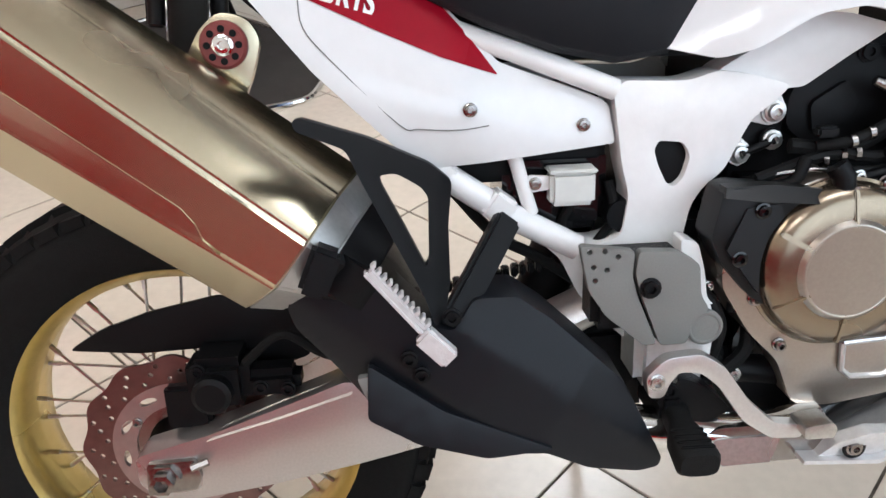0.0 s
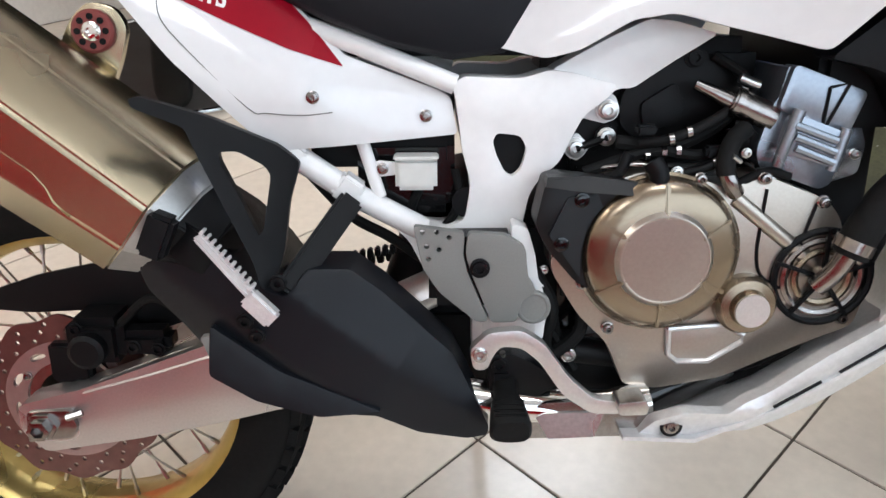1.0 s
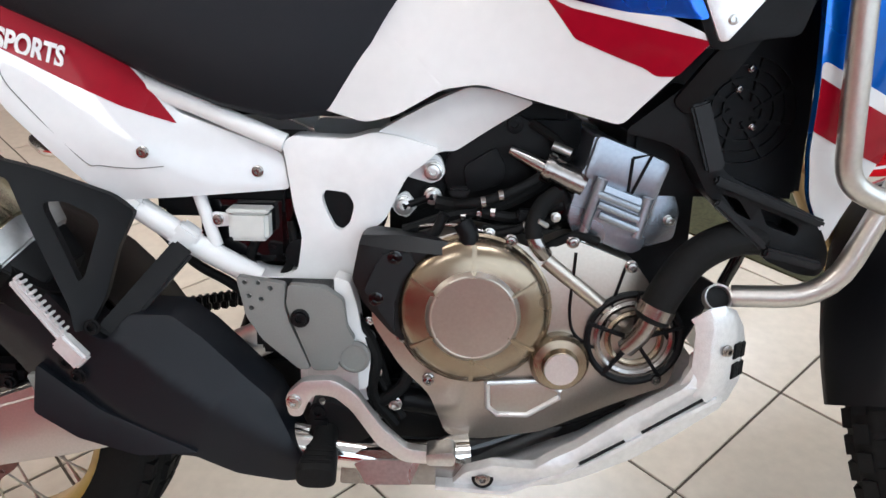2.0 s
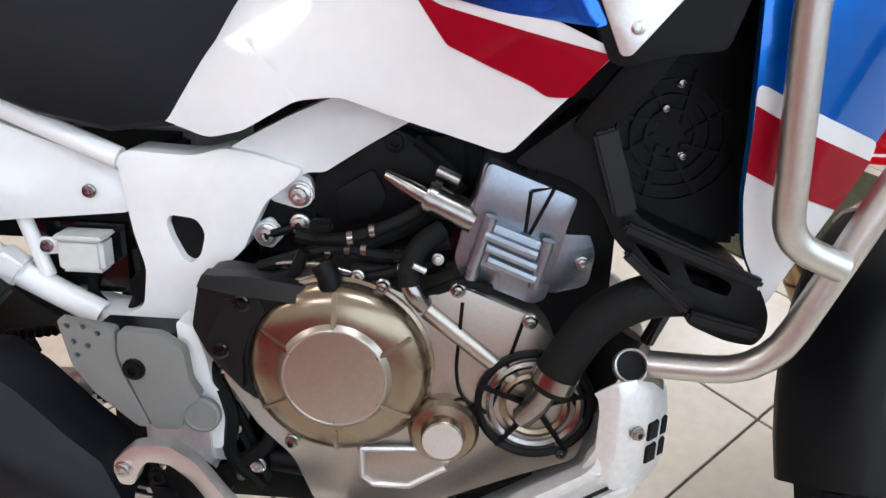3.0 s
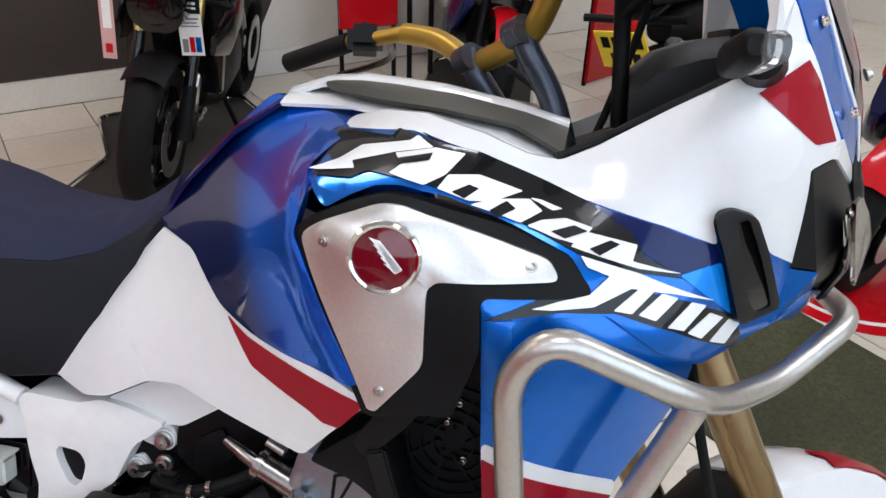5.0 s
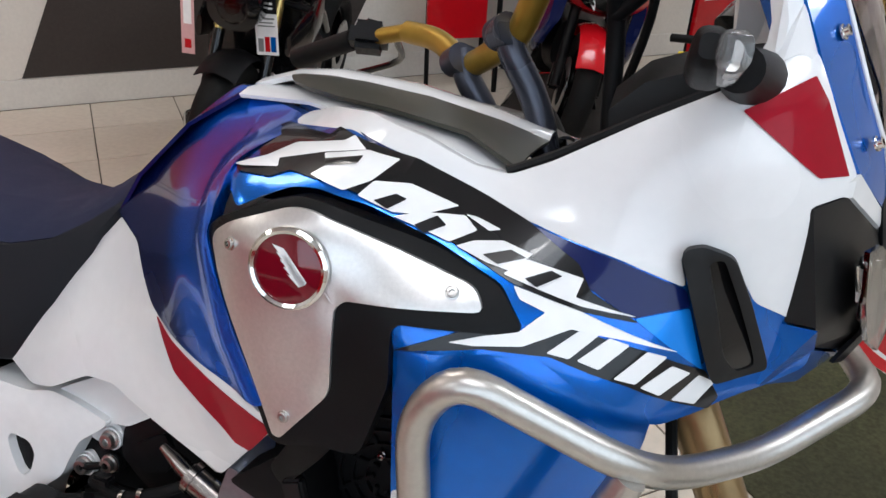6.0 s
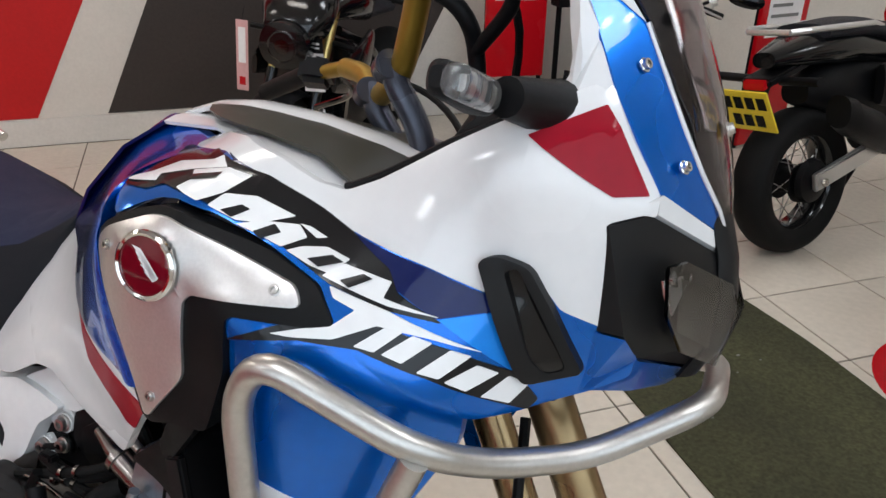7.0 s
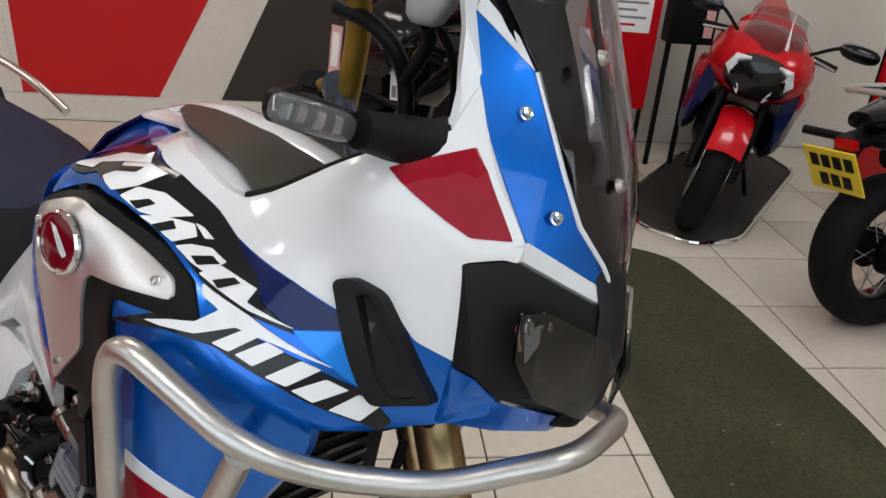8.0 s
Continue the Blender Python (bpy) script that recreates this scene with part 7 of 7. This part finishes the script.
    tube("side_stand", [(-0.55, 0.12, 0.33), (-0.62, 0.26, 0.052)], 0.012, BLACK_P, sport, "", 10)
    return sport


sport_machine(stand_pose(2.70, 1.82, -118, 12), "red faired sports motorcycle on a silver-edged display mat", BLACK_P)
sport_machine(stand_pose(2.99, -0.08, 188, 8), "red sports motorcycle with gold forks on a round red mat", GOLD)

# black naked machine with price tags
naked = thing("naked_motorcycle", "black naked motorcycle with hanging price tags on a display mat", "motorcycle", stand_pose(1.04, 1.74, -122, 9))
cast_wheel((0, 0, 0.30), 0.30, 0.060, naked, BLACK_G, "front_wheel")
cast_wheel((-1.40, 0, 0.31), 0.31, 0.09, naked, BLACK_G, "rear_wheel")
for y in (-0.105, 0.105):
    tube("fork_leg", [(0.0, y, 0.30), (-0.08, y, 0.50)], 0.030, BLACK_P, naked, "", 16)
    tube("fork_tube", [(-0.08, y, 0.50), (-0.14, y, 0.66)], 0.024, BLACK_G, naked, "black fork tube", 16)
    tube("fork_top", [(-0.14, y, 0.66), (-0.24, y, 0.92)], 0.022, GOLD, naked, "gold fork top", 16)
    box("front_caliper", (-0.10, y - 0.035, 0.28), (-0.03, y + 0.03, 0.40), BLACK_P, naked, "", 0.01)
    tube("handlebar_half", [(-0.26, y * 0.5, 0.98), (-0.26, y * 1.6, 1.02), (-0.33, y * 3.4, 1.00)], 0.013, BLACK_G, naked, "", 12, bend=0.04)
    tube("grip", [(-0.32, y * 3.0, 1.003), (-0.345, y * 4.0, 0.997)], 0.018, RUBBER, naked, "", 12)
    mirror_on(naked, (-0.28, y * 2.2, 1.03), (-0.24, y * 2.8, 1.12), (-0.24, y * 3.2, 1.16))
    loft("radiator_wing", [(-0.12, 0.66, 0.012, 0.04, 1.7 * y), (-0.28, 0.68, 0.02, 0.10, 1.9 * y), (-0.45, 0.74, 0.02, 0.09, 1.9 * y), (-0.55, 0.76, 0.012, 0.04, 1.7 * y)], BLACK_G, naked, "gloss black radiator wing", 2.6, 14)
    tube("indicator", [(-0.20, y * 1.2, 0.80), (-0.18, y * 2.2, 0.80)], 0.012, BLACK_P, naked, "", 10)
sheet("front_mudguard", [[(0.33 * math.cos(a), 0.078 * g, 0.30 + (0.33 - 0.03 * g * g) * math.sin(a)) for g in (-1, -0.7, 0, 0.7, 1)] for a in [radians(62 + 11 * k) for k in range(7)]], BLACK_P, naked, "black front mudguard", 0.004)
loft("headlamp", [(0.02, 0.80, 0.05, 0.05), (0.01, 0.80, 0.10, 0.09), (-0.08, 0.82, 0.11, 0.10), (-0.16, 0.84, 0.07, 0.07)], BLACK_G, naked, "black headlamp", 2.3, 24)
turned("headlamp_lens", [(0, 0.006), (0.06, 0.004), (0.075, -0.006)], (0.015, 0, 0.80), LENS_C, naked, "", 24, Matrix.Rotation(radians(90), 4, "Y"))
loft("fuel_tank", [(-0.28, 0.90, 0.10, 0.06), (-0.42, 0.94, 0.16, 0.10), (-0.62, 0.90, 0.15, 0.10), (-0.78, 0.82, 0.09, 0.05)], BLACK_G, naked, "gloss black fuel tank", 2.4)
loft("seat", [(-0.76, 0.82, 0.10, 0.03), (-1.0, 0.82, 0.13, 0.035), (-1.3, 0.90, 0.10, 0.03)], SEAT_D, naked, "", 2.6)
loft("tail", [(-1.1, 0.82, 0.09, 0.04), (-1.45, 0.93, 0.04, 0.02)], BLACK_G, naked, "", 2.4)
box("radiator", (-0.30, -0.19, 0.42), (-0.24, 0.19, 0.80), BLACK_G, naked, "", 0.01)
loft("headlamp_cowl", [(-0.02, 0.86, 0.10, 0.05), (-0.10, 0.90, 0.15, 0.10), (-0.22, 0.94, 0.13, 0.08)], BLACK_G, naked, "", 2.4, 20)
loft("engine", [(-0.28, 0.46, 0.13, 0.14), (-0.5, 0.44, 0.17, 0.18), (-0.82, 0.42, 0.15, 0.15)], BLACK_P, naked, "", 3)
for k in range(4):
    y = -0.09 + 0.06 * k
    tube("header_pipe", [(-0.28, y, 0.52), (-0.22, y, 0.42), (-0.28, y * 0.8, 0.26), (-0.55, y * 0.5, 0.22)], 0.019, STEEL, naked, "", 12, curve=5)
tube("frame_tube", [(-0.26, -0.12, 0.84), (-0.55, -0.17, 0.72), (-0.85, -0.14, 0.55)], 0.02, BLACK_G, naked, "", 12, curve=4)
tube("frame_tube", [(-0.26, 0.12, 0.84), (-0.55, 0.17, 0.72), (-0.85, 0.14, 0.55)], 0.02, BLACK_G, naked, "", 12, curve=4)
loft("muffler", [(-0.85, 0.30, 0.04, 0.04, -0.16), (-1.2, 0.42, 0.05, 0.06, -0.19), (-1.35, 0.47, 0.05, 0.055, -0.19)], STEEL, naked, "", 2.4)
tube("side_stand", [(-0.55, 0.12, 0.33), (-0.62, 0.24, 0.045)], 0.012, BLACK_P, naked, "", 10)
face = Matrix.Rotation(TURN + radians(-28), 4, "Z")
price_tag((-0.262, 2.085, 0.755), face, "price_tag", "white price tag hanging from the black motorcycle", PAPER, 0.085, 0.155, ((-0.38, 0.38, 0.10, 0.14, GREY_P), (-0.38, 0.30, 0.20, 0.23, GREY_P), (-0.38, 0.38, 0.28, 0.31, GREY_P), (-0.10, 0.12, 0.55, 0.92, RACE_R), (0.16, 0.40, 0.55, 0.92, BLUE), (-0.40, -0.16, 0.60, 0.92, GREY_P)))
price_tag((-0.255, 2.083, 0.815), face, "price_tag", "small black tag above the white one", BLACK_P, 0.075, 0.06, ((-0.3, 0.3, 0.3, 0.45, PAPER), (-0.3, 0.3, 0.6, 0.72, PAPER)))
price_tag((-0.505, 1.965, 0.88), face @ Matrix.Rotation(radians(5), 4, "Y"), "price_tag", "long pink tag hanging from the black motorcycle", PINK, 0.05, 0.28, ((-0.25, 0.25, 0.80, 0.92, RACE_R), (-0.3, 0.3, 0.1, 0.6, PAPER)))

# red adventure machine, seen from behind
adv = thing("touring_motorcycle", "red adventure motorcycle with a yellow rear plate standing on the tiles", "motorcycle", Matrix.Translation((1.578, 2.811, 0)) @ Matrix.Rotation(TURN + radians(14), 4, "Z") @ Matrix.Rotation(radians(-9), 4, "X"))
wire_wheel("rear_wheel", (0, 0, 0.298), SIDE, 0.205, 0.30, 0.078, BLACK_G, adv, 28, 0.060, "", False)
wire_wheel("front_wheel", (1.52, 0, 0.33), SIDE, 0.26, 0.335, 0.05, BLACK_G, adv, 28)
sw = bmesh.new()
bar_mesh(sw, (-0.04, -0.13, 0.315), (0.50, -0.12, 0.42), 0.075, 0.03, 0.008)
part("swingarm", sw, ALU, adv, "bright aluminium swingarm")
turned("hub_cover", [(0, 0.020), (0.06, 0.016), (0.085, 0.004), (0.092, -0.02), (0, -0.02)], (0, -0.10, 0.312), BLACK_P, adv, "", 28)
turned("axle_nut", [(0, 0.012), (0.014, 0.012), (0.018, 0)], (0, -0.148, 0.315), STEEL, adv, "", 6)
loft("muffler", [(0.42, 0.40, 0.04, 0.045, -0.17), (0.20, 0.50, 0.06, 0.075, -0.20), (0.05, 0.56, 0.055, 0.07, -0.205), (-0.03, 0.60, 0.04, 0.05, -0.205)], BLACK_P, adv, "black muffler", 2.4, 20)
loft("muffler_tip", [(0.02, 0.575, 0.058, 0.074, -0.206), (-0.045, 0.605, 0.05, 0.062, -0.206)], BLACK_P, adv, "black muffler tip", 2.4, 20)
solid("muffler_guard", [(0.24, -0.268, 0.50), (0.36, -0.245, 0.47), (0.34, -0.235, 0.53), (0.27, -0.262, 0.60), (0.22, -0.270, 0.57)], STEEL, adv, "bright angular muffler guard", (0, 0.01, 0))
loft("tail", [(-0.22, 0.80, 0.05, 0.03), (-0.05, 0.82, 0.11, 0.06), (0.20, 0.82, 0.13, 0.07), (0.5, 0.76, 0.12, 0.06)], BLACK_G, adv, "black tail", 2.5)
loft("seat", [(0.0, 0.885, 0.12, 0.03), (0.25, 0.885, 0.14, 0.04), (0.55, 0.83, 0.14, 0.04), (0.75, 0.85, 0.10, 0.035)], SEAT_D, adv, "", 2.6)
loft("inner_mudguard", [(-0.02, 0.66, 0.06, 0.05), (0.10, 0.66, 0.09, 0.10), (0.30, 0.64, 0.11, 0.14), (0.60, 0.62, 0.12, 0.20)], BLACK_P, adv, "black inner mudguard", 2.6, 18)
rack = bmesh.new()
for y in (-0.13, 0.13):
    tube_mesh(rack, [Vector(p) for p in ((-0.20, y * 0.7, 0.90), (-0.15, y, 0.905), (0.25, y, 0.90), (0.40, y * 0.9, 0.86))], 0.012, 10)
tube_mesh(rack, [(-0.20, -0.091, 0.90), (-0.20, 0.091, 0.90)], 0.012, 10)
part("luggage_rack", rack, ALU, adv, "silver luggage rack")
loft("side_cover", [(0.30, 0.66, 0.02, 0.08, -0.15), (0.55, 0.64, 0.025, 0.12, -0.16), (0.75, 0.66, 0.02, 0.06, -0.15)], BLACK_P, adv, "", 2.6, 14)
loft("engine", [(0.55, 0.45, 0.13, 0.13), (0.8, 0.45, 0.17, 0.18), (1.1, 0.46, 0.13, 0.15)], BLACK_P, adv, "", 3)
loft("fuel_tank", [(0.72, 0.90, 0.11, 0.07), (0.9, 0.96, 0.18, 0.13), (1.15, 0.94, 0.20, 0.15), (1.35, 0.90, 0.12, 0.10)], RACE_R, adv, "red fuel tank", 2.4)
loft("nose", [(1.30, 1.0, 0.16, 0.14), (1.5, 1.0, 0.14, 0.12), (1.66, 0.95, 0.05, 0.05)], RACE_R, adv, "", 2.4)
for y in (-0.10, 0.10):
    tube("fork_leg", [(1.52, y, 0.33), (1.25, y, 0.95)], 0.025, GOLD, adv, "", 14)
    tube("indicator", [(-0.16, y * 0.4, 0.72), (-0.22, y * 2.4, 0.735)], 0.017, BLACK_P, adv, "", 10)
arm_b = bmesh.new()
bar_mesh(arm_b, (-0.02, 0, 0.78), (-0.26, 0, 0.72), 0.03, 0.13, 0.008)
bar_mesh(arm_b, (-0.23, 0, 0.74), (-0.270, 0, 0.66), 0.02, 0.11, 0.006)
part("plate_holder", arm_b, BLACK_P, adv, "black plate holder")
box("tail_lamp", (-0.27, -0.05, 0.695), (-0.235, 0.05, 0.735), RACE_R, adv, "red tail lamp", 0.006)
pm_ = Matrix.Translation((-0.302, 0, 0.625)) @ Matrix.Rotation(radians(-28), 4, "Y")
plt = box("number_plate", (-0.004, -0.114, -0.089), (0.004, 0.114, 0.089), PLATE_Y, adv, "yellow plate with two rows of dark bars", 0.001, pm_)
for z0, n_, w_ in ((0.012, 4, 0.036), (-0.066, 3, 0.036)):
    for k in range(n_):
        y0 = 0.088 - k * 0.050 if n_ == 4 else 0.062 - k * 0.050
        box("dark_bar", (-0.0062, y0 - w_, z0), (-0.0042, y0, z0 + 0.052), INK_K, plt, "", 0, pm_)
tube("side_stand", [(0.75, 0.12, 0.33), (0.70, 0.24, 0.04)], 0.012, BLACK_P, adv, "", 10)
tube("handlebar", [(1.12, -0.36, 1.10), (1.16, -0.12, 1.06), (1.16, 0.12, 1.06), (1.12, 0.36, 1.10)], 0.013, BLACK_G, adv, "", 12, bend=0.05)

# poster boards on black legs


def poster_board(s, n, angle, wide, low_z, high_z, label):
    pb = thing("poster_board", label, "display board", Matrix.Translation(room(s, n)) @ Matrix.Rotation(TURN + radians(angle), 4, "Z"))
    box("red_board", (-wide / 2, -0.012, low_z), (wide / 2, 0.012, high_z), RACE_R, pb, "red board", 0.004)
    h = high_z - low_z
    for z0, z1 in ((0.42, 0.66), (0.70, 0.95)):
        sh = box("poster", (-wide * 0.36, -0.0145, low_z + h * z0), (wide * 0.36, -0.0125, low_z + h * z1), PAPER, pb, "white printed sheet", 0)
        for k in range(5):
            zz = low_z + h * (z0 + (z1 - z0) * (0.14 + 0.16 * k))
            box("print_bar", (-wide * 0.30, -0.0162, zz), (wide * (0.28 if k % 2 else 0.12), -0.0147, zz + h * 0.012), GREY_P if k else RACE_R, sh, "", 0)
    for x in (-wide * 0.46, wide * 0.46):
        tube("leg", [(x, 0.02, 0.0), (x, 0.02, high_z)], 0.014, BLACK_P, pb, "black leg", 10)
    return pb


poster_board(2.58, 2.78, -6, 0.36, 0.32, 1.35, "red poster board with white sheets on black legs")
poster_board(3.86, 2.12, 10, 0.36, 0.02, 1.45, "tall red poster board with white sheets behind a motorcycle")
info = thing("info_stand", "black information stand on two thin legs", "stand", Matrix.Translation(room(2.92, 2.72)) @ ROOM)
box("box", (-0.13, -0.06, 0.72), (0.13, 0.06, 1.35), BLACK_P, info, "black cabinet", 0.006)
box("pink_strip", (0.06, -0.064, 0.76), (0.11, -0.061, 1.0), PINK, info, "", 0)
for x in (-0.10, 0.05):
    tube("leg", [(x, 0.0, 0.0), (x, 0.0, 0.75)], 0.016, BLACK_P, info, "", 10)
# white lint on the carpet runner
lint = bmesh.new()
for s, n, r in ((2.392, 0.301, 0.006), (2.200, 0.278, 0.004), (2.447, 0.259, 0.003), (2.33, 0.22, 0.003), (2.12, 0.05, 0.004), (2.5, -0.3, 0.004)):
    block(lint, (s - r, n - r * 0.5, 0.006), (s + r, n + r * 0.5, 0.0085), 0, ROOM)
tagged(part("lint", lint, GREY_P), "tiny pale flecks of lint on the carpet", "lint", kind="stuff")

# ---- floor tiles ----
TILE_W, S0, N0 = 0.4285, 1.0238, -0.673
tb = bmesh.new()
block(tb, (-TILE_W / 2 + 0.0028, -TILE_W / 2 + 0.0028, -0.006), (TILE_W / 2 - 0.0028, TILE_W / 2 - 0.0028, 0.0), 0.0012)
first = part("tile", tb, TILE, floor)
near = [(i, j) for i in range(-10, 8) for j in range(-4, 8)]
first.matrix_basis = ROOM @ Matrix.Translation((S0 + (near[0][0] + 0.5) * TILE_W, N0 + (near[0][1] + 0.5) * TILE_W, 0))
for i, j in near[1:]:
    share(first, floor, ROOM @ Matrix.Translation((S0 + (i + 0.5) * TILE_W, N0 + (j + 0.5) * TILE_W, 0)))
rest = bmesh.new()
for i in range(-11, 15):
    for j in range(-7, 10):
        if (i, j) not in near:
            a, b = S0 + (i + 0.5) * TILE_W, N0 + (j + 0.5) * TILE_W
            lo_s, hi_s = max(a - TILE_W / 2 + 0.0028, S_LO + 0.004), min(a + TILE_W / 2 - 0.0028, S_HI - 0.004)
            lo_n, hi_n = max(b - TILE_W / 2 + 0.0028, WINDOW_N + 0.004), min(b + TILE_W / 2 - 0.0028, WALL_N - 0.026)
            if hi_s - lo_s > 0.02 and hi_n - lo_n > 0.02:
                block(rest, (lo_s, lo_n, -0.006), (hi_s, hi_n, 0.0), 0, ROOM)
tagged(part("tile_rest", rest, TILE, floor), kind="stuff")
